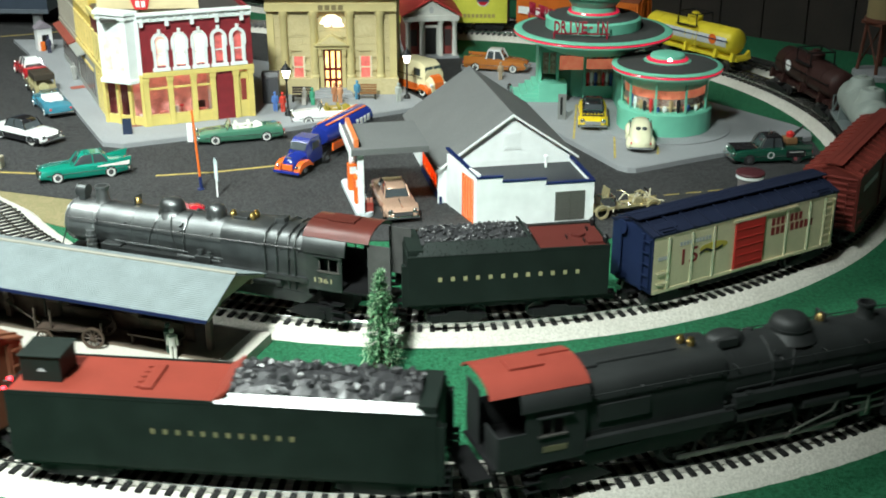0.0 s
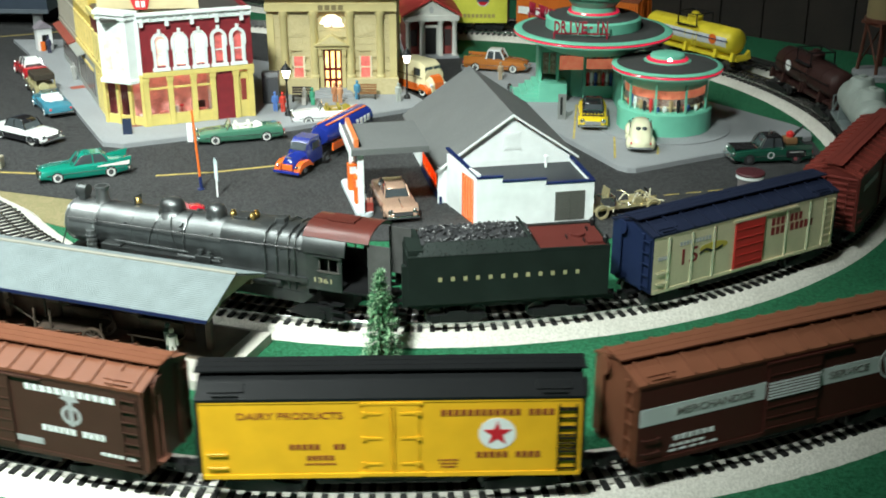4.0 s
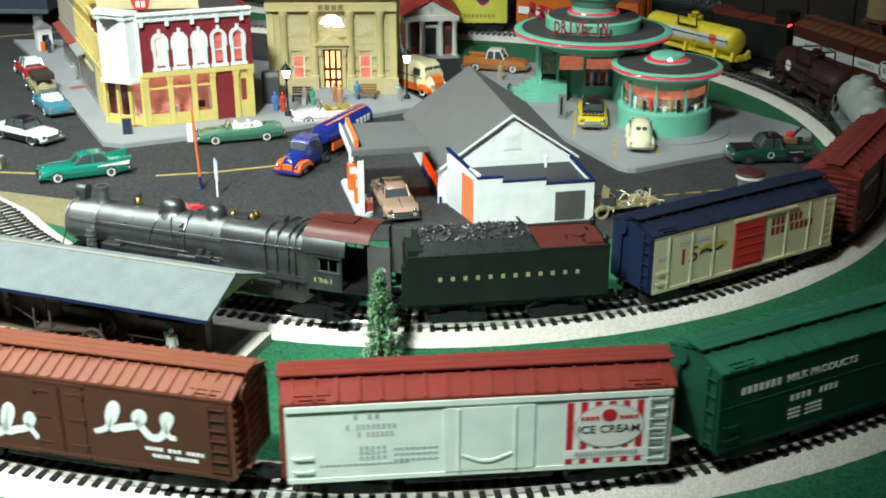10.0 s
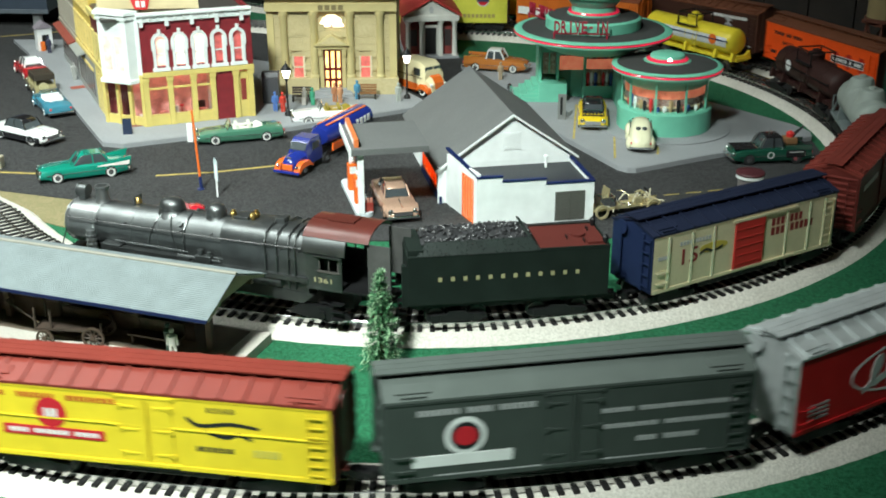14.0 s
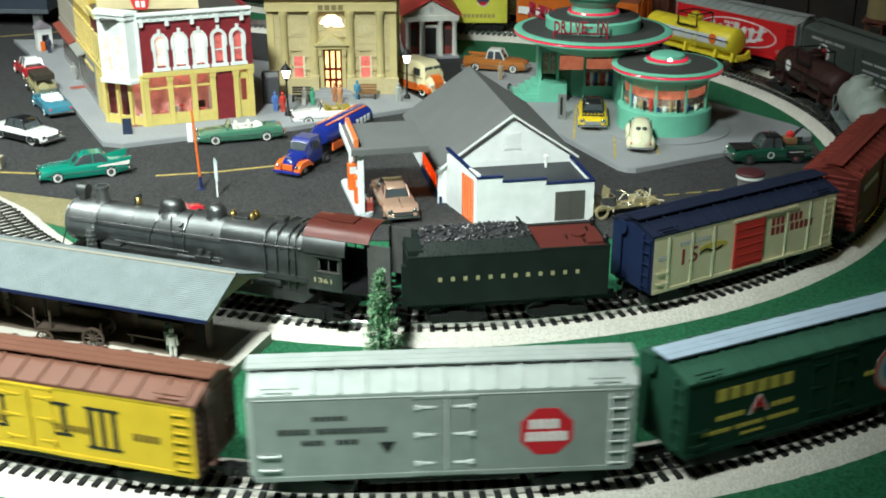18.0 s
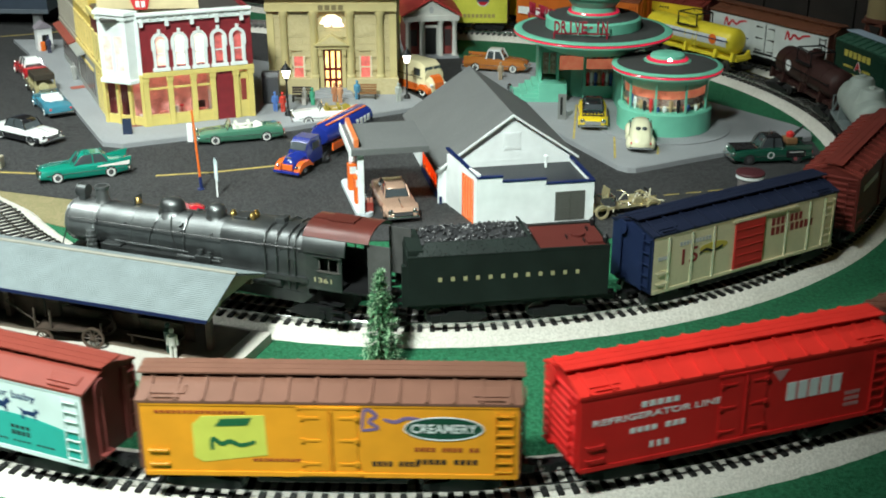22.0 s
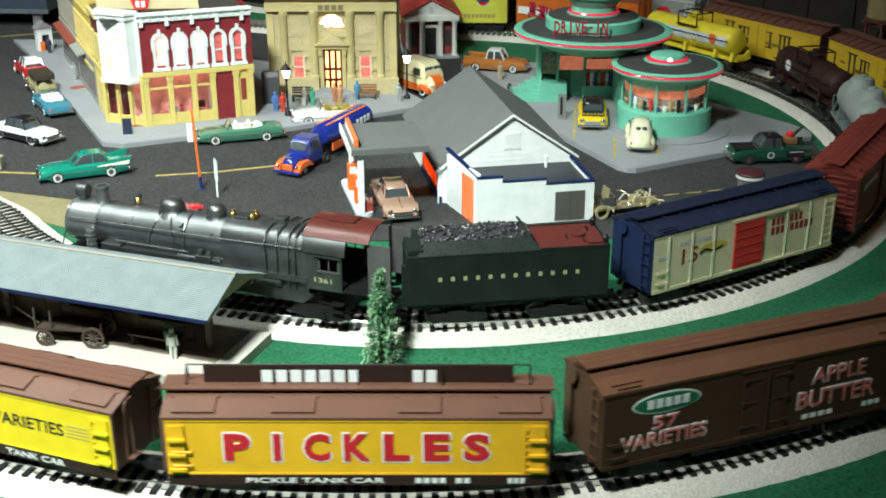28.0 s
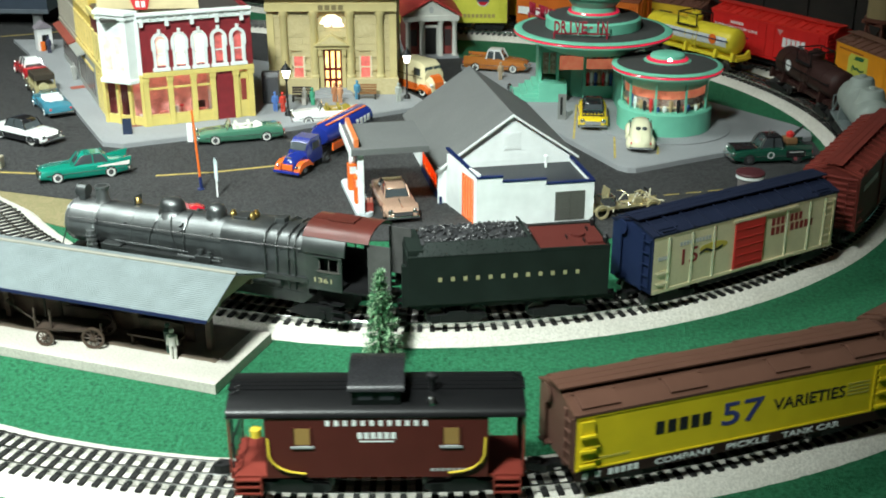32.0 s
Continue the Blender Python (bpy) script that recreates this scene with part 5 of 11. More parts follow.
        bm = tube(B(), [(xm2 + 0.4, s * 2.86, dr - 0.3), (cx - 6.6, s * 2.86, 2.5), (cx - 6.2, s * 2.86, 3.4), (cx - 3.2, s * 2.7, 3.1), (cx - 1.4, s * 2.5, 3.3)], 0.1, 6)
        tube(bm, [(cx - 3.3, s * 2.78, 1.6), (cx - 3.2, s * 2.78, 3.1)], 0.1, 6)
        part("valve_gear", bm, rods, e)
        part("crosshead_guide", box(B(), cx - 4.6, cx - 1.5, s * 2.62 - 0.1, s * 2.62 + 0.1, 2.45, 2.62), rods, e)
        for x in drivers:
            spoked_wheel("driving_wheel", e, x, s, dr, 14, 1.45, 1.9, shell)
        for x in (cx - 2.2, cx + 2.2):
            spoked_wheel("pilot_wheel", e, x, s, 0.82, 8, 1.45, 1.85, black)
        spoked_wheel("trailing_wheel", e, cab1 - 1.2, s, 1.05, 10, 1.5, 1.9, black)
        bm = extrude(B(), [(cab1 - 4.2, 1.0), (cab1 - 3.0, 1.9), (cab1 + 1.0, 1.9), (cab1 + 2.5, 0.9), (cab1 + 0.6, 0.6), (cab1 - 2.8, 0.6)], "y", *both(s, 2.2, 2.5))
        cyl(bm, (cab1 - 1.2, s * 2.4, 1.05), (cab1 - 1.2, s * 2.75, 1.05), 0.42, seg=12)
        part("trailing_frame", bm, black, e)
        part("ashpan", extrude(B(), [(cab1 - 0.5, 3.0), (fb1 - 1.0, 3.4), (fb1 - 1.6, 2.2), (cab1 + 0.6, 2.0)], "y", *both(s, 2.0, 2.62)), shell, e)
        bm = B()
        for k in range(4):
            box(bm, fx - 1.2, fx - 0.5, *both(s, 2.3, 3.0), 2.2 + k * 0.5, 2.3 + k * 0.5)
        part("front_steps", bm, shell, e)
        part("grab_rail", tube(B(), [(fx - 0.4, s * 2.1, zc), (fx + 0.3, s * 2.3, 4.2), (fx + 0.8, s * 2.4, 2.7)], 0.06, 6), c["rail_metal"], e)
    part("frame", box(B(), cab0 + 2.5, fx + 0.6, -0.9, 0.9, 1.3, 3.4), black, e)
    part("pilot_beam", box(B(), fx + 0.7, fx + 1.05, -2.9, 2.9, 1.9, 2.6, 0.05), shell, e)
    bm = B()
    for k in range(9):
        y = -2.2 + k * 0.55
        tube(bm, [(fx + 1.0, y, 1.9), (fx + 2.3 - abs(y) * 0.45, y * 0.55, 0.45)], 0.09, 5)
    extrude(bm, [(fx + 0.8, -2.6), (fx + 2.4, 0), (fx + 0.8, 2.6)], "z", 0.35, 0.6)
    part("pilot", bm, black, e)
    # cab: side sheets with window openings, floor, roof
    z0, zw0, zw1, ze = c["cab_z"]
    w0, w1, side0 = c["window"][0], c["window"][1], c["side_rear"]
    for s in (-1, 1):
        y0, y1 = both(s, 2.88, 3.0)
        bm = B()
        for a, b, g, h in ((side0, cab1, z0, zw0), (side0, w0, zw0, zw1), (w1, cab1, zw0, zw1), (side0, cab1, zw1, ze)):
            if b > a:
                box(bm, a, b, y0, y1, g, h)
        part("cab_side", bm, shell, e)
        wf = paint("cab_window_grey", (0.07, 0.065, 0.06))
        bm = B()
        for a in (w0, (w0 + w1) / 2 - 0.06, w1 - 0.12):
            box(bm, a, a + 0.12, y0 + 0.02, y1 - 0.02, zw0, zw1)
        box(bm, w0, w1, y0 + 0.02, y1 - 0.02, zw1 - 0.12, zw1)
        fr = part("window_frame", bm, wf, e)
        part("window_sill", box(B(), w0 - 0.15, w1 + 0.15, *both(s, 2.95, 3.14), zw0 - 0.14, zw0), wf, fr)
        part("rain_awning", box(B(), w0 - 0.3, w1 + 0.5, *both(s, 2.95, 3.3), zw1 + 0.12, zw1 + 0.22), shell, e, "small rain awning over the cab window")
        bm = B()
        for k in range(14):
            ball(bm, (side0 + 0.2 + k * (cab1 - side0 - 0.4) / 13, s * 3.0, z0 + 0.15), 0.045, seg=5)
        part("rivet_row", bm, shell, e)
        if c["number"]:
            o = part("number", turn(text_bm(c["number"], 1.75, 0.5), Matrix.Translation((0, -3.0, 0))), paint("pale_gilt", (0.34, 0.31, 0.18)), e)
            xn, zn = (w0 + w1) / 2 + 0.6, (z0 + zw0) / 2
            o.matrix_basis = pose(xn * CM, 0, zn * CM, 0, 0, 180 if s > 0 else 0)
        else:
            o = part("number_plate", turn(bars_bm(1, 1.9, 0.45, 0.04, (), 1.0), Matrix.Translation((0, -3.0, 0))), paint("dull_gilt_plate", (0.13, 0.12, 0.07)), e)
            o.matrix_basis = pose(((w0 + w1) / 2 + 0.2) * CM, 0, (z0 + zw0) / 2 * CM, 0, 0, 180 if s > 0 else 0)
        if c["rear_sheet"]:
            part("cab_rear_side", box(B(), cab0 + 0.6, side0, y0, y1, z0, zw0 + 0.4), shell, e)
        part("vestibule_curtain", box(B(), cab0 - c["curtain"], cab0 + 0.2, *both(s, 2.45, 2.55), z0 + 0.3, ze + 1.0), mat("grey_canvas", (0.055, 0.055, 0.052), 0.9, 0, 0.25, 60, 0.4), e, "grey canvas cab curtain") if c["curtain"] else None
    zt = c["roof_top"]
    n = 22
    arc = [(3.2 * math.copysign(abs(math.cos(a)) ** c["roof_square"], math.cos(a)), ze - 0.3 + (zt - ze + 0.3) * math.sin(a) ** 0.9) for a in (math.pi * i / n for i in range(n + 1))]
    part("cab_roof_edge", extrude(B(), arc + [(y * 0.95, z - 0.14) for y, z in reversed(arc)], "x", cab0 + 2.2 if belpaire else cab0 + 0.6, cab1 + 0.25), shell, e, smooth=True)
    k0 = c["red_from"]
    crown = arc[k0:n + 1 - k0]
    cr = part("cab_roof", extrude(B(), [(y * 1.012, z + 0.07) for y, z in crown] + [(y * 0.97, z - 0.04) for y, z in reversed(crown)], "x", cab0, cab1 + 0.3), red_m, e, "dull oxide red cab roof", smooth=True)
    if belpaire:
        part("roof_hatch", box(B(), cab0 + 2.2, cab0 + 4.8, -0.9, 0.9, zt + 0.04, zt + 0.24, 0.05), red_m, cr)
    part("roof_slide", box(B(), cab1 - 2.2, cab1 + 0.2, 0.5, 0.62, zt, zt + 0.2), red_m, cr)
    part("cab_front", box(B(), cab1 - 0.12, cab1, -2.85, 2.85, 3.5, ze + 0.3), shell, e)
    part("cab_floor", box(B(), cab0 + 0.2, cab1 - 0.12, -2.85, 2.85, z0, z0 + 0.18), black, e)
    if c["rear_sheet"]:
        part("cab_rear_wall", box(B(), cab0 + 0.5, cab0 + 0.62, -2.86, -0.6, z0, zw0 + 0.4), shell, e)
        part("cab_rear_wall", box(B(), cab0 + 0.5, cab0 + 0.62, 0.6, 2.86, z0, ze), shell, e)
    part("backhead", cyl(B(), (cab1 - 1.4, 0, zc - 0.4), (cab1 - 0.12, 0, zc - 0.4), 2.1, seg=24), black, e, smooth=True)
    part("fall_plate", box(B(), cab0 - 1.2, cab0 + 0.4, -2.4, 2.4, 2.2, 2.5), black, e)
    for k in range(3):
        for s in (-1, 1):
            part("cab_step", box(B(), side0 + 0.1, side0 + 1.3, *both(s, 2.3, 3.0), 0.9 + k * 0.75, 1.0 + k * 0.75), black, e)
    return e


def coal_pile(parent, x0, x1, y, z0, h, seed, lump=(0.14, 0.3)):
    rnd = random.Random(seed)
    bm = B()
    nx, ny = int((x1 - x0) * 1.6), int(2 * y * 1.6)
    grid = [[bm.verts.new((x0 + (x1 - x0) * i / nx, -y + 2 * y * j / ny, z0 + h * (1 - (2 * j / ny - 1) ** 2 * 0.75) * min(1, 0.6 + 2.2 * min(i / nx, 1 - i / nx)) + rnd.uniform(-0.15, 0.15))) for j in range(ny + 1)] for i in range(nx + 1)]
    for i in range(nx):
        for j in range(ny):
            bm.faces.new((grid[i][j], grid[i + 1][j], grid[i + 1][j + 1], grid[i][j + 1]))
    for _ in range(int((x1 - x0) * y * 1.1 / (lump[0] + lump[1]) ** 2 * 1.6)):
        x, yy = rnd.uniform(x0 + 0.1, x1 - 0.1), rnd.uniform(-y + 0.1, y - 0.1)
        u = (x - x0) / (x1 - x0)
        z = z0 + h * (1 - (yy / y) ** 2 * 0.75) * min(1, 0.6 + 2.2 * min(u, 1 - u)) + rnd.uniform(-0.05, 0.2)
        r = rnd.uniform(*lump)
        vs = bmesh.ops.create_icosphere(bm, subdivisions=1, radius=r, matrix=Matrix.LocRotScale((x, yy, z), Euler((rnd.uniform(0, 3), rnd.uniform(0, 3), 0)), (rnd.uniform(1.0, 1.5), rnd.uniform(0.7, 1.1), rnd.uniform(0.5, 0.9))))["verts"]
        for v in vs:
            v.co += Vector((rnd.uniform(-1, 1), rnd.uniform(-1, 1), rnd.uniform(-1, 1))) * r * 0.28
    o = part("coal", bm, coal, parent, "heap of glossy black coal lumps")
    o["kind"] = "stuff"


def tender(name, m, label, c):
    """Front (towards the locomotive) at +x; c holds the stations in centimetres."""
    e = thing(name, m, label, "tender")
    a, b = c["span"]
    W = 3.0
    z0, z1 = c["z"]
    deck, xb, xe = c["deck"], c["board"][0], c["board"][1]
    bh = c["board_h"]
    body = part("tank", box(B(), a, b, -W, W, z0, z1, 0.1), brunswick, e, "dark green-black tank sides")
    part("deck", box(B(), a + 0.2, xb, -W + 0.18, W - 0.18, z1, z1 + 0.06), deck, e, "dull red-brown top deck")
    for s in (-1, 1):
        part("deck_rim", box(B(), a, xb, *both(s, W - 0.12, W), z1 - 0.05, z1 + 0.16), brunswick, e)
        # sloping coal boards, cut back at the front
        bm = B()
        loft(bm, [[(x0, s * W, z1), (x1, s * (W - bh), z1 + bh), (x1, s * (W - bh - 0.14), z1 + bh), (x0, s * (W - 0.2), z1)] for x0, x1 in ((xb - 0.1, xb + bh * 0.8), (xe, xe - bh))])
        part("coal_board", bm, polished_green, e, "polished sloping coal board")
        part("board_seam", box(B(), a + 0.05, b - 0.05, *both(s, W, W + 0.03), z1 - 0.12, z1 - 0.06), brunswick, e)
    part("deck_rim", box(B(), a, a + 0.12, -W + 0.12, W - 0.12, z1 - 0.05, z1 + 0.16), brunswick, e)
    if c["sloped"]:
        bm = extrude(B(), [(xb - 0.3, z1 + 0.05), (xb + 0.8, z1 + 0.85), (xb + 0.95, z1 + 0.75), (xb + 0.2, z1)], "y", -W + 0.2, W - 0.2)
        part("coal_bulkhead", bm, deck, e, "sloping red bulkhead")
    else:
        bm = loft(B(), [[(xb + dx, -W + 0.5, z1), (xb + dx + 0.9, -W + 1.0, z1 + bh + 0.1), (xb + dx + 1.4, -1.2, z1 + 1.8), (xb + dx + 1.4, 1.2, z1 + 1.8), (xb + dx + 0.9, W - 1.0, z1 + bh + 0.1), (xb + dx, W - 0.5, z1)] for dx in (-0.1, 0.15)])
        part("coal_bulkhead", bm, brunswick, e, "dark raised bulkhead behind the coal")
    coal_pile(e, xb + (1.0 if c["sloped"] else 0.6), xe - 0.5, W - bh - 0.12, z1 + bh * 0.55, c["heap"], 3 + int(b), c["lump"])
    part("front_wall", box(B(), xe - 0.6, b - 0.1, -W + 0.3, W - 0.3, z1 - 0.2, z1 + 0.55, 0.08), brunswick, e)
    for s in (-1, 1):
        part("grab_rail", tube(B(), [(b + 0.12, s * 2.8, 3.0), (b + 0.12, s * 2.8, z1 - 0.4)], 0.07), dark_steel, e)
        part("front_wing", box(B(), b - 0.2, b + 0.5, *both(s, 2.3, 2.95), z0, z1 - 0.9), brunswick, e)
        for k in range(5):
            part("step", box(B(), b + 0.1, b + 0.9, *both(s, 2.2, 2.95), 0.5 + k * 0.62, 0.6 + k * 0.62), black, e)
        part("step_rail", box(B(), b + 0.86, b + 0.96, *both(s, 2.85, 2.98), 0.4, 3.4), black, e)
    if c["doghouse"]:
        # cabin on the rear deck, walkway with bolts, lit marker lamps
        bm = box(B(), a + 0.7, a + 3.7, -1.35, 1.45, z1 + 0.06, z1 + 2.05, 0.06)
        dog = part("doghouse", bm, brunswick, e, "dark green cabin on the rear deck")
        part("doghouse_roof", box(B(), a + 0.58, a + 3.85, -1.5, 1.6, z1 + 2.05, z1 + 2.18, 0.05), brunswick, dog)
        part("lamp_mark", extrude(B(), [(a + 1.9, z1 + 0.9), (a + 2.6, z1 + 0.9), (a + 2.25, z1 + 1.2)], "y", -1.39, -1.35), grey_ink, dog, "small pale triangle")
        part("walkway", box(B(), a + 9.6, a + 10.5, -1.7, 1.9, z1 + 0.06, z1 + 0.3, 0.05), deck, e)
        for k in range(5):
            part("walkway_bolt", cyl(B(), (a + 9.3, -1.3 + k * 0.75, z1 + 0.06), (a + 9.3, -1.3 + k * 0.75, z1 + 0.22), 0.22, seg=10), deck, e)
        for y, z in ((-2.75, z1 + 0.15), (-1.7, z1 + 0.35), (2.3, z1 + 0.45), (2.75, z1 + 0.35)):
            part("marker_lamp", ball(B(), (a - 0.05, y, z), 0.17), red_glow, e, "red marker lamp, lit")
        bm = B()
        for y in (-2.2, -1.5):
            tube(bm, [(a - 0.25, y, 2.0), (a - 0.25, y, z1 + 0.4), (a + 0.2, y, z1 + 0.5)], 0.06, 5)
        for k in range(8):
            tube(bm, [(a - 0.25, -2.2, 2.4 + k * 0.65), (a - 0.25, -1.5, 2.4 + k * 0.65)], 0.05, 5)
        part("rear_ladder", bm, dark_steel, e)
    else:
        part("filler_hatch", cyl(B(), (a + 2.4, 0, z1 + 0.06), (a + 2.4, 0, z1 + 0.32), 0.7, seg=20), deck, e)
        for x, y in ((a + 3.6, 0.6), (a + 2.2, 1.7), (a + 1.2, -1.2)):
            part("deck_bracket", tube(B(), [(x, y - 0.25, z1), (x, y - 0.25, z1 + 0.35), (x, y + 0.25, z1 + 0.35), (x, y + 0.25, z1)], 0.06, 5), black, e)
        part("toolbox", box(B(), a + 0.4, a + 2.0, 1.6, 2.4, z1 + 0.06, z1 + 0.3, 0.05), deck, e)
        for y in (-2.3, 2.3):
            part("marker_lamp", lathe(B(), [(0.2, z1 + 0.05), (0.3, z1 + 0.35), (0.3, z1 + 0.7), (0.12, z1 + 0.9), (0.02, z1 + 1.0)], 12, (a + 0.3, y)), black, e, smooth=True)
    part("underframe", box(B(), a + 1, b - 1, -1.2, 1.2, 1.2, z0), black, e)
    for s in (-1, 1):
        part("side_frame", box(B(), a + 0.3, b - 0.3, *both(s, 2.5, 2.8), z0 - 0.3, z0), black, e)
    sd = Sides(body, 2 * W, z0)
    u0, u1, v = c["text"]
    o = part("lettering", turn(bars_bm(12, u1 - u0, 0.4, 0.03, (), 0.3), Matrix.Translation(((u0 + u1) / 2, -W, v))), c["gilt"], body)
    again(o, body, pose((u0 + u1) * CM, 0, 0) @ Z180, "lettering")
    truck_meshes()
    for x in (a + 4.6, b - 4.6):
        t = again(SHARED["truck"], e, P(x, 0, 0), "truck")
        for k in range(c["axles"]):
            again(SHARED["wheelset"], t, P(-1.95 + k * 3.9 / (c["axles"] - 1), 0, 0.84), "wheelset")
    again(SHARED["coupler"], e, P(a + 0.1, 0, 0, 180), "coupler")
    return e


STANDING_ENGINE = dict(axis=6.15, radius=2.25, front=16.4, smoke_seam=12.7, shell=boiler_black, smoke=graphite, roof_paint=tuscan_roof, cab_rear=-16.9, cab_front=-10.7, firebox_front=-1.6,
                       drivers=(0.2, 4.3, 8.4), driver_r=1.85, belpaire=True, hoops=(-6.4, -7.6, -8.8, -9.5), stack=13.0, stack_top=9.95, domes=((5.0, 1.12, 9.65, "sand_dome", 1.15), (0.1, 0.98, 9.65, "steam_dome", 1.0)),
                       bell=9.2, near=1, valves=((-1.9, 0.3), (-4.0, 0.35), (-4.0, -0.35)), casings=((-3.6, -2.0, -0.7, 0.7, 0.25), (-7.4, -6.4, -0.5, 0.5, 0.55)), headlight=(15.2, 9.25), rail_z=(7.6, 7.2), rail_metal=dark_steel,
                       boards=((-10.9, 1.6, 4.6), (1.6, 10.6, 4.85)), apron=0.3, tanks=((-8.0, -3.0), (2.5, 8.0)), pump=(9.4, 11.6), reverse=0.4, panel=None, bright_plugs=False, cylinder=13.6,
                       cab_z=(3.8, 5.8, 7.05, 7.75), window=(-14.0, -12.0), side_rear=-14.3, number="1361", rear_sheet=False, curtain=2.0, roof_top=9.8, roof_square=0.8, red_from=4)
MOVING_ENGINE = dict(axis=6.2, radius=2.4, front=19.5, smoke_seam=14.0, shell=engine_grey, smoke=engine_grey, roof_paint=paint("cab_roof_red", (0.27, 0.05, 0.035)), cab_rear=-20.6, cab_front=-13.4, firebox_front=-1.8,
                     drivers=(-5.0, -0.6, 3.8, 8.2), driver_r=1.7, belpaire=True, hoops=(), stack=12.2, stack_top=9.75, domes=((5.2, 1.5, 9.95, "sand_dome", 1.05), (-0.6, 1.05, 9.45, "steam_dome", 1.5)),
                     bell=8.3, near=-1, valves=((-4.2, 0.3), (-3.7, -0.35)), casings=((-11.8, -5.0, -0.55, -0.3, 0.15), (-13.0, -11.6, -0.9, 0.9, 0.2), (-1.9, -0.2, -1.3, -0.9, 0.5)), headlight=(19.2, 9.2), rail_z=(7.9, 7.6), rail_metal=engine_grey,
                     boards=((-13.4, -1.2, 4.3), (-1.2, 9.8, 5.35), (9.8, 16.5, 4.9)), apron=0.7, tanks=((-0.8, 4.0), (5.0, 9.2)), pump=(14.4, 16.4), reverse=0.0, panel=(-12.3, -8.2, 5.5, 6.9), bright_plugs=True, cylinder=14.5,
                     cab_z=(3.2, 5.5, 6.8, 7.9), window=(-16.9, -15.0), side_rear=-18.0, number="", rear_sheet=True, curtain=0, roof_top=9.75, roof_square=0.8, red_from=4)
STANDING_TENDER = dict(span=(-8.75, 10.1), z=(2.45, 7.35), deck=paint("deck_oxide", (0.095, 0.022, 0.018)), board=(-2.2, 9.2), board_h=0.95, sloped=False, heap=0.9, lump=(0.1, 0.2), doghouse=False, text=(-6.3, 7.7, 5.0), gilt=paint("gilt_letters", (0.3, 0.28, 0.15)), axles=2)
MOVING_TENDER = dict(span=(-15.6, 15.5), z=(1.7, 7.35), deck=paint("deck_red", (0.2, 0.036, 0.024)), board=(-0.3, 14.6), board_h=0.6, sloped=True, heap=0.95, lump=(0.2, 0.42), doghouse=True, text=(-5.3, 5.7, 4.85), gilt=paint("faded_gilt", (0.16, 0.145, 0.075)), axles=3)


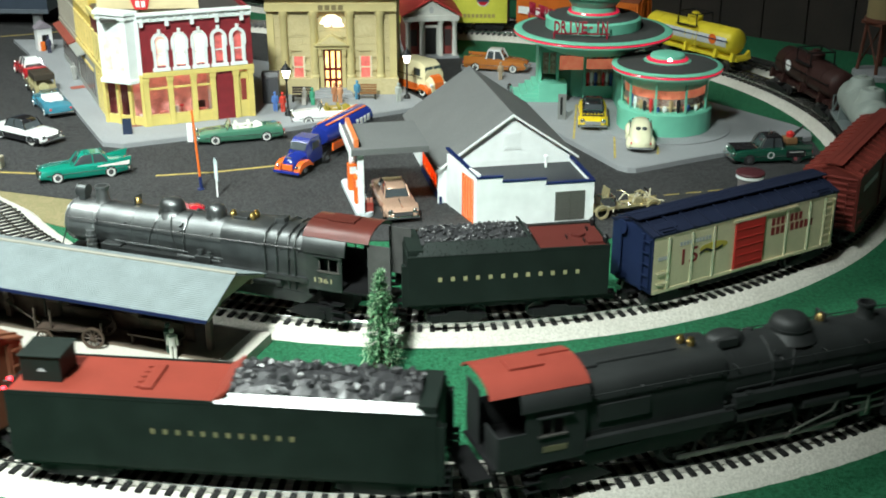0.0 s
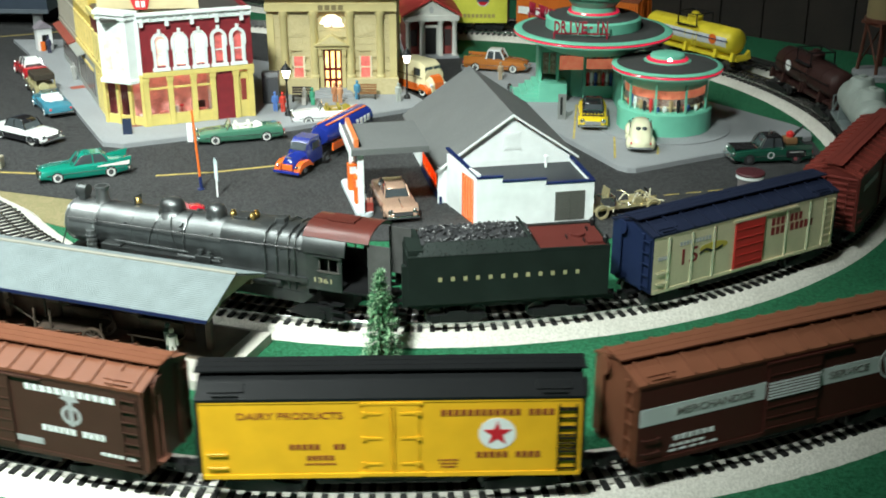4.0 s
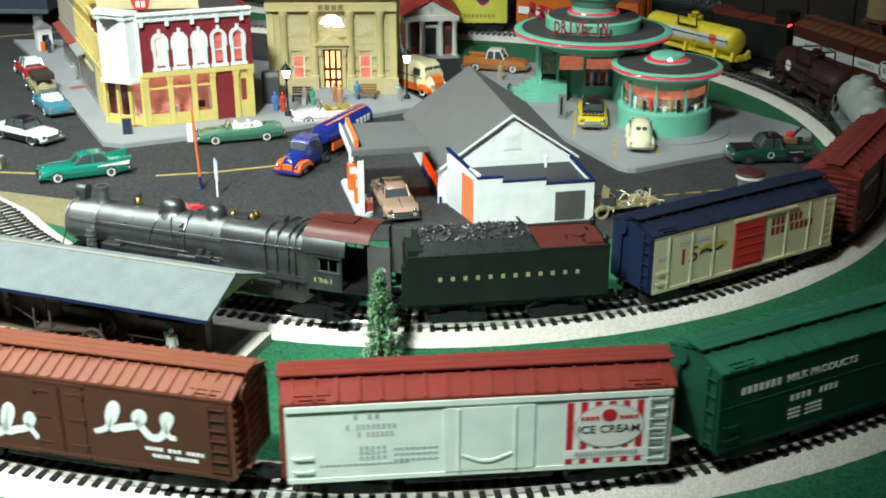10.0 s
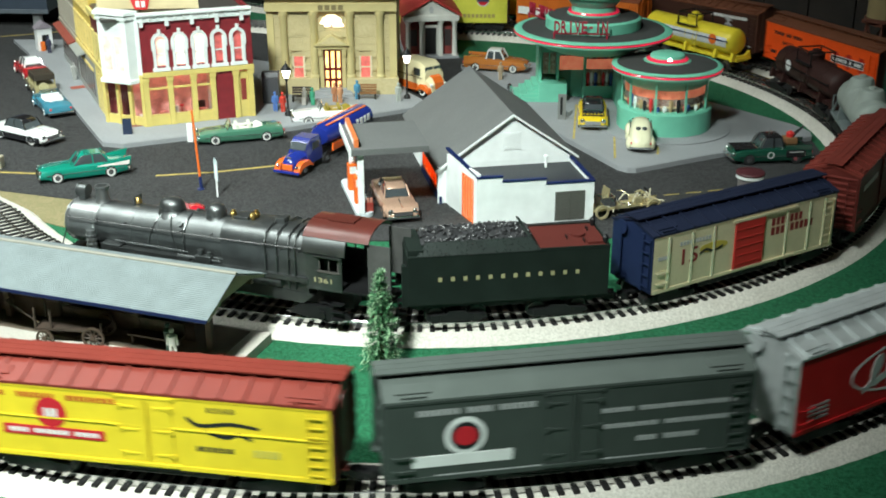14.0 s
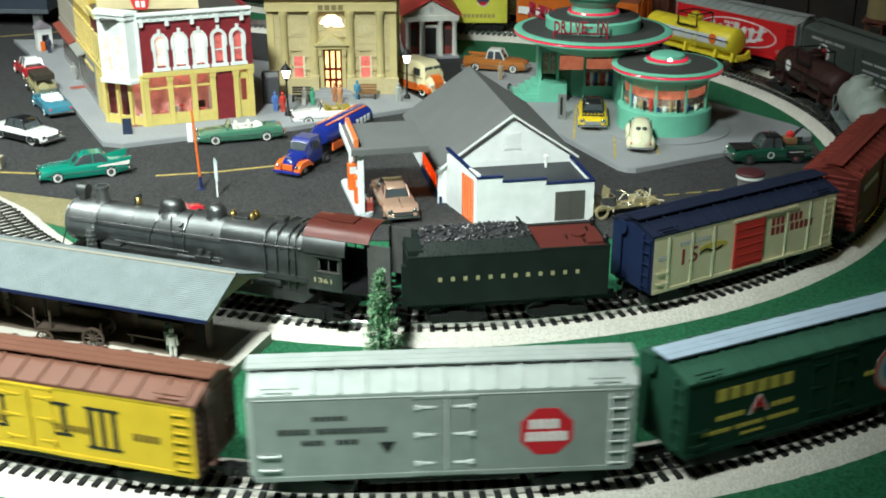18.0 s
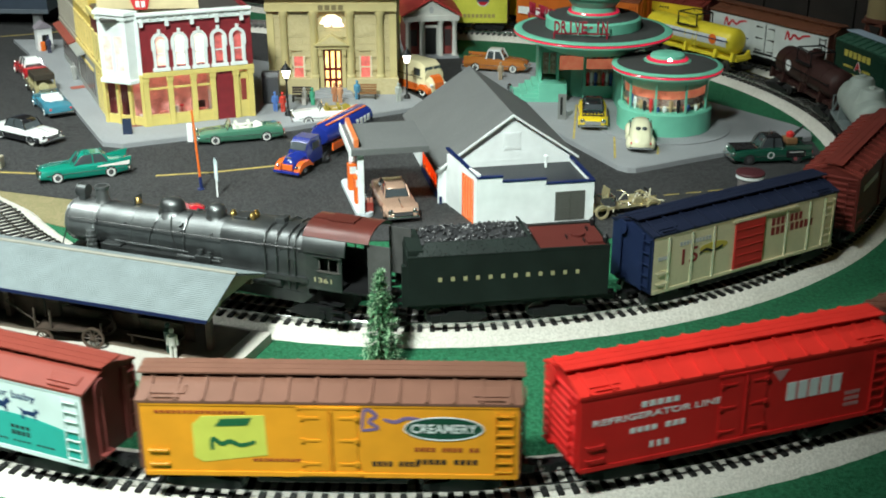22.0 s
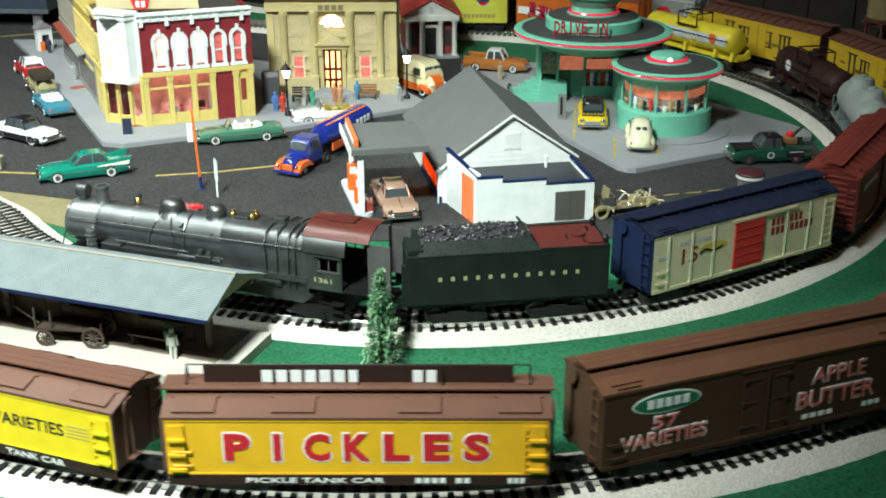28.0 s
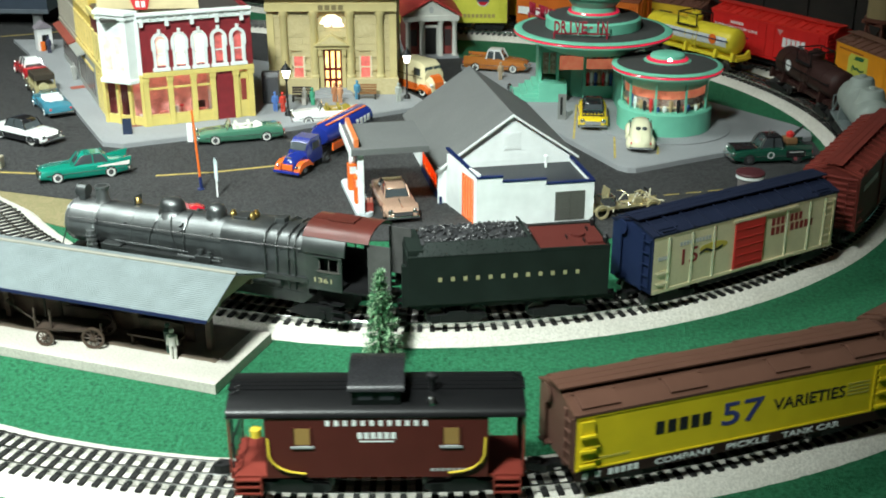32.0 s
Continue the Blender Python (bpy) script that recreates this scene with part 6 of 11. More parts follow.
def caboose():
    car = thing("caboose", P(0, 0), "dark red caboose with black roof, cupola and yellow grab rails", "caboose", GROUP)
    side = paint("caboose_red", (0.075, 0.016, 0.013))
    steps = paint("caboose_step_red", (0.2, 0.035, 0.025))
    roofm = paint("caboose_black", (0.006, 0.006, 0.0065), 0.35)
    yel = paint("caboose_yellow", (0.7, 0.5, 0.05))
    L, W, z0, z1 = 15.6, 5.8, 1.9, 6.75
    body = part("body", box(B(), -L / 2, L / 2, -W / 2, W / 2, z0, z1), side, car)
    sd = Sides(body, W, z0)
    ro = [(3.05 * math.cos(a), z1 + 0.1 + 0.95 * math.sin(a)) for a in (math.pi * i / 14 for i in range(15))]
    shell = ro + [(y * 0.95, z - 0.16) for y, z in reversed(ro)]
    part("roof", extrude(B(), shell, "x", -L / 2 - 2.6, L / 2 + 2.6), roofm, car, smooth=True)
    for y in (-0.55, 0, 0.55):
        part("running_board", box(B(), -L / 2 - 2.7, L / 2 + 2.7, y - 0.24, y + 0.24, z1 + 1.0, z1 + 1.1), roofm, car)
    cup = part("cupola", box(B(), -1.7, 1.7, -2.4, 2.4, z1 + 0.5, z1 + 2.1), roofm, car)
    ro = [(2.7 * math.cos(a), z1 + 1.9 + 0.8 * math.sin(a)) for a in (math.pi * i / 12 for i in range(13))]
    part("cupola_roof", extrude(B(), ro + [(y * 0.95, z - 0.12) for y, z in reversed(ro)], "x", -1.95, 1.95), mat("caboose_gloss_black", (0.02, 0.02, 0.022), 0.28, 0.2, 0.2), cup, smooth=True)
    for s in (-1, 1):
        for x in (-0.75, 0.75):
            part("window", box(B(), x - 0.5, x + 0.5, s * 2.4 - 0.05, s * 2.4 + 0.05, z1 + 1.1, z1 + 1.7), paint("dark_pane", (0.03, 0.03, 0.035), 0.15), cup)
    part("smoke_jack", lathe(B(), [(0.22, z1 + 0.7), (0.22, z1 + 2.0), (0.42, z1 + 2.05), (0.42, z1 + 2.3), (0.1, z1 + 2.45)], 12, (3.9, -0.9)), black, car, smooth=True)
    part("roof_vent", lathe(B(), [(0.3, z1 + 0.5), (0.3, z1 + 0.8), (0.38, z1 + 0.85), (0.25, z1 + 1.15), (0.02, z1 + 1.25)], 12, (3.9, -2.2)), steel, car, smooth=True)
    for u in (-5.2, 5.2):
        sd.plate("window", u - 0.55, u + 0.55, 2.7, 4.0, paint("warm_pane", (0.3, 0.18, 0.06), 0.2), 0, 0.03)
        sd.plate("window_frame", u - 0.7, u - 0.55, 2.6, 4.1, side, 0, 0.1)
        sd.plate("window_frame", u + 0.55, u + 0.7, 2.6, 4.1, side, 0, 0.1)
        sd.plate("window_sill", u - 0.8, u + 0.8, 2.45, 2.6, grey_ink, 0, 0.14)
    sd.bars(12, 0.0, 4.4, 7.4, 0.42, white_ink, fill=0.5)
    sd.bars(6, 0.0, 3.4, 2.8, 0.5, white_ink)
    sd.plate("underline", -1.2, 1.2, 2.9, 2.98, white_ink)
    sd.bars(8, 5.2, 0.6, 3.0, 0.2, grey_ink)
    # end platforms
    for sx in (-1, 1):
        z = Z180 if sx < 0 else None
        bm = box(B(), L / 2, L / 2 + 2.6, -2.6, 2.6, z0 - 0.2, z0)
        part("platform", bm, steps, car, at=z)
        for s in (-1, 1):
            bm = B()
            for k in range(3):
                box(bm, L / 2 + 0.5, L / 2 + 2.3, min(s * 2.0, s * 2.95), max(s * 2.0, s * 2.95), 0.5 + k * 0.55, 0.6 + k * 0.55)
            for x in (L / 2 + 0.45, L / 2 + 2.3):
                extrude(bm, [(s * 2.2, z0), (s * 2.95, z0), (s * 2.95, 0.4), (s * 2.5, 0.4)], "x", x - 0.05, x + 0.05)
            part("steps", bm, steps, car, "faded red end steps", at=z)
            bm = tube(B(), [(L / 2 + 2.5, s * 2.6, z0), (L / 2 + 2.5, s * 2.6, z1 - 0.2)], 0.09)
            part("post", bm, steps, car, at=z)
            bm = tube(B(), [(L / 2 - 0.2, s * 2.95, z0 + 3.2), (L / 2 - 0.25, s * 3.1, z0 + 1.9), (L / 2 - 0.5, s * 3.1, z0 + 1.35), (L / 2 - 1.0, s * 3.1, z0 + 0.9), (L / 2 - 1.7, s * 3.1, z0 + 0.6), (L / 2 - 2.8, s * 3.1, z0 + 0.45)], 0.085, 8)
            part("grab_rail", bm, yel, car, "bright yellow curved grab rail", at=z)
        bm = tube(B(), [(L / 2 + 2.5, -2.6, z0 + 2.2), (L / 2 + 2.5, 2.6, z0 + 2.2)], 0.07)
        for k in range(7):
            tube(bm, [(L / 2 + 2.5, -2.4 + k * 0.8, z0), (L / 2 + 2.5, -2.4 + k * 0.8, z0 + 2.2)], 0.05, 5)
        part("railing", bm, black, car, at=z)
        bm = B()
        for x in (0.5, 1.2):
            tube(bm, [(L / 2 + 2.6, x, z0 + 0.2), (L / 2 + 2.6, x, z1 + 0.9), (L / 2 + 1.8, x, z1 + 1.3)], 0.06, 5)
        for k in range(6):
            tube(bm, [(L / 2 + 2.6, 0.5, z0 + 0.6 + k * 0.8), (L / 2 + 2.6, 1.2, z0 + 0.6 + k * 0.8)], 0.05, 5)
        part("ladder", bm, black, car, at=z)
    part("marker_lamp", lathe(B(), [(0.25, z1 - 1.6), (0.4, z1 - 1.5), (0.4, z1 - 0.9), (0.2, z1 - 0.8)], 12, (-L / 2 - 0.6, -2.75)), yel, car, "yellow marker lamp", smooth=True)
    part("underframe", box(B(), -L / 2, L / 2, -0.7, 0.7, 1.1, z0), black, car)
    running_gear(car, 12.0, L / 2 + 2.6, 3.8)
    return car


# ---- rolling stock standing on the inner loop ----
STATIC = "cars of the standing train"


def stand(s, base, flip=False):
    m = inner.chord(s, base, RAIL)
    return m @ Z180 if flip else m


ST = inner.near(6.3, 102.9)
tender("locomotive_tender", stand(ST, 11.0, True), "dark green steam tender with coal load and red-brown deck", STANDING_TENDER)
steam_locomotive("steam_locomotive", stand(ST - 28.6, 17.0, True), "black steam passenger locomotive with red cab roof", STANDING_ENGINE)


def flat_letters(sd, rows):
    for n, u, v, w, h, m in rows:
        sd.bars(n, u, v, w, h, m)


def standing_boxcars():
    silver = mat("pale_champagne", (0.68, 0.6, 0.4), 0.3, 0.3, 0.06, 50, 0.05)
    car, sd = freight_car("boxcar", "cream-silver boxcar with navy roof and ends, red door", STATIC, L=24.3, H=5.75, W=6.0, side=silver, roof=paint("navy_roof", (0.012, 0.016, 0.034)), end=paint("navy_end", (0.012, 0.02, 0.055)), doors="none", roof_ribs=12, trim=silver)
    car.matrix_basis = stand(inner.near(28.7, 111.5), 16.0)
    for u in (-10.3, -7.4, -4.6, 5.2, 8.4, 10.6):
        sd.put("side_rib", cyl(B(), (0, 0, 0.2), (0, 0, 5.4), 0.16, seg=8), mat("rib_shine", (0.85, 0.8, 0.6), 0.2, 0.7, 0.05, 50, 0), u, 0)
    sd.plate("door", -1.9, 2.0, 0.3, 5.2, paint("door_red", (0.42, 0.03, 0.025)), 0.02, 0.16)
    for k in range(5):
        sd.plate("door_rib", -1.8, 1.9, 0.7 + k * 0.9, 0.8 + k * 0.9, paint("door_red", (0.42, 0.03, 0.025)), 0.18, 0.05)
    sd.plate("door_rail", -2.2, 6.5, 5.2, 5.45, silver, 0.02, 0.2)
    sd.plate("door_rail", -2.2, 6.5, 0.05, 0.25, silver, 0.02, 0.2)
    maroon = paint("maroon_ink", (0.2, 0.03, 0.03))
    sd.bars(7, 5.2, 4.2, 4.4, 0.8, maroon, fill=0.7)
    sd.bars(9, 6.0, 3.2, 6.0, 0.8, maroon, gaps=(3,), fill=0.7)
    sd.bars(10, -7.0, 4.4, 4.0, 0.4, grey_ink)
    sd.text("15", -7.6, 3.0, 2.0, 1.6, maroon)
    sd.put("swoosh", disc_bm(1.8, 0.5), paint("olive_gold", (0.4, 0.33, 0.06)), -4.6, 3.3)
    script(sd, [[(-1.4, -0.1), (-0.6, 0.2), (0.4, -0.1), (1.6, 0.2)]], ink, -5.0, 3.0, 1, 0.25, 0.03)
    sd.bars(6, -11.0, 3.4, 1.2, 0.4, grey_ink)
    oxide = paint("oxide_car", (0.13, 0.025, 0.02))
    s = inner.near(28.7, 111.5)
    for k in (1, 2):
        c2, sd2 = freight_car("boxcar", "oxide red boxcar with panel roof", STATIC, L=24.0, H=6.0, side=oxide, roof=paint("oxide_car_roof", (0.17, 0.032, 0.024)), doors="sliding", roof_ribs=13, ribbed_end=True) if k == 1 else (None, None)
        if k == 1:
            c2.matrix_basis = stand(s + 27.6, 16.0)
            flat_letters(sd2, [(9, -7, 4.2, 6, 0.6, white_ink), (5, 7, 3.2, 4, 0.5, white_ink)])
    yb = paint("pale_yellow_car", (0.62, 0.6, 0.08))
    c3, sd3 = freight_car("reefer_car", "pale yellow boxcar with round red emblem", STATIC, L=24.5, H=6.2, side=yb, roof=paint("yellow_car_roof", (0.1, 0.05, 0.04)), doors="sliding", roof_ribs=0, end=paint("brown_end_d", (0.09, 0.04, 0.03)))
    c3.matrix_basis = stand(inner.near(0.5, 233.0), 16.0)
    sd3.put("emblem", disc_bm(1.2, 1.2), white_ink, 7.6, 4.2, 0.02)
    sd3.put("emblem", disc_bm(1.0, 1.0), red_ink, 7.6, 4.2, 0.05)
    sd3.plate("emblem_bar", 6.4, 8.8, 3.9, 4.5, paint("dark_blue_band", (0.05, 0.06, 0.12)), 0.1, 0.02)
    flat_letters(sd3, [(9, 6.5, 1.2, 7, 0.7, paint("tan_letters", (0.35, 0.28, 0.1)))])
    ob = paint("rear_orange", (0.55, 0.13, 0.02))
    c4, sd4 = freight_car("boxcar", "orange boxcar with white band", STATIC, L=24.5, H=6.2, side=ob, roof=paint("rear_orange_roof", (0.2, 0.06, 0.03)), doors="sliding", roof_ribs=0)
    c4.matrix_basis = stand(inner.near(0.5, 233.0) - 28.0, 16.0)
    sd4.plate("band", -12, 12, 2.0, 3.4, white_ink, 0.19, 0.03)


def tank_car(label, body_m, band, s, L=23.0, dome_rail=black, radius=2.25):
    car = thing("tank_car", stand(s, 15.0), label, "tank car", STATIC)
    zc, r = 4.75, radius
    bm = B()
    prof = [(-L / 2 + 0.9, 0.01), (-L / 2 + 1.0, r * 0.5), (-L / 2 + 1.35, r * 0.85), (-L / 2 + 1.9, r), (L / 2 - 1.9, r), (L / 2 - 1.35, r * 0.85), (L / 2 - 1.0, r * 0.5), (L / 2 - 0.9, 0.01)]
    loft(bm, [[(x, q * math.cos(a), zc + q * math.sin(a)) for a in (2 * math.pi * i / 28 for i in range(28))] for x, q in prof])
    tank = part("tank", bm, body_m, car, smooth=True)
    for x in (-L / 2 + 4.5, L / 2 - 4.5, 0.0):
        part("tank_band", cyl(B(), (x - 0.1, 0, zc), (x + 0.1, 0, zc), r + 0.05, seg=28), body_m, tank)
    part("dome", lathe(B(), [(1.35, zc + r - 0.4), (1.35, zc + r + 0.7), (1.15, zc + r + 0.95), (0.6, zc + r + 1.1), (0.6, zc + r + 1.35), (0.02, zc + r + 1.4)], 20), body_m, car, smooth=True)
    for s_ in (-1, 1):
        part("railing_bar", tube(B(), [(-2.2, s_ * 1.9, zc + r + 1.3), (2.2, s_ * 1.9, zc + r + 1.3)], 0.12), dome_rail, car)
        part("railing_bar", tube(B(), [(s_ * 2.2, -1.9, zc + r + 1.3), (s_ * 2.2, 1.9, zc + r + 1.3)], 0.12), dome_rail, car)
        for x in (-2.2, 2.2):
            part("railing_post", tube(B(), [(x, s_ * 1.9, zc + r - 0.7), (x, s_ * 1.9, zc + r + 1.3)], 0.12), dome_rail, car)
    box_bm = box(B(), -2.3, 2.3, -2.4, -1.5, zc + r - 0.75, zc + r - 0.65)
    box(box_bm, -2.3, 2.3, 1.5, 2.4, zc + r - 0.75, zc + r - 0.65)
    part("dome_platform", box_bm, dome_rail, car)
    part("frame", box(B(), -L / 2, L / 2, -1.5, 1.5, 1.8, 2.35, 0.08), body_m, car)
    for x in (-L / 2 + 0.6, -L / 2 + 4.5, 0.0, L / 2 - 4.5, L / 2 - 0.6):
        part("saddle", extrude(B(), [(-2.3, 1.9), (2.3, 1.9), (2.0, 3.4), (1.2, 2.7), (-1.2, 2.7), (-2.0, 3.4)], "x", x - 0.3, x + 0.3), body_m, car)
    for s_ in (-1, 1):
        yr = s_ * (r + 0.2)
        bm = tube(B(), [(-L / 2 + 1.4, yr, zc + 0.35), (L / 2 - 1.4, yr, zc + 0.35)], 0.08)
        for k in range(6):
            x = -L / 2 + 1.8 + k * (L - 3.6) / 5
            tube(bm, [(x, s_ * (r - 0.1), zc + 0.35), (x, yr, zc + 0.35)], 0.08, 5)
        part("handrail", bm, black if band is None else navy, car)
        bm = B()
        for x in (-2.8, -1.9):
            tube(bm, [(x, s_ * 2.75, 2.4), (x, s_ * 2.0, zc + r - 0.6)], 0.07, 5)
        for k in range(5):
            z = 2.8 + k * 0.75
            tube(bm, [(-2.8, s_ * (2.75 - k * 0.12), z), (-1.9, s_ * (2.75 - k * 0.12), z)], 0.06, 5)
        part("ladder", bm, body_m, car)
        if band is not None:
            n = 10
            arc = [((r + 0.04) * math.cos(a) * s_, zc + (r + 0.04) * math.sin(a)) for a in (radians(-18 + 40 * i / n) for i in range(n + 1))]
            arc += [((r - 0.05) * math.cos(a) * s_, zc + (r - 0.05) * math.sin(a)) for a in (radians(22 - 40 * i / n) for i in range(n + 1))]
            part("side_band", extrude(B(), arc, "x", -L / 2 + 2.0, L / 2 - 2.0), band, tank)
    for s_ in (-1, 1):
        bm = disc_bm(0.85, 0.85, 0.05)
        turn(bm, Matrix.Translation((6.5 if band is not None else -4.0, -r - 0.06, zc + 0.3)))
        o = part("emblem", bm, orange if band is not None else white_ink, tank)
        if s_ > 0:
            o.matrix_basis = Z180
    running_gear(car, 15.0, L / 2, 6.0)
    return car


def dome_car(s):
    """A short pale tank car with one wide dome and open end frames."""
    car = thing("tank_car", stand(s, 13.0), "light grey tank car with one wide dome and open end frame", "tank car", STATIC)
    g = paint("dome_car_grey", (0.3, 0.34, 0.31))
    dull = paint("dome_car_frame", (0.16, 0.19, 0.19))
    L, zc, r = 15.0, 5.0, 2.45
    prof = [(-L / 2, r * 0.35), (-L / 2 + 0.15, r * 0.75), (-L / 2 + 0.6, r * 0.95), (-L / 2 + 1.2, r), (L / 2 - 1.2, r), (L / 2 - 0.6, r * 0.95), (L / 2 - 0.15, r * 0.75), (L / 2, r * 0.35)]
    part("tank", loft(B(), [[(x, q * math.cos(a), zc + q * math.sin(a)) for a in (2 * math.pi * i / 28 for i in range(28))] for x, q in prof]), g, car, smooth=True)
    for x in (-3.2, 3.2):
        part("dome", lathe(B(), [(2.1, zc + r - 1.0), (1.75, zc + r - 0.2), (1.6, zc + r + 0.7), (1.35, zc + r + 1.0), (0.5, zc + r + 1.12), (0.5, zc + r + 1.35), (0.02, zc + r + 1.38)], 24, (x, 0)), g, car, smooth=True)
    part("frame", box(B(), -L / 2 - 1.6, L / 2 + 1.6, -2.5, 2.5, 1.7, 2.1, 0.05), dull, car)
    for sx in (-1, 1):
        for s_ in (-1, 1):
            part("end_strut", tube(B(), [(sx * (L / 2 + 1.4), s_ * 2.2, 2.0), (sx * (L / 2 - 1.6), s_ * 2.0, 5.4)], 0.16, 6), dull, car)
            part("end_post", tube(B(), [(sx * (L / 2 + 1.4), s_ * 2.3, 2.0), (sx * (L / 2 + 1.4), s_ * 2.3, 4.4)], 0.1, 6), dull, car)
        part("end_rail", tube(B(), [(sx * (L / 2 + 1.4), -2.3, 4.4), (sx * (L / 2 + 1.4), 2.3, 4.4)], 0.1, 6), dull, car)
        part("saddle", extrude(B(), [(-2.4, 2.0), (2.4, 2.0), (2.2, 4.2), (1.2, 3.0), (-1.2, 3.0), (-2.2, 4.2)], "x", sx * 4.6 - 0.4, sx * 4.6 + 0.4), dull, car)
    running_gear(car, 9.5, L / 2 + 1.5, 6.0)


standing_boxcars()
SB = inner.near(28.7, 111.5)
dome_car(inner.near(59.5, 156.5))
tank_car("dark brown tank car with white emblem and black dome rail", paint("brown_tank", (0.038, 0.016, 0.014), 0.5), None, inner.near(55.6, 177.0), 21.0)
tank_car("bright yellow tank car with white band", paint("tank_yellow", (0.72, 0.58, 0.04), 0.35), paint("tank_white", (0.55, 0.58, 0.6), 0.3), inner.near(45.2, 207.5), 23.0)
# ---- station platform ----
PU, PV = Vector((-0.944, 0.331)), Vector((0.331, 0.944))


def plat(u, v):
    p = Vector((-19.8, 90.6)) + PU * u + PV * v
    return p.x, p.y


PLAT = P(-19.8, 90.6, 0, math.degrees(math.atan2(-PU.y, -PU.x)) + 0)


def station():
    """Local x runs back along the platform (negative u), so u is -x."""
    st = thing("station_platform", PLAT, "open station platform shelter with grey-blue shingle roof, brown posts", "station")
    stone = speckled("platform_stone", (0.46, 0.43, 0.38), (0.54, 0.51, 0.45), (0.38, 0.35, 0.31), 18, 500, 0.25, 0.0004, 0.8)
    wood = mat("dark_stained_wood", (0.075, 0.048, 0.032), 0.65, 0, 0.4, 60, 0.3)
    beige = paint("beige_fascia", (0.45, 0.39, 0.27))
    shingle = mat("blue_grey_shingle", (0.15, 0.18, 0.184), 0.65, 0, 0.1, 60, 0.4, 700)
    L = 56.0
    part("platform", box(B(), -L, 0.7, -0.9, 9.6, 0, 1.0, 0.06), stone, st, "pale worn concrete platform")
    # brown inlay, its dark colour carries the shade cast by the roof
    part("shelter_floor", box(B(), -L + 0.5, -1.2, 2.6, 9.2, 1.0, 1.04), mat("shaded_floor_brown", (0.15, 0.115, 0.085), 0.7, 0, 0.35, 30, 0.3), st, "brown floor inlay, darkened for the shelter's shade")
    posts = (-2.9, -10.3, -24.6, -32, -46.5)
    for x in posts:
        part("post", box(B(), x - 0.28, x + 0.28, 4.5, 5.06, 1.0, 8.0, 0.04), wood, st)
        for s in (-1, 1):
            bm = B()
            cyl(bm, (x, 4.78, 5.2), (x, 4.78 + s * 3.2, 6.9), 0.18, seg=6)
            part("brace", bm, wood, st)
    part("ridge_beam", box(B(), -L + 0.4, -0.4, 4.5, 5.06, 7.7, 8.15), wood, st)
    for y, z in ((1.2, 6.55), (8.6, 6.55)):
        part("eave_beam", box(B(), -L + 0.4, -0.4, y - 0.2, y + 0.2, z - 0.3, z + 0.1), wood, st)
    # shingle courses: each a thin wedge of its own on the slope
    n = 26
    for side, y0, y1, z0, z1 in ((-1, -0.2, 5.2, 6.45, 8.6), (1, 10.7, 5.2, 6.35, 8.6)):
        for k in range(n):
            a, b = k / n, (k + 1.15) / n
            b = min(1, b)
            ya, za, yb, zb = y0 + (y1 - y0) * a, z0 + (z1 - z0) * a, y0 + (y1 - y0) * b, z0 + (z1 - z0) * b
            bm = extrude(B(), [(ya, za), (ya, za + 0.13), (yb, zb + 0.09), (yb, zb)], "x", -L, 0.0)
            part("shingle_course", bm, shingle, st)
    for x in (0.0, -L):
        bm = extrude(B(), [(0.2, 6.5), (5.2, 8.45), (10.3, 6.5), (10.3, 6.25), (5.2, 8.0), (0.2, 6.25)], "x", x - 0.2, x - 0.05)
        part("gable_board", bm, beige, st, "beige gable board")
        part("gable_panel", extrude(B(), [(1.6, 6.75), (5.2, 8.2), (8.8, 6.75)], "x", x - 0.6, x - 0.5), beige, st)
    part("fascia", box(B(), -L, 0, -0.3, -0.18, 6.3, 6.6), paint("eave_navy", (0.012, 0.018, 0.06)), st, "dark slate eave edge")
    part("ridge_cap", box(B(), -L, 0.05, 5.0, 5.4, 8.62, 8.8, 0.05), paint("ridge_grey", (0.27, 0.26, 0.22)), st)
    # benches against a low screen
    part("screen", box(B(), -44, -5, 5.6, 5.75, 1.0, 4.6), wood, st)
    for x in (-8, -16, -29, -38):
        bench = thing("bench", PLAT @ P(x, 4.0, 1.0), "dark wooden station bench", "bench", "platform benches")
        part("seat", box(B(), -2.6, 2.6, -0.7, 0.7, 0.9, 1.05), wood, bench)
        part("backrest", box(B(), -2.6, 2.6, 0.6, 0.72, 1.05, 2.2), wood, bench)
        for xx in (-2.2, 2.2):
            part("leg", box(B(), xx - 0.1, xx + 0.1, -0.6, 0.6, 0, 0.9), wood, bench)
    # baggage cart
    cart = thing("baggage_cart", PLAT @ P(-15.6, 2.4, 1.0, 12), "weathered wooden baggage cart with spoked wheels", "cart")
    wood = mat("dark_cart_wood", (0.045, 0.029, 0.02), 0.7, 0, 0.4, 60, 0.3)
    bm = box(B(), -3.2, 3.2, -1.2, 1.2, 1.45, 1.65)
    part("bed", bm, wood, cart)
    for x in (-3.1, -1.6, 3.1):
        for y in (-1.1, 1.1):
            part("stake", box(B(), x - 0.09, x + 0.09, y - 0.09, y + 0.09, 1.6, 3.6 if x < 0 else 2.4), wood, cart)
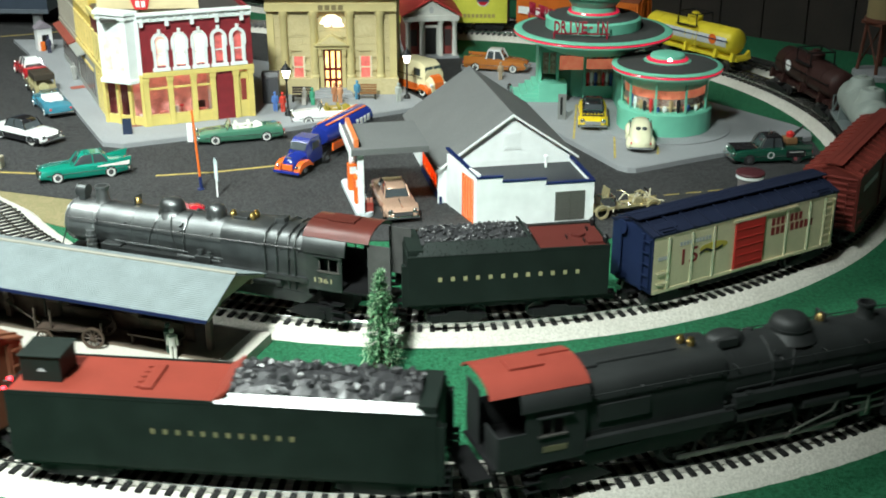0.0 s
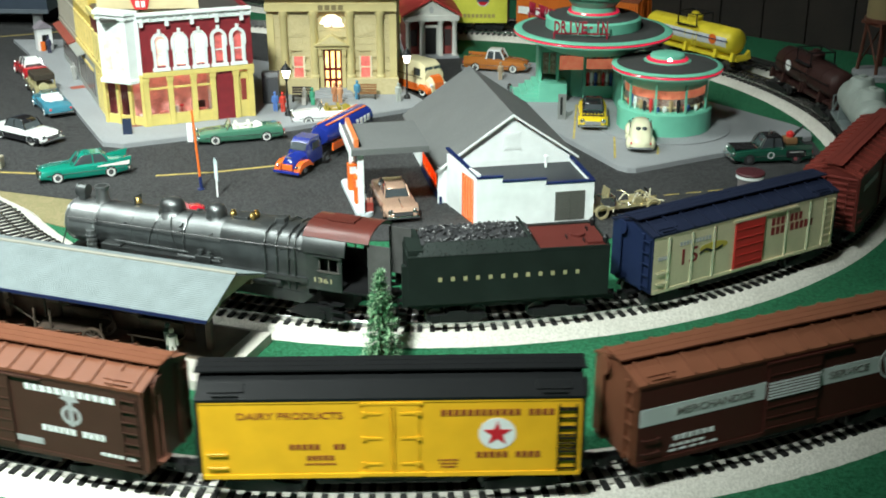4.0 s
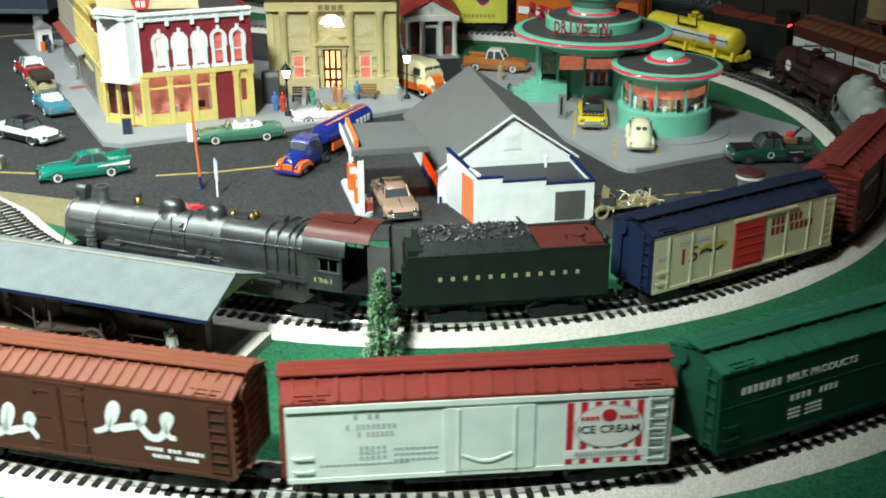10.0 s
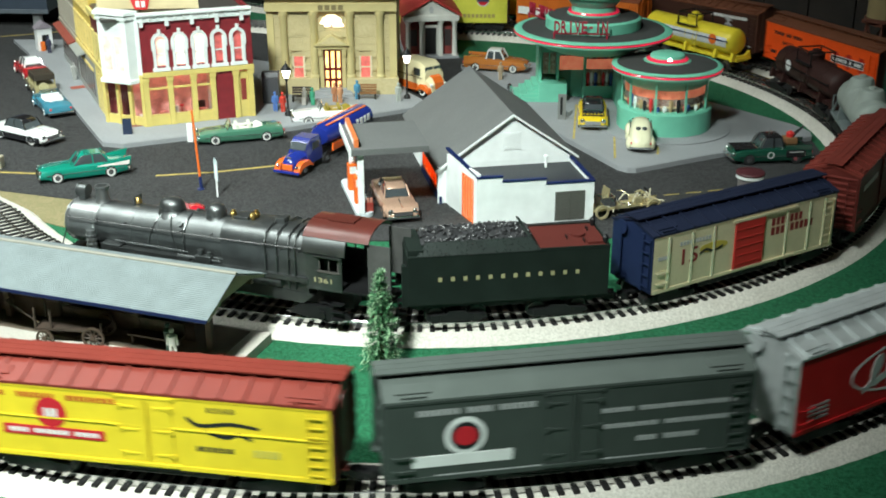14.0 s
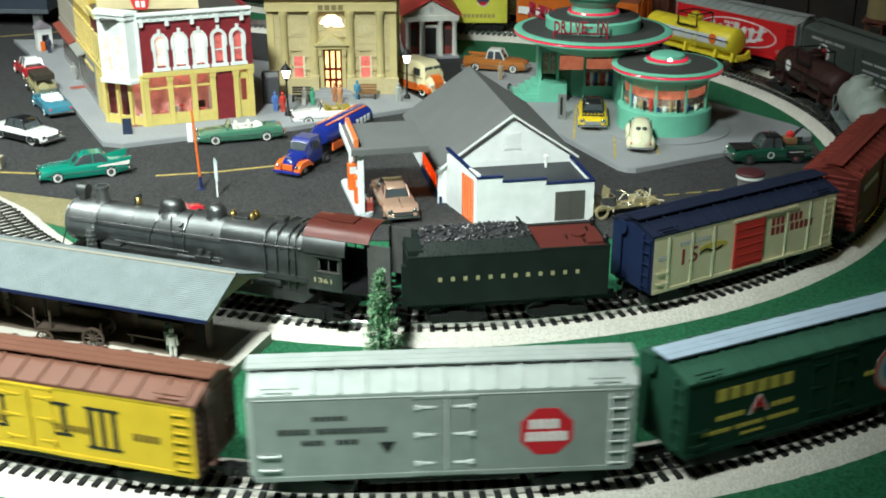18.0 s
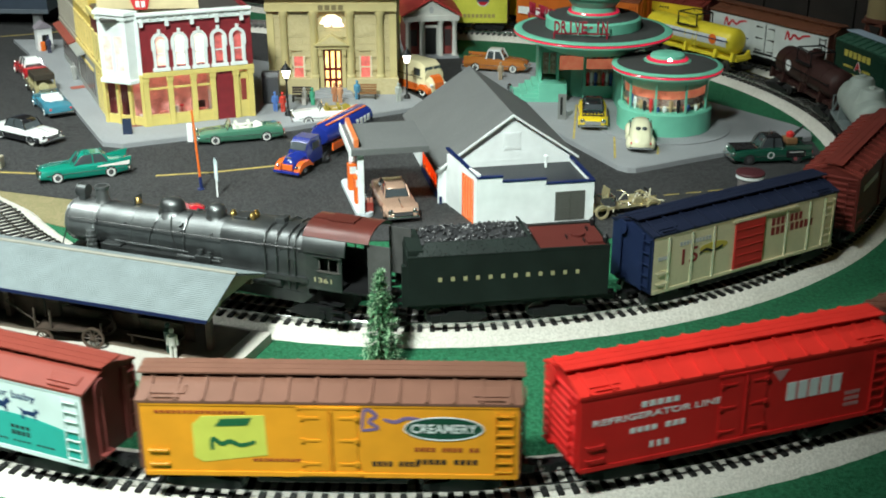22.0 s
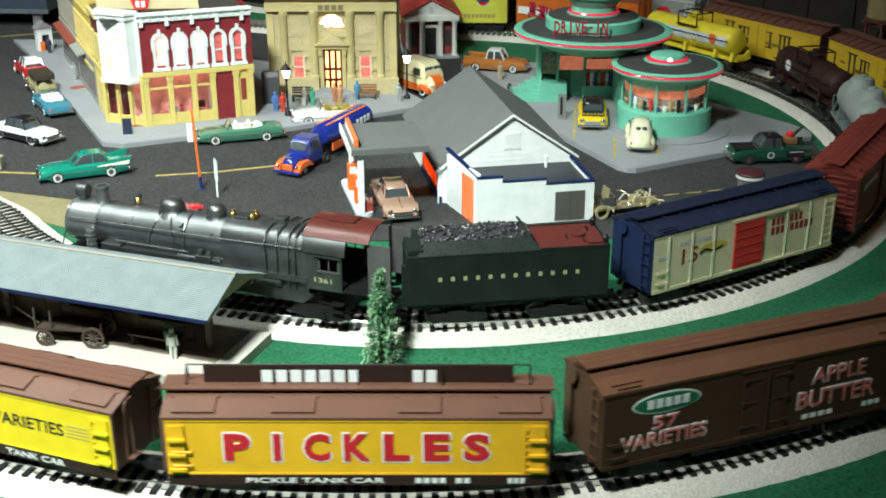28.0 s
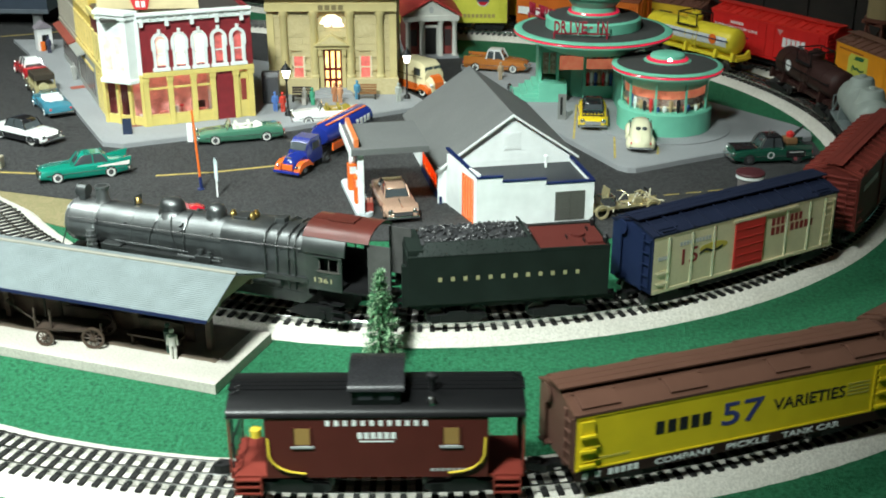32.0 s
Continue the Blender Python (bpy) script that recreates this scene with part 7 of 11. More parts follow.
    for x, r in ((-2.2, 0.8), (2.4, 1.05)):
        for s in (-1, 1):
            cw = mat("cart_wheel_brown", (0.055, 0.034, 0.023), 0.6)
            w = part("wheel", ring_bm(r, r, 0.2, 0.2), cw, cart, at=P(x, s * 1.35, r))
            part("hub", cyl(B(), (0, -0.25, 0), (0, 0.1, 0), 0.2, seg=10), cw, w)
            for k in range(10):
                a = 2 * math.pi * k / 10
                part("spoke", cyl(B(), (0, -0.1, 0), (r * 0.85 * math.cos(a), -0.1, r * 0.85 * math.sin(a)), 0.06, seg=5), cw, w)
    part("handle", tube(B(), [(-3.2, 0, 1.5), (-6.2, 0, 3.6), (-6.2, 0.6, 3.6)], 0.08), wood, cart)


def figurine(m, label, cloth, legs=None, h=3.1, seated=False):
    """A plain toy figure: one simple mesh."""
    bm = B()
    k = h / 3.4
    if seated:
        lathe(bm, [(0.42 * k, 0.9 * k), (0.5 * k, 1.5 * k), (0.42 * k, 2.1 * k), (0.15 * k, 2.25 * k)], 10)
        box(bm, -0.35 * k, 0.35 * k, -1.0 * k, 0.2 * k, 0.75 * k, 1.1 * k, 0.1 * k)
        box(bm, -0.35 * k, 0.35 * k, -1.1 * k, -0.8 * k, 0, 0.9 * k, 0.08 * k)
        ball(bm, (0, 0, 2.55 * k), 0.3 * k, seg=10)
    else:
        for s in (-1, 1):
            cyl(bm, (s * 0.2 * k, 0, 0), (s * 0.2 * k, 0, 1.6 * k), 0.17 * k, 0.2 * k, seg=8)
            cyl(bm, (s * 0.52 * k, 0, 1.5 * k), (s * 0.42 * k, 0, 2.6 * k), 0.11 * k, seg=6)
        lathe(bm, [(0.38 * k, 1.5 * k), (0.4 * k, 2.0 * k), (0.46 * k, 2.5 * k), (0.2 * k, 2.75 * k)], 10)
        ball(bm, (0, 0, 3.08 * k), 0.27 * k, seg=10)
    ob = part("figurine", bm, cloth, None, smooth=True)
    ob.matrix_basis = m
    return tagged(ob, label, "figurine", "toy figures")


def fir_tree():
    t = thing("fir_tree", P(-5.5, 95.0, 0), "small bright green model fir tree with bristly twigs", "tree")
    bark = mat("bark", (0.06, 0.045, 0.03), 0.8)
    part("trunk", cyl(B(), (0, 0, 0), (0.1, 0, 8.8), 0.3, 0.06, seg=8), bark, t)
    part("trunk_base", cyl(B(), (0, 0, 0), (0, 0, 0.3), 0.9, 0.6, seg=12), bark, t)
    rnd = random.Random(8)
    green = mat("fir_green", (0.05, 0.17, 0.07), 0.6, 0, 0.55, 400, 0.3)
    green_b = mat("fir_green_highlight", (0.27, 0.44, 0.26), 0.6, 0, 0.4, 400, 0.3)
    # uneven whorls of twigs, each twig bristling with needles
    tiers = 17
    for k in range(tiers):
        z = 0.8 + 8.1 * (k / (tiers - 1)) + rnd.uniform(-0.12, 0.12)
        reach = (1.75 * (1 - k / (tiers - 1)) ** 0.85 + 0.26) * rnd.uniform(0.82, 1.12)
        bm, bm2 = B(), B()
        n = 11 if k < 11 else 7
        first = rnd.uniform(0, 6.28)
        for j in range(n):
            a = first + 6.283 * j / n + rnd.uniform(-0.22, 0.22)
            r = reach * rnd.uniform(0.72, 1.12)
            tip = (r * math.cos(a), r * math.sin(a), z - 0.3 * r + rnd.uniform(-0.1, 0.32))
            cyl(bm, (0, 0, z), tip, 0.05, 0.02, seg=4)
            for i in range(22):
                u = rnd.uniform(0.2, 1.05)
                p = Vector((0, 0, z)).lerp(Vector(tip), u)
                d = (Vector(tip) - Vector((0, 0, z))).normalized() * 0.5 + Vector((rnd.gauss(0, 0.7), rnd.gauss(0, 0.7), rnd.gauss(0.2, 0.5)))
                d = d.normalized() * rnd.uniform(0.25, 0.6)
                q = p + d
                side = d.cross(Vector((0.3, 0.2, 1))).normalized() * 0.07
                # paler needles, more towards the tip, paint in the bright highlights
                tb = bm2 if rnd.random() < 0.15 + 0.4 * u * u else bm
                v = [tb.verts.new(c) for c in (p - side, p + side, q + side * 0.3, q - side * 0.3)]
                tb.faces.new(v)
        part("branch_whorl", bm, green, t)
        if bm2.verts:
            part("twig_tuft", bm2, green_b, t)
        else:
            bm2.free()


station()
fir_tree()
grey_fig = paint("grey_figure", (0.35, 0.38, 0.36))
figurine(PLAT @ P(-5.1, 2.1, 1.0, 20), "pale painted figurine standing on the platform", paint("pale_figure", (0.5, 0.5, 0.45)))
figurine(PLAT @ P(-6.0, 2.9, 1.0, -20), "dark green and white figurine on the platform", paint("green_figure", (0.05, 0.1, 0.08)))

# ---- street, pavements ----
slab("street", [(-130, 150), (-62, 143.5), (-44, 137.6), (-32, 133.5), (-22, 127), (-12, 124.5), (16, 124.5), (30, 128), (44, 139), (51.5, 150), (52.4, 163), (40, 181), (32, 197), (20, 206), (-16, 222), (-80, 262), (-130, 262)], -0.02, 0.12, asphalt, "dark grey asphalt street with grain", "street")
slab("earth_patch", [(-75, 141), (-60, 138), (-44, 129), (-36, 130), (-30, 133.5), (-44, 138.2), (-62, 144.2), (-75, 146)], -0.02, 0.1, tan_earth, "tan bare earth beside the street", "earth")
YL = mat("road_yellow", (0.42, 0.32, 0.08), 0.7, 0, 0.35, 120)


def line(pts, w, name="road_marking"):
    bm = B()
    for (x0, y0), (x1, y1) in zip(pts, pts[1:]):
        d = Vector((x1 - x0, y1 - y0)).normalized()
        n = Vector((-d.y, d.x)) * w / 2
        vs = [bm.verts.new((x, y, 0.135)) for x, y in ((x0 - n.x, y0 - n.y), (x1 - n.x, y1 - n.y), (x1 + n.x, y1 + n.y), (x0 + n.x, y0 + n.y))]
        bm.faces.new(vs)
        w2 = [bm.verts.new((v.co.x, v.co.y, 0.115)) for v in vs]
        for i in range(4):
            bm.faces.new((vs[i], vs[(i + 1) % 4], w2[(i + 1) % 4], w2[i]))
    return tagged(part(name, bm, YL), "worn yellow road line on asphalt", "road marking", kind="structure")


line([(-37.4, 147.2), (-30, 148.6), (-20.5, 151.8)], 0.45)
line([(-63, 149.3), (-52, 148.0)], 0.45)
line([(-95, 228), (-76, 236)], 0.5)
for k in range(4):
    x = 24.5 + k * 2.9
    line([(x, 138.6 + k * 0.75), (x + 2.0, 139.1 + k * 0.75)], 0.2)


def pavement(name, poly, h=0.8):
    pv = thing(name, P(0, 0), "light grey concrete pavement with kerb", "pavement", kind="structure")
    c = Vector((sum(p[0] for p in poly) / len(poly), sum(p[1] for p in poly) / len(poly)))
    part("kerb", extrude(B(), poly, "z", 0.0, h - 0.04), concrete, pv, "rounded concrete kerb")
    inner_poly = [(c.x + (p[0] - c.x) * 0.985, c.y + (p[1] - c.y) * 0.985) for p in poly]
    part("slab", extrude(B(), inner_poly, "z", h - 0.1, h), concrete, pv)
    return pv


pavement("pavement", [(-47.6, 159.9), (-44.5, 159.0), (-36.3, 162.6), (-22.2, 167.2), (-3.2, 178.2), (-2.6, 181), (-6.0, 187.5), (-6.5, 206), (-28, 206), (-62, 226), (-82, 226), (-76.2, 216)])
part("manhole_grate", box(B(), -1.1, 1.1, -0.8, 0.8, 0.8, 0.86), paint("rust_grate", (0.35, 0.08, 0.05)), None, at=P(-59.5, 189.8, 0, 30))
tagged(bpy.data.objects["manhole_grate"], "rusty red square grate in the pavement", "grate")


# ---- corner building of red brick ----
def wall_frame(p, q):
    """A frame whose x runs along the wall from p to q and whose -y faces out."""
    d = Vector((q[0] - p[0], q[1] - p[1]))
    return math.degrees(math.atan2(d.y, d.x)), d.length


def lit(name, col, strength):
    return mat(name, col, 0.6, 0, 0.3, 90, 0, glow=strength)


def child_frame(name, parent, m):
    """A small mesh part that carries the parts of one facade."""
    return m


def corner_building():
    F0, F1 = (-42.9, 167.4), (-28.1, 173.2)
    ang, L = wall_frame(F0, F1)
    b = thing("corner_building", P(F0[0], F0[1], 0.8, ang), "red corner shop building, white cornice and yellow shopfront, lit inside", "building")
    brick = mat("painted_red_brick", (0.2, 0.012, 0.018), 0.6, 0, 0.15, 80, 0.3)
    cream = paint("shop_yellow", (0.62, 0.5, 0.16))
    wht = paint("trim_white", (0.72, 0.76, 0.74))
    room_red = lit("warm_interior", (0.7, 0.3, 0.26), 0.12)
    pane = glass("shop_glass")
    H, H1, D = 16.4, 7.3, 20.0
    # upper front wall with five arched openings: piers and spandrels
    xs = [2.7 + k * 2.8 for k in range(5)]
    bm = B()
    edges = [0.0] + [v for x in xs for v in (x - 0.75, x + 0.75)] + [L]
    for a, c in zip(edges[::2], edges[1::2]):
        box(bm, a, c, 0, 0.5, H1 + 0.6, H - 1.2)
    for x in xs:
        box(bm, x - 0.75, x + 0.75, 0, 0.5, H1 + 0.6, 8.7)
        box(bm, x - 0.75, x + 0.75, 0, 0.5, 13.4, H - 1.2)
    part("wall", bm, brick, b, "deep red painted brick wall")
    for i, x in enumerate(xs):
        fr = B()
        for s in (-1, 1):
            box(fr, x + s * 0.85 - 0.22, x + s * 0.85 + 0.22, -0.3, 0.3, 8.4, 12.2)
            box(fr, x + s * 1.0 - 0.22, x + s * 1.0 + 0.22, -0.36, 0.1, 11.0, 12.3)
        for k in range(9):
            a0, a1 = math.pi * k / 9, math.pi * (k + 1) / 9
            extrude(fr, [(x + 0.75 * math.cos(a0), 12.2 + 0.85 * math.sin(a0)), (x + 1.22 * math.cos(a0), 12.2 + 1.3 * math.sin(a0)), (x + 1.22 * math.cos(a1), 12.2 + 1.3 * math.sin(a1)), (x + 0.75 * math.cos(a1), 12.2 + 0.85 * math.sin(a1))], "y", -0.32, 0.1)
        box(fr, x - 0.22, x + 0.22, -0.4, 0.1, 13.2, 14.0)
        box(fr, x - 1.25, x + 1.25, -0.42, 0.3, 8.0, 8.45)
        w = part("window_frame", fr, wht, b, "white arched window surround")
        sash = box(B(), x - 0.75, x + 0.75, 0.05, 0.2, 10.3, 10.5)
        for s in (-1, 1):
            box(sash, x + s * 0.66 - 0.1, x + s * 0.66 + 0.1, 0.05, 0.2, 8.4, 12.4)
        part("sash", sash, wht, b)
        part("window_pane", box(B(), x - 0.75, x + 0.75, 0.22, 0.26, 8.45, 13.3), lit("upper_pane_lit", (0.95, 0.72, 0.6), 1.5) if i in (1, 2) else (lit("upper_pane_half", (0.9, 0.5, 0.4), 0.9) if i == 0 else lit("upper_pane_red", (0.5, 0.1, 0.09), 0.35)), b, "lit window pane behind curtain")
    # cornice with brackets
    bm = box(B(), -0.2, L + 0.1, -0.5, 0.3, H - 1.2, H - 0.35)
    box(bm, -0.4, L + 0.2, -0.95, 0.3, H - 0.35, H + 0.05, 0.08)
    cor = part("cornice", bm, wht, b, "white moulded cornice")
    for k in range(14):
        x = 0.3 + k * (L - 0.4) / 13
        big = k % 3 == 0
        part("bracket", box(B(), x - (0.28 if big else 0.14), x + (0.28 if big else 0.14), -0.7, -0.4, H - (1.9 if big else 0.95), H - 0.35, 0.05), wht, cor)
    # shopfront
    bm = box(B(), -0.1, L + 0.15, -0.45, 0.5, H1 - 0.1, H1 + 0.6, 0.06)
    part("belt_course", bm, cream, b)
    for x in (0.25, 3.7, 7.1, 9.9, 13.3, 15.5):
        part("pilaster", box(B(), x - 0.38, x + 0.38, -0.3, 0.5, 0, H1 - 0.1, 0.04), cream, b)
        part("pilaster_cap", box(B(), x - 0.5, x + 0.5, -0.42, 0.2, H1 - 0.8, H1 - 0.15, 0.04), cream, b)
    for x0, x1 in ((0.63, 3.32), (4.08, 6.72), (7.48, 9.52)):
        part("stall_riser", box(B(), x0, x1, -0.05, 0.4, 0, 1.35), cream, b)
        part("transom", box(B(), x0, x1, 0.05, 0.25, 5.3, 5.6), cream, b)
        part("window_sill", box(B(), x0, x1, 0.0, 0.3, 1.35, 1.6), cream, b)
        o = part("shop_window", box(B(), x0, x1, 0.12, 0.17, 1.6, H1 - 0.1), pane, b, "clear shop window")
        o.visible_shadow = False
    part("red_panel", box(B(), 10.28, 12.92, -0.02, 0.4, 0, H1 - 0.1), brick, b, "plain red wall panel")
    part("door", box(B(), 13.68, 15.12, 0.05, 0.3, 0, H1 - 0.4), cream, b)
    part("door_pane", box(B(), 14.0, 14.8, 0.0, 0.06, 2.6, 5.8), paint("dark_red_pane", (0.25, 0.05, 0.04), 0.15), b)
    part("corner_quoin", box(B(), L - 0.05, L + 0.1, -0.05, 0.6, H1 + 0.6, H - 1.2), brick, b)
    # lit shop inside
    part("interior_back", box(B(), -1.5, L - 0.5, 5.0, 5.2, 0, H1), room_red, b, "warm lit shop interior")
    part("interior_floor", box(B(), -3, L, 0.5, 5.0, -0.05, 0.1), paint("shop_floor", (0.2, 0.08, 0.06)), b)
    part("interior_ceiling", box(B(), -3, L, 0.5, 5.0, H1 - 0.2, H1), lit("lit_ceiling", (1.0, 0.4, 0.25), 1.6), b)
    rnd = random.Random(4)
    for k in range(22):
        x, y = rnd.uniform(-0.5, 9.3), rnd.uniform(0.8, 4.5)
        h = rnd.uniform(0.4, 2.6)
        if k % 2:
            part("shop_stool", lathe(B(), [(0.3, 0.1), (0.08, 0.2), (0.08, h * 0.7), (0.36, h * 0.72), (0.34, h * 0.8), (0.02, h * 0.82)], 10, (x, y)), (ink, red, paint("dark_stool", (0.08, 0.03, 0.03)))[k % 3], b)
        else:
            part("shop_table", box(B(), x - 0.6, x + 0.6, y - 0.3, y + 0.3, 0.1, h, 0.08), (paint("dark_stool", (0.08, 0.03, 0.03)), paint("shop_pale", (0.6, 0.5, 0.45)), paint("shop_rose", (0.45, 0.12, 0.1)))[k % 3], b)
    part("inner_wall", box(B(), 9.9, 10.1, 0.5, 5.0, 0, H1), paint("white_inner", (0.6, 0.55, 0.5)), b)
    # roof slab, side wall, back
    part("roof", box(B(), -5, L, 0.3, D, H - 1.0, H - 0.6), paint("dark_roof", (0.06, 0.055, 0.05)), b)
    part("parapet", box(B(), -4.5, L, D - 0.4, D, 0, H), brick, b)
    part("side_wall", box(B(), L - 0.4, L, 0.5, D - 0.4, 0, H), brick, b)
    # chamfered corner with an oriel bay
    part("corner_pier", extrude(B(), [(-0.1, -0.1), (-5.2, 4.7), (-4.7, 5.2), (0.3, 0.5)], "z", H1 + 0.2, H), wht, b)
    C = Matrix.Translation((0, 0, 0)) @ Euler((0, 0, radians(137))).to_matrix().to_4x4()

    def corner(bm):
        return turn(bm, C @ Matrix.Scale(1, 4) @ Euler((0, 0, math.pi)).to_matrix().to_4x4() @ Matrix.Translation((-7.1, 0, 0)))
    for x0, x1 in ((0.0, 0.5), (2.3, 2.7), (4.4, 4.9), (6.6, 7.1)):
        part("pilaster", corner(box(B(), x0, x1, -0.3, 0.3, 0, H1 + 0.3)), cream, b)
    part("stall_riser", corner(box(B(), 0.5, 6.6, -0.1, 0.3, 0, 1.3)), cream, b)
    for x0, x1 in ((0.5, 2.3), (2.7, 4.4), (4.9, 6.6)):
        o = part("shop_window", corner(box(B(), x0, x1, 0.0, 0.05, 1.3, H1)), pane, b)
        o.visible_shadow = False
    bay = [(0.6, 0.0), (1.2, -1.5), (5.9, -1.5), (6.5, 0.0)]
    bb = part("bay", corner(extrude(B(), bay, "z", 6.6, 16.6)), wht, b, "white oriel bay over the corner door")
    for z in (6.5, 15.6):
        part("bay_moulding", corner(extrude(B(), [(0.3, 0.1), (1.0, -1.75), (6.1, -1.75), (6.8, 0.1)], "z", z, z + 0.5)), wht, b)
    part("bay_top", corner(extrude(B(), [(0.1, 0.1), (0.9, -2.0), (6.2, -2.0), (7.0, 0.1)], "z", 16.3, 16.8)), wht, b)
    for x0, x1 in ((1.9, 3.1), (3.9, 5.1)):
        for z0, z1 in ((8.4, 10.5), (10.8, 13.2)):
            part("window_pane", corner(box(B(), x0, x1, -1.53, -1.46, z0, z1)), lit("bay_pane", (0.9, 0.45, 0.38), 0.8), bb)
    # roof sign
    sg = thing("roof_sign", P(-43.5, 171.2, 17.2, ang - 20), "cream roof signboard with a red keystone panel", "sign")
    part("board", box(B(), -6.0, 8.5, -0.1, 0.1, 0, 2.6), paint("sign_cream", (0.6, 0.5, 0.3)), sg)
    part("red_panel", extrude(B(), [(-1.3, 1.8), (-0.6, -0.1), (1.2, -0.1), (1.8, 2.0), (1.8, 3.0), (-1.3, 3.0)], "y", -0.3, -0.1), red, sg)
    part("lettering", turn(bars_bm(2, 1.6, 0.9, 0.05), Matrix.Translation((0.3, -0.3, 0.7))), white_ink, sg)
    for x in (-5, 0, 6):
        part("sign_prop", box(B(), x - 0.1, x + 0.1, 0.1, 1.6, -0.4, 0), black, sg)
    return b


corner_building()


def row_building(p, q, h, name, label, wallm, trim, floors, awning=None, depth=14, low=None, a0=0.5, a1=0.5):
    ang, L = wall_frame(p, q)
    b = thing(name, P(p[0], p[1], 0.8, ang), label, "building")
    part("wall", box(B(), 0, L, 0, depth, 0, h), wallm, b)
    n = max(2, int(L / 2.6))
    for fl in range(floors):
        z = 8.2 + fl * 6.0
        for k in range(n):
            x = (k + 0.5) * L / n
            bm = box(B(), x - 0.95, x + 0.95, -0.22, 0, z - 0.3, z)
            for s in (-1, 1):
                box(bm, x + s * 0.8 - 0.15, x + s * 0.8 + 0.15, -0.18, 0, z, z + 3.8)
            box(bm, x - 0.95, x + 0.95, -0.22, 0, z + 3.8, z + 4.2)
            part("window_frame", bm, trim, b)
            part("window_pane", box(B(), x - 0.65, x + 0.65, -0.04, 0.02, z, z + 3.8), paint("dim_pane", (0.1, 0.08, 0.07), 0.2), b)
    part("cornice", box(B(), -0.1, L + 0.1, -0.5, 0, h - 0.8, h, 0.06), trim, b)
    part("belt_course", box(B(), 0, L, -0.3, 0, 6.9, 7.5), trim, b)
    if low:
        part("shopfront", box(B(), 0.1, L - 0.1, -0.1, 0, 0, 6.9), low, b)
        for k in range(int(L / 2.6)):
            x = 1.4 + k * 2.6
            part("shop_window", box(B(), x - 0.85, x + 0.85, -0.16, -0.1, 1.2, 5.2), paint("dim_pane", (0.1, 0.08, 0.07), 0.2), b)
            part("shop_window_head", box(B(), x - 1.0, x + 1.0, -0.3, -0.1, 5.2, 5.6), trim, b)
    for k in range(0 if low else int(L / 1.6)):
        x = 0.5 + k * 1.6
        part("pilaster", box(B(), x - 0.2, x + 0.2, -0.15, 0, 0, 6.9), trim, b)
    if awning:
        part("awning", extrude(B(), [(0, 6.9), (-1.5, 6.4), (-1.5, 6.2), (0, 6.5)], "x", a0, L - a1), awning, b, "projecting shop canopy")
    return b


R0, RD = Vector((-49.8, 171.6)), Vector((-0.415, 0.91))


def rp(u, v=0.0):
    p = R0 + RD * u + Vector((RD.y, -RD.x)) * v
    return p.x, p.y


stone_low = paint("shopfront_grey", (0.3, 0.31, 0.29))
row_building(rp(7), rp(0), 15.6, "shop_wing", "narrow maroon side wing of the corner shop", paint("wing_maroon", (0.13, 0.025, 0.028)), paint("wing_cream", (0.66, 0.55, 0.2)), 1, None, 12)
row_building(rp(24), rp(7.2), 20, "yellow_building", "yellow wooden shopfront with tall window surrounds and grey canopy", paint("row_yellow", (0.6, 0.43, 0.1)), paint("row_cream", (0.72, 0.56, 0.2)), 2, paint("grey_canopy", (0.3, 0.31, 0.29)), 13, stone_low, 0.3, 8.2)
row_building(rp(43), rp(24.2), 20, "grey_building", "grey stone shop building with rusty red awning", paint("row_grey", (0.24, 0.22, 0.18)), paint("row_grey_trim", (0.36, 0.33, 0.27)), 2, paint("rust_awning", (0.28, 0.07, 0.05)), 14, stone_low)
deck = thing("raised_deck", P(-83, 241.5, 0.1, -4), "dark slate-blue raised deck on grey round piers", "viaduct")
part("beam", box(B(), -60, 3.4, -0.5, 24, 3.0, 8.5, 0.1), paint("deck_slate", (0.05, 0.065, 0.09)), deck)
part("ledge", box(B(), -60, 3.6, -0.9, -0.5, 2.7, 3.5, 0.05), paint("deck_ledge", (0.12, 0.14, 0.16)), deck)
for x in (0.4, -9.0, -19.0, -30.0):
    part("pier", cyl(B(), (x, 1.2, 0), (x, 1.2, 3.0), 1.0, seg=16), paint("pier_grey", (0.3, 0.31, 0.31)), deck, smooth=True)
# black sheet added for the deep shade under the deck
part("under_deck_shade", box(B(), -60, 3.2, 8, 8.4, 0, 3.0), black, deck)
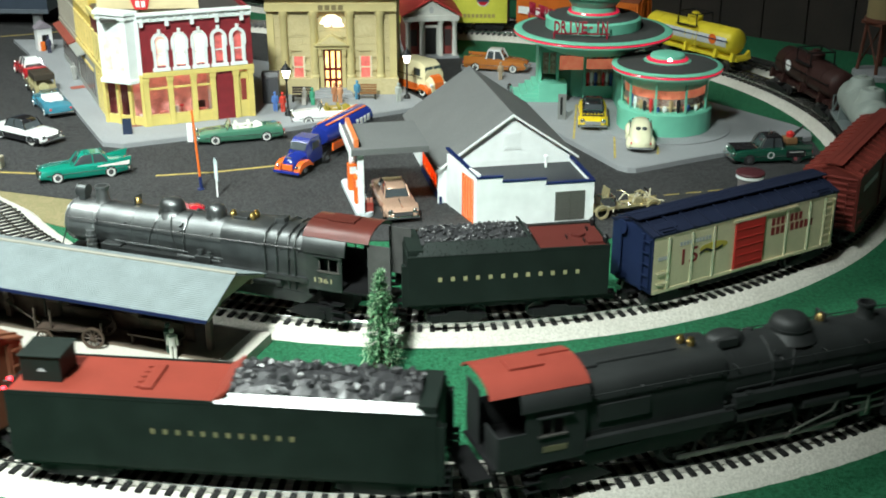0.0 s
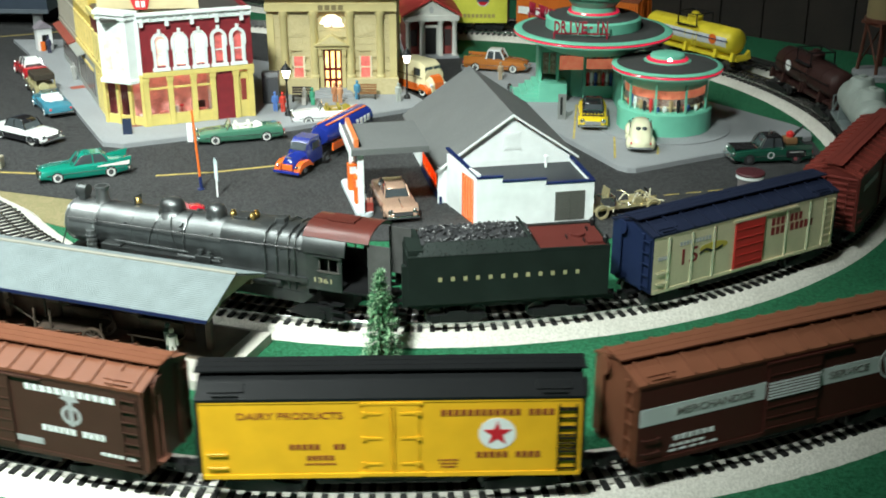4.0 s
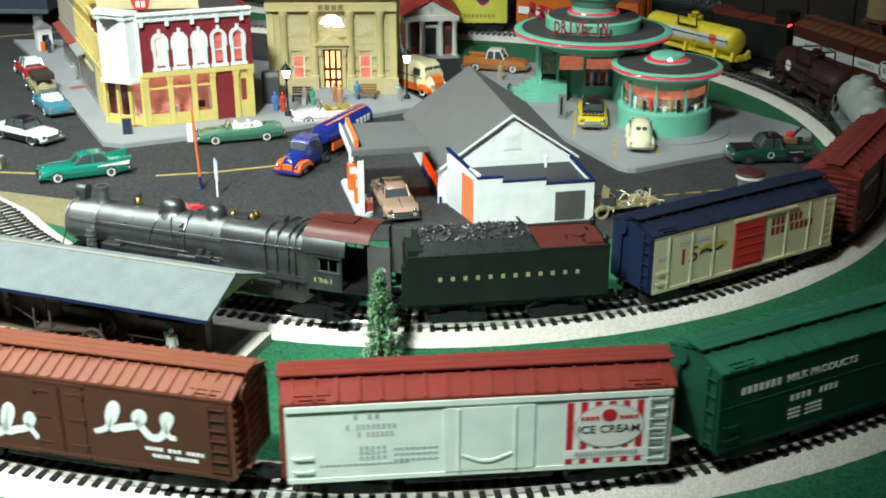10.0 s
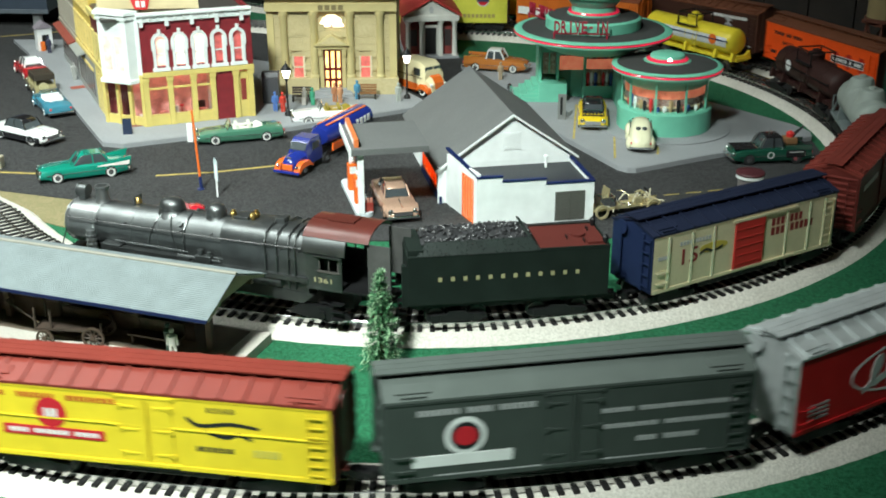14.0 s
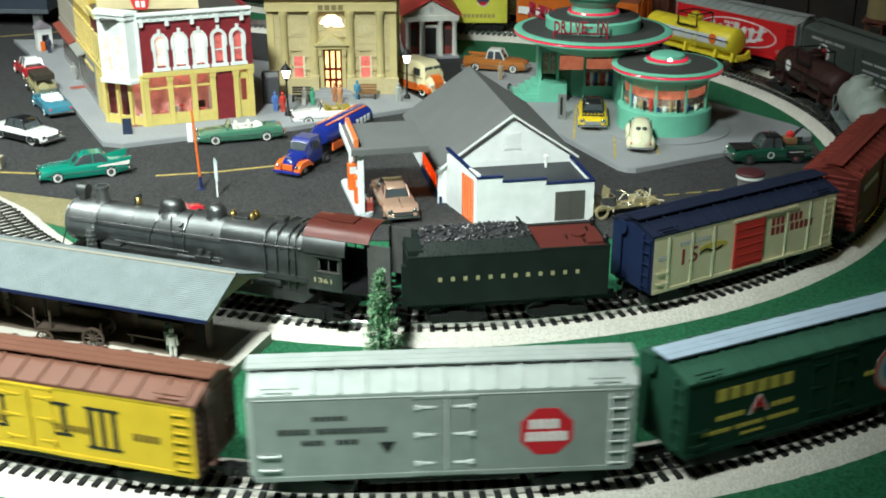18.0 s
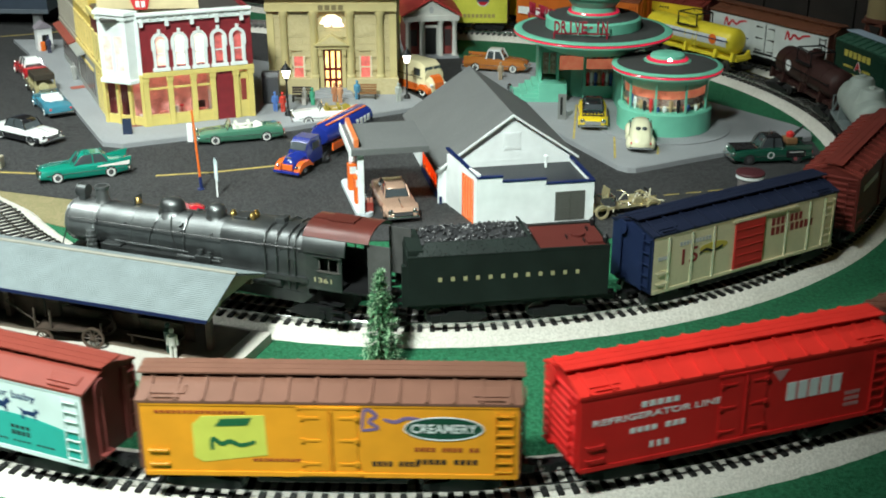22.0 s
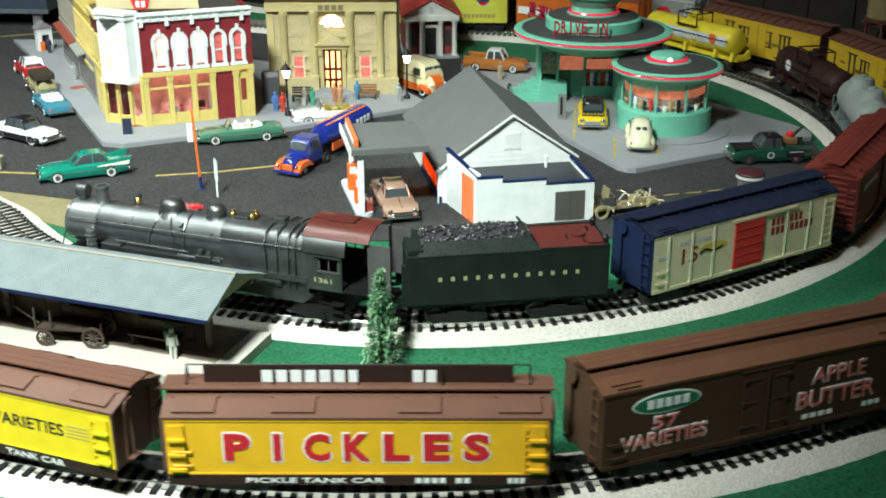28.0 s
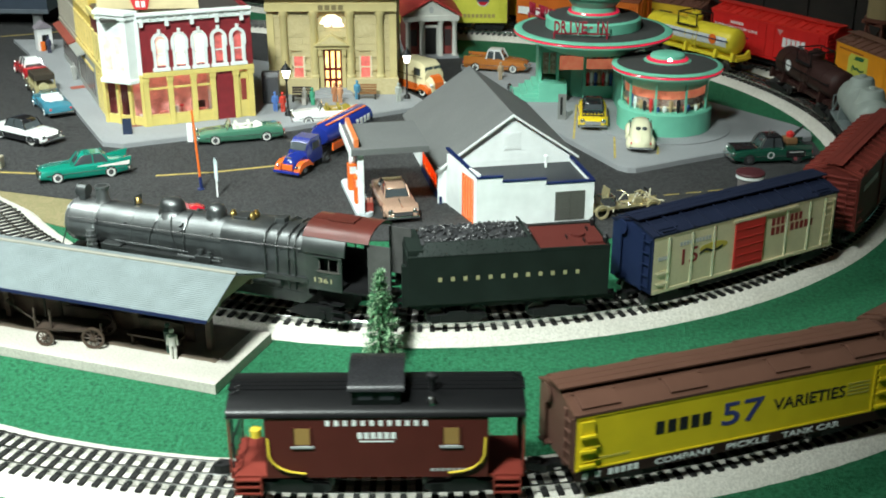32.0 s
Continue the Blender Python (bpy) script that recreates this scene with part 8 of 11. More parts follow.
# ---- bank ----
def bank():
    b = thing("bank_building", P(-17.4, 186.0, 0.8), "sandstone-coloured bank with pilasters, lit doorway and fanlight", "building")
    stone = speckled("bank_stone", (0.5, 0.42, 0.23), (0.55, 0.47, 0.27), (0.46, 0.38, 0.2), 25, 300, 0.25, 0.0005, 0.75)
    trim = paint("bank_trim", (0.5, 0.42, 0.2))
    dim_red = lit("bank_pane_red", (0.6, 0.12, 0.1), 0.5)
    W, H = 10.1, 19.5
    # coursed front wall: rows of ashlar blocks round the openings
    part("wall_core", box(B(), -W, W, 0.32, 16, 0, H), stone, b)
    opens = [(-1.5, 1.5, 0.6, 8.6), (-6.3, -4.5, 2.4, 6.0), (4.3, 6.1, 2.4, 6.0)]
    z = 2.6
    row = 0
    blk = {}
    while z < 13.2:
        x = -W + (0.0 if row % 2 else -0.9)
        while x < W:
            x0, x1 = max(x, -W), min(x + 1.8, W)
            mid = (x0 + x1) / 2
            hit = any(a - 0.3 < mid < c + 0.3 and d - 0.5 < z + 0.5 < e + 0.3 for a, c, d, e in opens) or (mid ** 2 + (z - 11.4) ** 2 < 5.2)
            if not hit and x1 - x0 > 0.3:
                key = round(x1 - x0, 2)
                if key not in blk:
                    blk[key] = part("ashlar_block", box(B(), 0.015, key - 0.015, 0, 0.3, 0.015, 1.045), stone, b, at=P(x0, 0, z))
                else:
                    again(blk[key], b, P(x0, 0, z), "ashlar_block")
            x += 1.8
        z += 1.06
        row += 1
    part("plinth", box(B(), -W - 0.3, -2.2, -0.9, 0.4, 0, 2.6, 0.06), stone, b)
    part("plinth", box(B(), 2.2, W + 0.3, -0.9, 0.4, 0, 2.6, 0.06), stone, b)
    for x in (-7.5, -2.8, 2.9, 7.6):
        bm = lathe(B(), [(0.78, 2.6), (0.78, 2.9), (0.62, 3.1), (0.6, 12.2), (0.72, 12.4), (0.85, 12.9), (0.85, 13.2)], 18, (x, -0.15))
        part("column", bm, trim, b, "engaged round column", smooth=True)
    for x in (-W + 0.5, W - 0.5):
        part("corner_pilaster", box(B(), x - 0.55, x + 0.55, -0.25, 0.4, 2.6, 13.2, 0.04), trim, b)
    bm = box(B(), -W - 0.2, W + 0.2, -0.9, 0.4, 13.2, 14.4, 0.05)
    box(bm, -W - 0.6, W + 0.6, -1.5, 0.4, 15.2, 15.8, 0.06)
    box(bm, -W - 0.1, W + 0.1, -0.7, 0.4, 14.4, 15.2)
    part("entablature", bm, trim, b)
    part("parapet", box(B(), -W, W, -0.2, 0.4, 15.8, H, 0.05), stone, b)
    part("lettering", turn(bars_bm(4, 4.2, 0.8, 0.05), Matrix.Translation((0, -0.9, 13.8))), paint("bank_ink", (0.2, 0.16, 0.08)), b)
    # fanlight
    bm = B()
    poly = [(1.9 * math.cos(a), 10.6 + 1.9 * math.sin(a)) for a in (math.pi * i / 14 for i in range(15))]
    part("fanlight", extrude(bm, poly, "y", 0.1, 0.2), lit("fanlight_glow", (1.0, 0.72, 0.55), 3.2), b, "brightly lit half-round fanlight")
    bm = B()
    for k in range(1, 6):
        a = math.pi * k / 6
        cyl(bm, (0, 0.05, 10.6), (1.9 * math.cos(a), 0.05, 10.6 + 1.9 * math.sin(a)), 0.06, seg=5)
    part("fanlight_bars", bm, paint("bar_white", (0.7, 0.5, 0.4)), b)
    # doorway with pediment
    for s in (-1, 1):
        part("door_jamb", box(B(), s * 1.75 - 0.3, s * 1.75 + 0.3, -0.3, 0.35, 0.6, 7.2, 0.04), trim, b)
        part("console", box(B(), s * 1.9 - 0.3, s * 1.9 + 0.3, -0.7, 0.1, 6.2, 7.4, 0.08), trim, b)
    part("door_lintel", box(B(), -2.5, 2.5, -0.7, 0.35, 7.2, 7.9, 0.04), trim, b)
    part("pediment", extrude(B(), [(-2.8, 7.9), (2.8, 7.9), (0, 9.6)], "y", -1.2, 0.3), trim, b)
    part("tympanum", extrude(B(), [(-2.0, 8.15), (2.0, 8.15), (0, 9.3)], "y", -1.22, -1.15), stone, b)
    part("door_glow", box(B(), -1.45, 1.45, 0.2, 0.3, 0.6, 7.2), lit("door_glow_mat", (1.0, 0.58, 0.2), 2.6), b, "glowing warm doorway")
    bm = B()
    for x in (-1.4, -0.5, 0.45, 1.35):
        box(bm, x - 0.2, x + 0.2, -0.05, 0.18, 0.6, 7.2)
    for zz in (0.7, 2.2, 3.9, 7.0):
        box(bm, -1.45, 1.45, -0.03, 0.16, zz - 0.2, zz + 0.2)
    part("door", bm, paint("door_frame_red", (0.12, 0.01, 0.01)), b, "red framed glazed doors")
    for x in (-5.4, 5.2):
        part("window_pane", box(B(), x - 0.85, x + 0.85, 0.12, 0.2, 2.6, 5.9), dim_red, b, "dim red lit window")
        bm = box(B(), x - 0.85, x + 0.85, 0.0, 0.14, 4.15, 4.35)
        box(bm, x + 0.7, x + 1.0, -0.05, 0.2, 2.5, 6.0)
        box(bm, x - 1.0, x - 0.75, -0.05, 0.2, 2.5, 6.0)
        box(bm, x - 1.2, x + 1.2, -0.2, 0.2, 2.3, 2.6)
        part("window_frame", bm, paint("bank_sash", (0.65, 0.58, 0.4)), b)
        bm = box(B(), x - 1.1, x + 1.1, -0.06, 0.1, 9.3, 12.0)
        box(bm, x - 0.8, x + 0.8, -0.12, 0.1, 9.6, 11.7)
        part("wall_panel", bm, stone, b)
    for k in range(4):
        part("step", box(B(), -2.6 - k * 0.25, 2.6 + k * 0.25, -0.6 - k * 0.75, 0.3, 0, 0.95 - k * 0.24), concrete, b, "grey stone step")
    part("roof", box(B(), -W + 0.2, W - 0.2, 0.4, 15.8, H - 0.6, H - 0.3), paint("bank_roof", (0.1, 0.09, 0.08)), b)


bank()


def temple():
    b = thing("library_building", P(-2.0, 212.5, 0.1, 6), "small white-columned brick house with red gable roof", "building")
    brick = mat("brick_red", (0.2, 0.03, 0.025), 0.7, 0, 0.3, 120, 0.4)
    wht = paint("column_white", (0.5, 0.5, 0.46))
    part("wall", box(B(), -4.6, 4.6, 1.5, 14, 0, 7.2), brick, b)
    part("base", box(B(), -5.0, 5.0, -0.4, 14, 0, 0.5, 0.05), concrete, b)
    for x in (-4.2, -1.7, 1.7, 4.2):
        part("column", lathe(B(), [(0.6, 0.5), (0.45, 0.8), (0.42, 6.2), (0.6, 6.5), (0.6, 6.8)], 16, (x, 0.3)), wht, b, smooth=True)
    part("entablature", box(B(), -5.0, 5.0, -0.3, 1.6, 6.8, 7.8, 0.05), wht, b)
    part("pediment", extrude(B(), [(-4.9, 7.8), (4.9, 7.8), (0, 10.4)], "y", 0.0, 1.6), wht, b)
    for s in (-1, 1):
        part("roof", extrude(B(), [(s * 5.5, 7.6), (s * 5.5, 7.9), (0, 11.1), (0, 10.7)], "y", -0.6, 14.4), paint("gable_red", (0.35, 0.04, 0.035)), b, "red roof slope")
    part("emblem", disc_bm(0.4, 0.6, 0.1), grey_ink, b, at=P(0, 0.0, 8.8))
    bm = box(B(), -1.4, -1.0, 1.2, 1.5, 0.5, 5.4)
    box(bm, 1.0, 1.4, 1.2, 1.5, 0.5, 5.4)
    box(bm, -1.6, 1.6, 1.0, 1.5, 5.4, 5.9)
    part("door_frame", bm, wht, b)
    part("door", box(B(), -1.0, 1.0, 1.4, 1.52, 0.5, 5.4), paint("dark_door", (0.02, 0.02, 0.02)), b)
    for x in (-3.1, 3.1):
        part("window", box(B(), x - 0.6, x + 0.6, 1.4, 1.52, 2.0, 5.0), paint("dark_pane_b", (0.05, 0.04, 0.04), 0.2), b)


temple()


# ---- filling station ----
def filling_station():
    ROT = 11.0
    g = thing("filling_station", P(3.9, 128.4, 0.1, ROT), "white filling station with grey gable roof and orange doors", "filling station")
    wht = paint("station_white", (0.8, 0.83, 0.82), 0.5)
    roofm = speckled("roof_grey_felt", (0.12, 0.124, 0.122), (0.145, 0.148, 0.146), (0.11, 0.113, 0.112), 15, 700, 0.2, 0.0003, 0.75)
    blue = paint("station_navy", (0.007, 0.016, 0.075))
    org = paint("station_orange", (0.8, 0.14, 0.02), 0.4)
    grey = paint("louver_grey", (0.1, 0.1, 0.088))
    # annex: front wall with stepped parapet
    steps = [(0, 3.0, 5.95), (3.0, 8.2, 5.35), (8.2, 14.0, 4.75)]
    for x0, x1, h in steps:
        part("annex_wall", box(B(), x0, x1, 0, 0.35, 0, h), wht, g)
        part("parapet_cap", box(B(), x0 - 0.06, x1 + 0.06, -0.12, 0.5, h, h + 0.2, 0.04), blue, g, "navy parapet capping")
    part("annex_side", box(B(), 13.65, 14.0, 0.35, 9, 0, 4.75), wht, g)
    part("parapet_cap", box(B(), 13.6, 14.1, 0.5, 9, 4.75, 5.0, 0.03), blue, g)
    part("annex_roof", box(B(), 0.3, 13.65, 0.4, 9.2, 4.0, 4.3), paint("annex_roof_black", (0.03, 0.032, 0.036)), g)
    bm = lathe(B(), [(0.3, 4.3), (0.3, 4.6), (0.4, 4.7), (0.05, 5.1)], 10, (3.4, 3.2))
    part("roof_vent", bm, wht, g)
    part("roof_pipe", lathe(B(), [(0.18, 4.3), (0.18, 5.5), (0.3, 5.55), (0.3, 5.8), (0.05, 5.9)], 10, (10.2, 7.4)), wht, g)
    # louvred shutters
    bm = box(B(), 9.3, 12.9, -0.06, 0, 0.2, 3.75)
    part("shutter_back", bm, grey, g)
    for k in range(9):
        for x0, x1 in ((9.35, 10.95), (11.15, 12.85)):
            part("slat", box(B(), x0, x1, -0.09, -0.05, 0.3 + k * 0.38, 0.62 + k * 0.38), grey, g)
    part("shutter_frame", box(B(), 10.97, 11.13, -0.2, -0.02, 0.2, 3.75), grey, g)
    # garage side wall (faces the forecourt): slanting navy capping, orange glazed door
    A = P(0.15, 0.1, 0, 13)
    part("garage_wall", box(B(), 0, 0.35, 0.0, 8.7, 5.4, 6.4), wht, g, at=A)
    part("garage_wall", box(B(), 0, 0.35, 0.0, 1.2, 0, 5.4), wht, g, at=A)
    part("garage_wall", box(B(), 0, 0.35, 4.4, 10.6, 0, 4.3), wht, g, at=A)
    part("garage_wall", box(B(), 0, 0.35, 4.4, 8.7, 4.3, 5.4), wht, g, at=A)
    part("parapet_cap", extrude(B(), [(0.2, 5.95), (9.0, 6.9), (9.0, 7.08), (0.2, 6.13)], "x", -0.05, 0.42), blue, g, at=A)
    for k in range(5):
        part("door_stile", box(B(), -0.02, 0.1, 1.2 + k * 0.7, 1.58 + k * 0.7, 0, 5.4), org, g, at=A)
    for z in (0.0, 1.75, 3.5, 5.25):
        part("door_rail", box(B(), 0.05, 0.09, 1.2, 4.4, z, z + 0.12), org, g, "orange glazed garage door rail", at=A)
    part("door_panes", box(B(), 0.1, 0.2, 1.2, 4.4, 0, 5.4), lit("warm_pane_orange", (0.95, 0.72, 0.52), 0.75), g, at=A)
    # main house with gable
    ez, az, xc, hw, y0, y1 = 4.9, 10.6, 6.3, 8.3, 9.0, 33.5
    xl = xc - 9.45
    part("gable_wall", extrude(B(), [(xc - hw + 0.7, 0), (xc + hw - 0.9, 0), (xc + hw - 0.9, 5.3), (xc, az - 0.35), (xc - hw + 0.7, 5.3)], "y", y0, y0 + 0.4), wht, g, "white clapboard gable wall")
    for k in range(9):
        z = 4.9 + k * 0.6
        half = max(0.2, (az - 0.5 - z) / (az - ez) * hw - 0.3)
        part("clapboard", extrude(B(), [(y0, z), (y0 - 0.03, z), (y0, z + 0.58)], "x", xc - half, xc + half), wht, g)
    bm = box(B(), xc - 1.05, xc + 1.05, y0 - 0.1, y0, 6.3, 8.5)
    part("attic_frame", bm, wht, g)
    for k in range(6):
        part("attic_slat", box(B(), xc - 0.88, xc + 0.88, y0 - 0.13, y0 - 0.09, 6.45 + k * 0.33, 6.74 + k * 0.33), wht, g)
    for s, hs, es in ((-1, 9.5, 4.05), (1, hw, ez)):
        part("roof_slope", extrude(B(), [(xc + s * hs, es), (xc + s * hs, es + 0.25), (xc, az + 0.25), (xc, az)], "y", y0 - 0.45, y1), roofm, g, "plain grey roof slope")
        part("barge_board", extrude(B(), [(xc + s * (hs + 0.05), es - 0.05), (xc + s * (hs + 0.05), es + 0.24), (xc, az + 0.24), (xc, az - 0.05)], "y", y0 - 0.6, y0 - 0.44), wht, g)
    part("house_side", box(B(), xl + 0.7, xl + 1.1, y0 + 0.4, y1 - 0.5, 4.2, 4.45), wht, g)
    part("house_side", box(B(), xl + 0.7, xl + 1.1, y0 + 0.4, y0 + 2.2, 0, 4.4), wht, g)
    part("house_side", box(B(), xl + 0.7, xl + 1.1, y0 + 12.2, y1 - 0.5, 0, 4.4), wht, g)
    part("house_side", box(B(), xc + hw - 1.3, xc + hw - 0.9, y0 + 0.4, y1 - 0.5, 0, 5.3), wht, g)
    part("house_back", box(B(), xc - hw + 0.7, xc + hw - 0.9, y1 - 0.5, y1 - 0.1, 0, 5.2), wht, g)
    bm = B()
    for k in range(6):
        box(bm, xl + 0.6, xl + 0.95, y0 + 2.2 + k * 1.96, y0 + 2.5 + k * 1.96, 0.9, 4.4)
    box(bm, xl + 0.6, xl + 0.95, y0 + 2.2, y0 + 12.2, 0.9, 1.3)
    box(bm, xl + 0.6, xl + 0.95, y0 + 2.2, y0 + 12.2, 4.1, 4.4)
    part("shop_window_frame", bm, org, g, "orange shop window frame")
    part("shop_glow", box(B(), xl + 1.0, xl + 1.08, y0 + 2.3, y0 + 12.1, 1.0, 4.3), lit("shop_glow_red", (1.0, 0.3, 0.1), 2.4), g, "red-orange lit shop window")
    part("navy_base", box(B(), xl + 0.45, xl + 0.72, y0 - 0.4, y0 + 12.4, 0, 0.9), blue, g)
    part("pier", box(B(), xl + 0.3, xl + 1.6, y0 - 0.1, y0 + 0.4, 0, 4.6), wht, g)
    # canopy
    part("canopy", box(B(), -13.7, -4.6, 5.2, 16.0, 7.85, 8.6, 0.05), roofm, g, "flat grey forecourt canopy")
    part("canopy_edge", box(B(), -13.85, -13.7, 5.1, 16.1, 7.75, 8.7), wht, g)
    for y in (6.2, 15.0):
        part("canopy_post", box(B(), -12.9, -12.2, y - 0.35, y + 0.35, 0.5, 7.85, 0.05), wht, g)
    part("rail_sign", box(B(), -13.2, -12.7, 6.0, 15.4, 8.6, 9.6, 0.05), paint("sign_orange", (0.6, 0.16, 0.05)), g, "orange sign board along the canopy edge")
    for k in range(8):
        part("sign_letter", box(B(), -13.28, -13.2, 6.8 + k * 1.0, 7.4 + k * 1.0, 8.85, 9.35), white_ink, g)
        part("sign_letter", box(B(), -12.7, -12.62, 6.8 + k * 1.0, 7.4 + k * 1.0, 8.85, 9.35), white_ink, g)
    # pump island
    isl = thing("pump_island", P(-10.6, 138.2, 0.1, ROT + 2), "pale blue-white pump island with orange pumps", "pump island")
    part("kerb", extrude(B(), [(1.1 * math.cos(a) + 0, (5.6 if math.sin(a) > 0 else -5.6) + 1.1 * math.sin(a)) for a in (2 * math.pi * i / 20 for i in range(20))], "z", 0, 0.5), paint("island_pale", (0.55, 0.62, 0.64)), isl)
    for y in (-2.6, 2.4):
        pump = thing("fuel_pump", P(-10.6, 138.2, 0.6, ROT + 2) @ P(-0.1, y, 0), "orange fuel pump with white face", "fuel pump", "pumps on the island")
        part("cabinet", box(B(), -0.6, 0.6, -0.55, 0.55, 0, 3.4, 0.12), org, pump)
        part("dial", box(B(), -0.42, 0.42, -0.6, -0.55, 2.2, 3.1), white_ink, pump)
        part("globe", ball(B(), (0, 0, 3.85), 0.42, seg=14), white, pump, smooth=True)
        part("hose", tube(B(), [(0.6, 0, 2.6), (0.95, 0, 2.0), (0.9, 0, 0.9), (0.65, 0, 1.6)], 0.08), black, pump)
    rack = thing("oil_rack", P(-9.1, 132.9, 0.6, ROT), "small dark red oil can rack on the island", "rack")
    part("frame", box(B(), -0.8, 0.8, -0.5, 0.5, 0, 1.1, 0.05), paint("rack_red", (0.25, 0.04, 0.03)), rack)
    for k in range(4):
        part("can", cyl(B(), (-0.6 + k * 0.4, -0.2, 1.1), (-0.6 + k * 0.4, -0.2, 1.6), 0.16, seg=10), paint("can_pink", (0.45, 0.2, 0.15)), rack)


filling_station()

# ---- drive-in ----
MINT = paint("mint_green", (0.16, 0.5, 0.36), 0.4)
DARKTOP = speckled("disc_dark_grey", (0.05, 0.052, 0.05), (0.065, 0.066, 0.065), (0.04, 0.042, 0.04), 20, 600, 0.3, 0.0003, 0.8)
RING = mat("red_neon", (0.65, 0.02, 0.06), 0.16, 0, 0.1, 60, 0, coat=1.0, glow=0.8)
pavement("drive_in_pad", [(24.1, 148.0), (25.2, 147.8), (52.2, 162.0), (52.6, 164.5), (51.0, 168.0), (41.5, 180.5), (34, 196), (24, 204), (14, 207), (3.2, 205), (9, 186), (14.2, 168.5), (23.0, 149)], 0.85)


def disc_roof(parent, x, y, z, r, top_r=None):
    part("disc_under", lathe(B(), [(r * 0.5, z - 2.7), (r * 0.66, z - 2.0), (r * 0.84, z - 1.0), (r * 0.97, z - 0.1), (r * 0.97, z)], 56, (x, y)), MINT, parent, smooth=True)
    part("lower_lip", lathe(B(), [(r * 0.93, z - 0.5), (r * 0.985, z - 0.42), (r * 0.985, z - 0.24), (r * 0.94, z - 0.2)], 56, (x, y)), MINT, parent, smooth=True)
    bm = lathe(B(), [(r * 0.96, z - 0.26), (r * 0.99, z - 0.2), (r, z - 0.08), (r * 0.99, z + 0.05), (r * 0.97, z + 0.06)], 56, (x, y))
    part("neon_ring", bm, RING, parent, "glossy red neon ring", smooth=True)
    part("disc_rim", lathe(B(), [(r * 0.965, z + 0.06), (r * 0.995, z + 0.2), (r * 0.97, z + 0.36), (r * 0.9, z + 0.42), (r * 0.88, z + 0.3)], 56, (x, y)), MINT, parent, smooth=True)
    part("disc_top", lathe(B(), [(r * 0.9, z + 0.25), (r * 0.9, z + 0.4), (r * 0.4, z + 0.75), (0.01, z + 0.78)], 56, (x, y)), DARKTOP, parent, "dark felt disc roof", smooth=True)


def rotunda(parent, x, y, r, z0, z1, glass_r, first, count, seat_h):
    part("base_wall", lathe(B(), [(r, z0), (r, seat_h - 0.15), (r * 0.97, seat_h), (glass_r - 0.3, seat_h)], 48, (x, y)), MINT, parent, smooth=True)
    for k in range(count):
        a = radians(first + k * 360 / count)
        part("mullion", box(B(), -0.14, 0.14, -0.14, 0.14, seat_h, z1), MINT, parent, at=P(x + glass_r * math.cos(a), y + glass_r * math.sin(a), 0, math.degrees(a)))
    bm = B()
    seg = 48
    rings = [[bm.verts.new((x + (glass_r - 0.05) * math.cos(2 * math.pi * i / seg), y + (glass_r - 0.05) * math.sin(2 * math.pi * i / seg), z)) for i in range(seg)] for z in (seat_h, z1)]
    for i in range(seg):
        bm.faces.new((rings[0][i], rings[0][(i + 1) % seg], rings[1][(i + 1) % seg], rings[1][i]))
    o = part("window_glass", bm, glass("diner_glass"), parent, "curved clear window glass", smooth=True)
    o.visible_shadow = False
    part("floor", cyl(B(), (x, y, z0 + 0.2), (x, y, seat_h - 0.6), glass_r - 0.2, seg=36), paint("diner_floor", (0.4, 0.36, 0.3)), parent)
    # lit core with counters and stools
    part("core", cyl(B(), (x, y, seat_h - 0.6), (x, y, seat_h + 1.7), glass_r * 0.72, seg=24), MATS.get("diner_clutter") or speckled("diner_clutter", (0.3, 0.1, 0.07), (0.12, 0.13, 0.12), (0.5, 0.42, 0.36), 90, 160, 0.4, 0.001, 0.5), parent, "cluttered diner counter core")
    part("core_glow", cyl(B(), (x, y, seat_h + 1.7), (x, y, z1), glass_r * 0.72, seg=24), lit("diner_core", (0.85, 0.22, 0.12), 0.4), parent, "orange-red lit upper core")
    part("lit_ceiling", cyl(B(), (x, y, z1 - 0.25), (x, y, z1 - 0.1), glass_r - 0.2, seg=36), lit("diner_ceiling", (1.0, 0.4, 0.28), 1.4), parent, "warm lit ceiling")
    rnd = random.Random(int(x))
    cols = (red, paint("diner_blue", (0.05, 0.1, 0.3)), white, paint("diner_tan", (0.45, 0.3, 0.16)), ink)
    for k in range(16):
        a = radians(190 + k * 10)
        rr = glass_r * rnd.uniform(0.78, 0.9)
        h = rnd.uniform(0.6, 1.9)
        part("stool", lathe(B(), [(0.3, seat_h - 0.6), (0.12, seat_h), (0.3, seat_h + h * 0.6), (0.28, seat_h + h), (0.05, seat_h + h + 0.2)], 8, (x + rr * math.cos(a), y + rr * math.sin(a))), cols[k % 5], parent)
    part("counter", lathe(B(), [(glass_r * 0.7, seat_h + 0.5), (glass_r * 0.8, seat_h + 0.55), (glass_r * 0.8, seat_h + 0.7), (glass_r * 0.7, seat_h + 0.7)], 36, (x, y)), paint("counter_cream", (0.6, 0.5, 0.3)), parent)


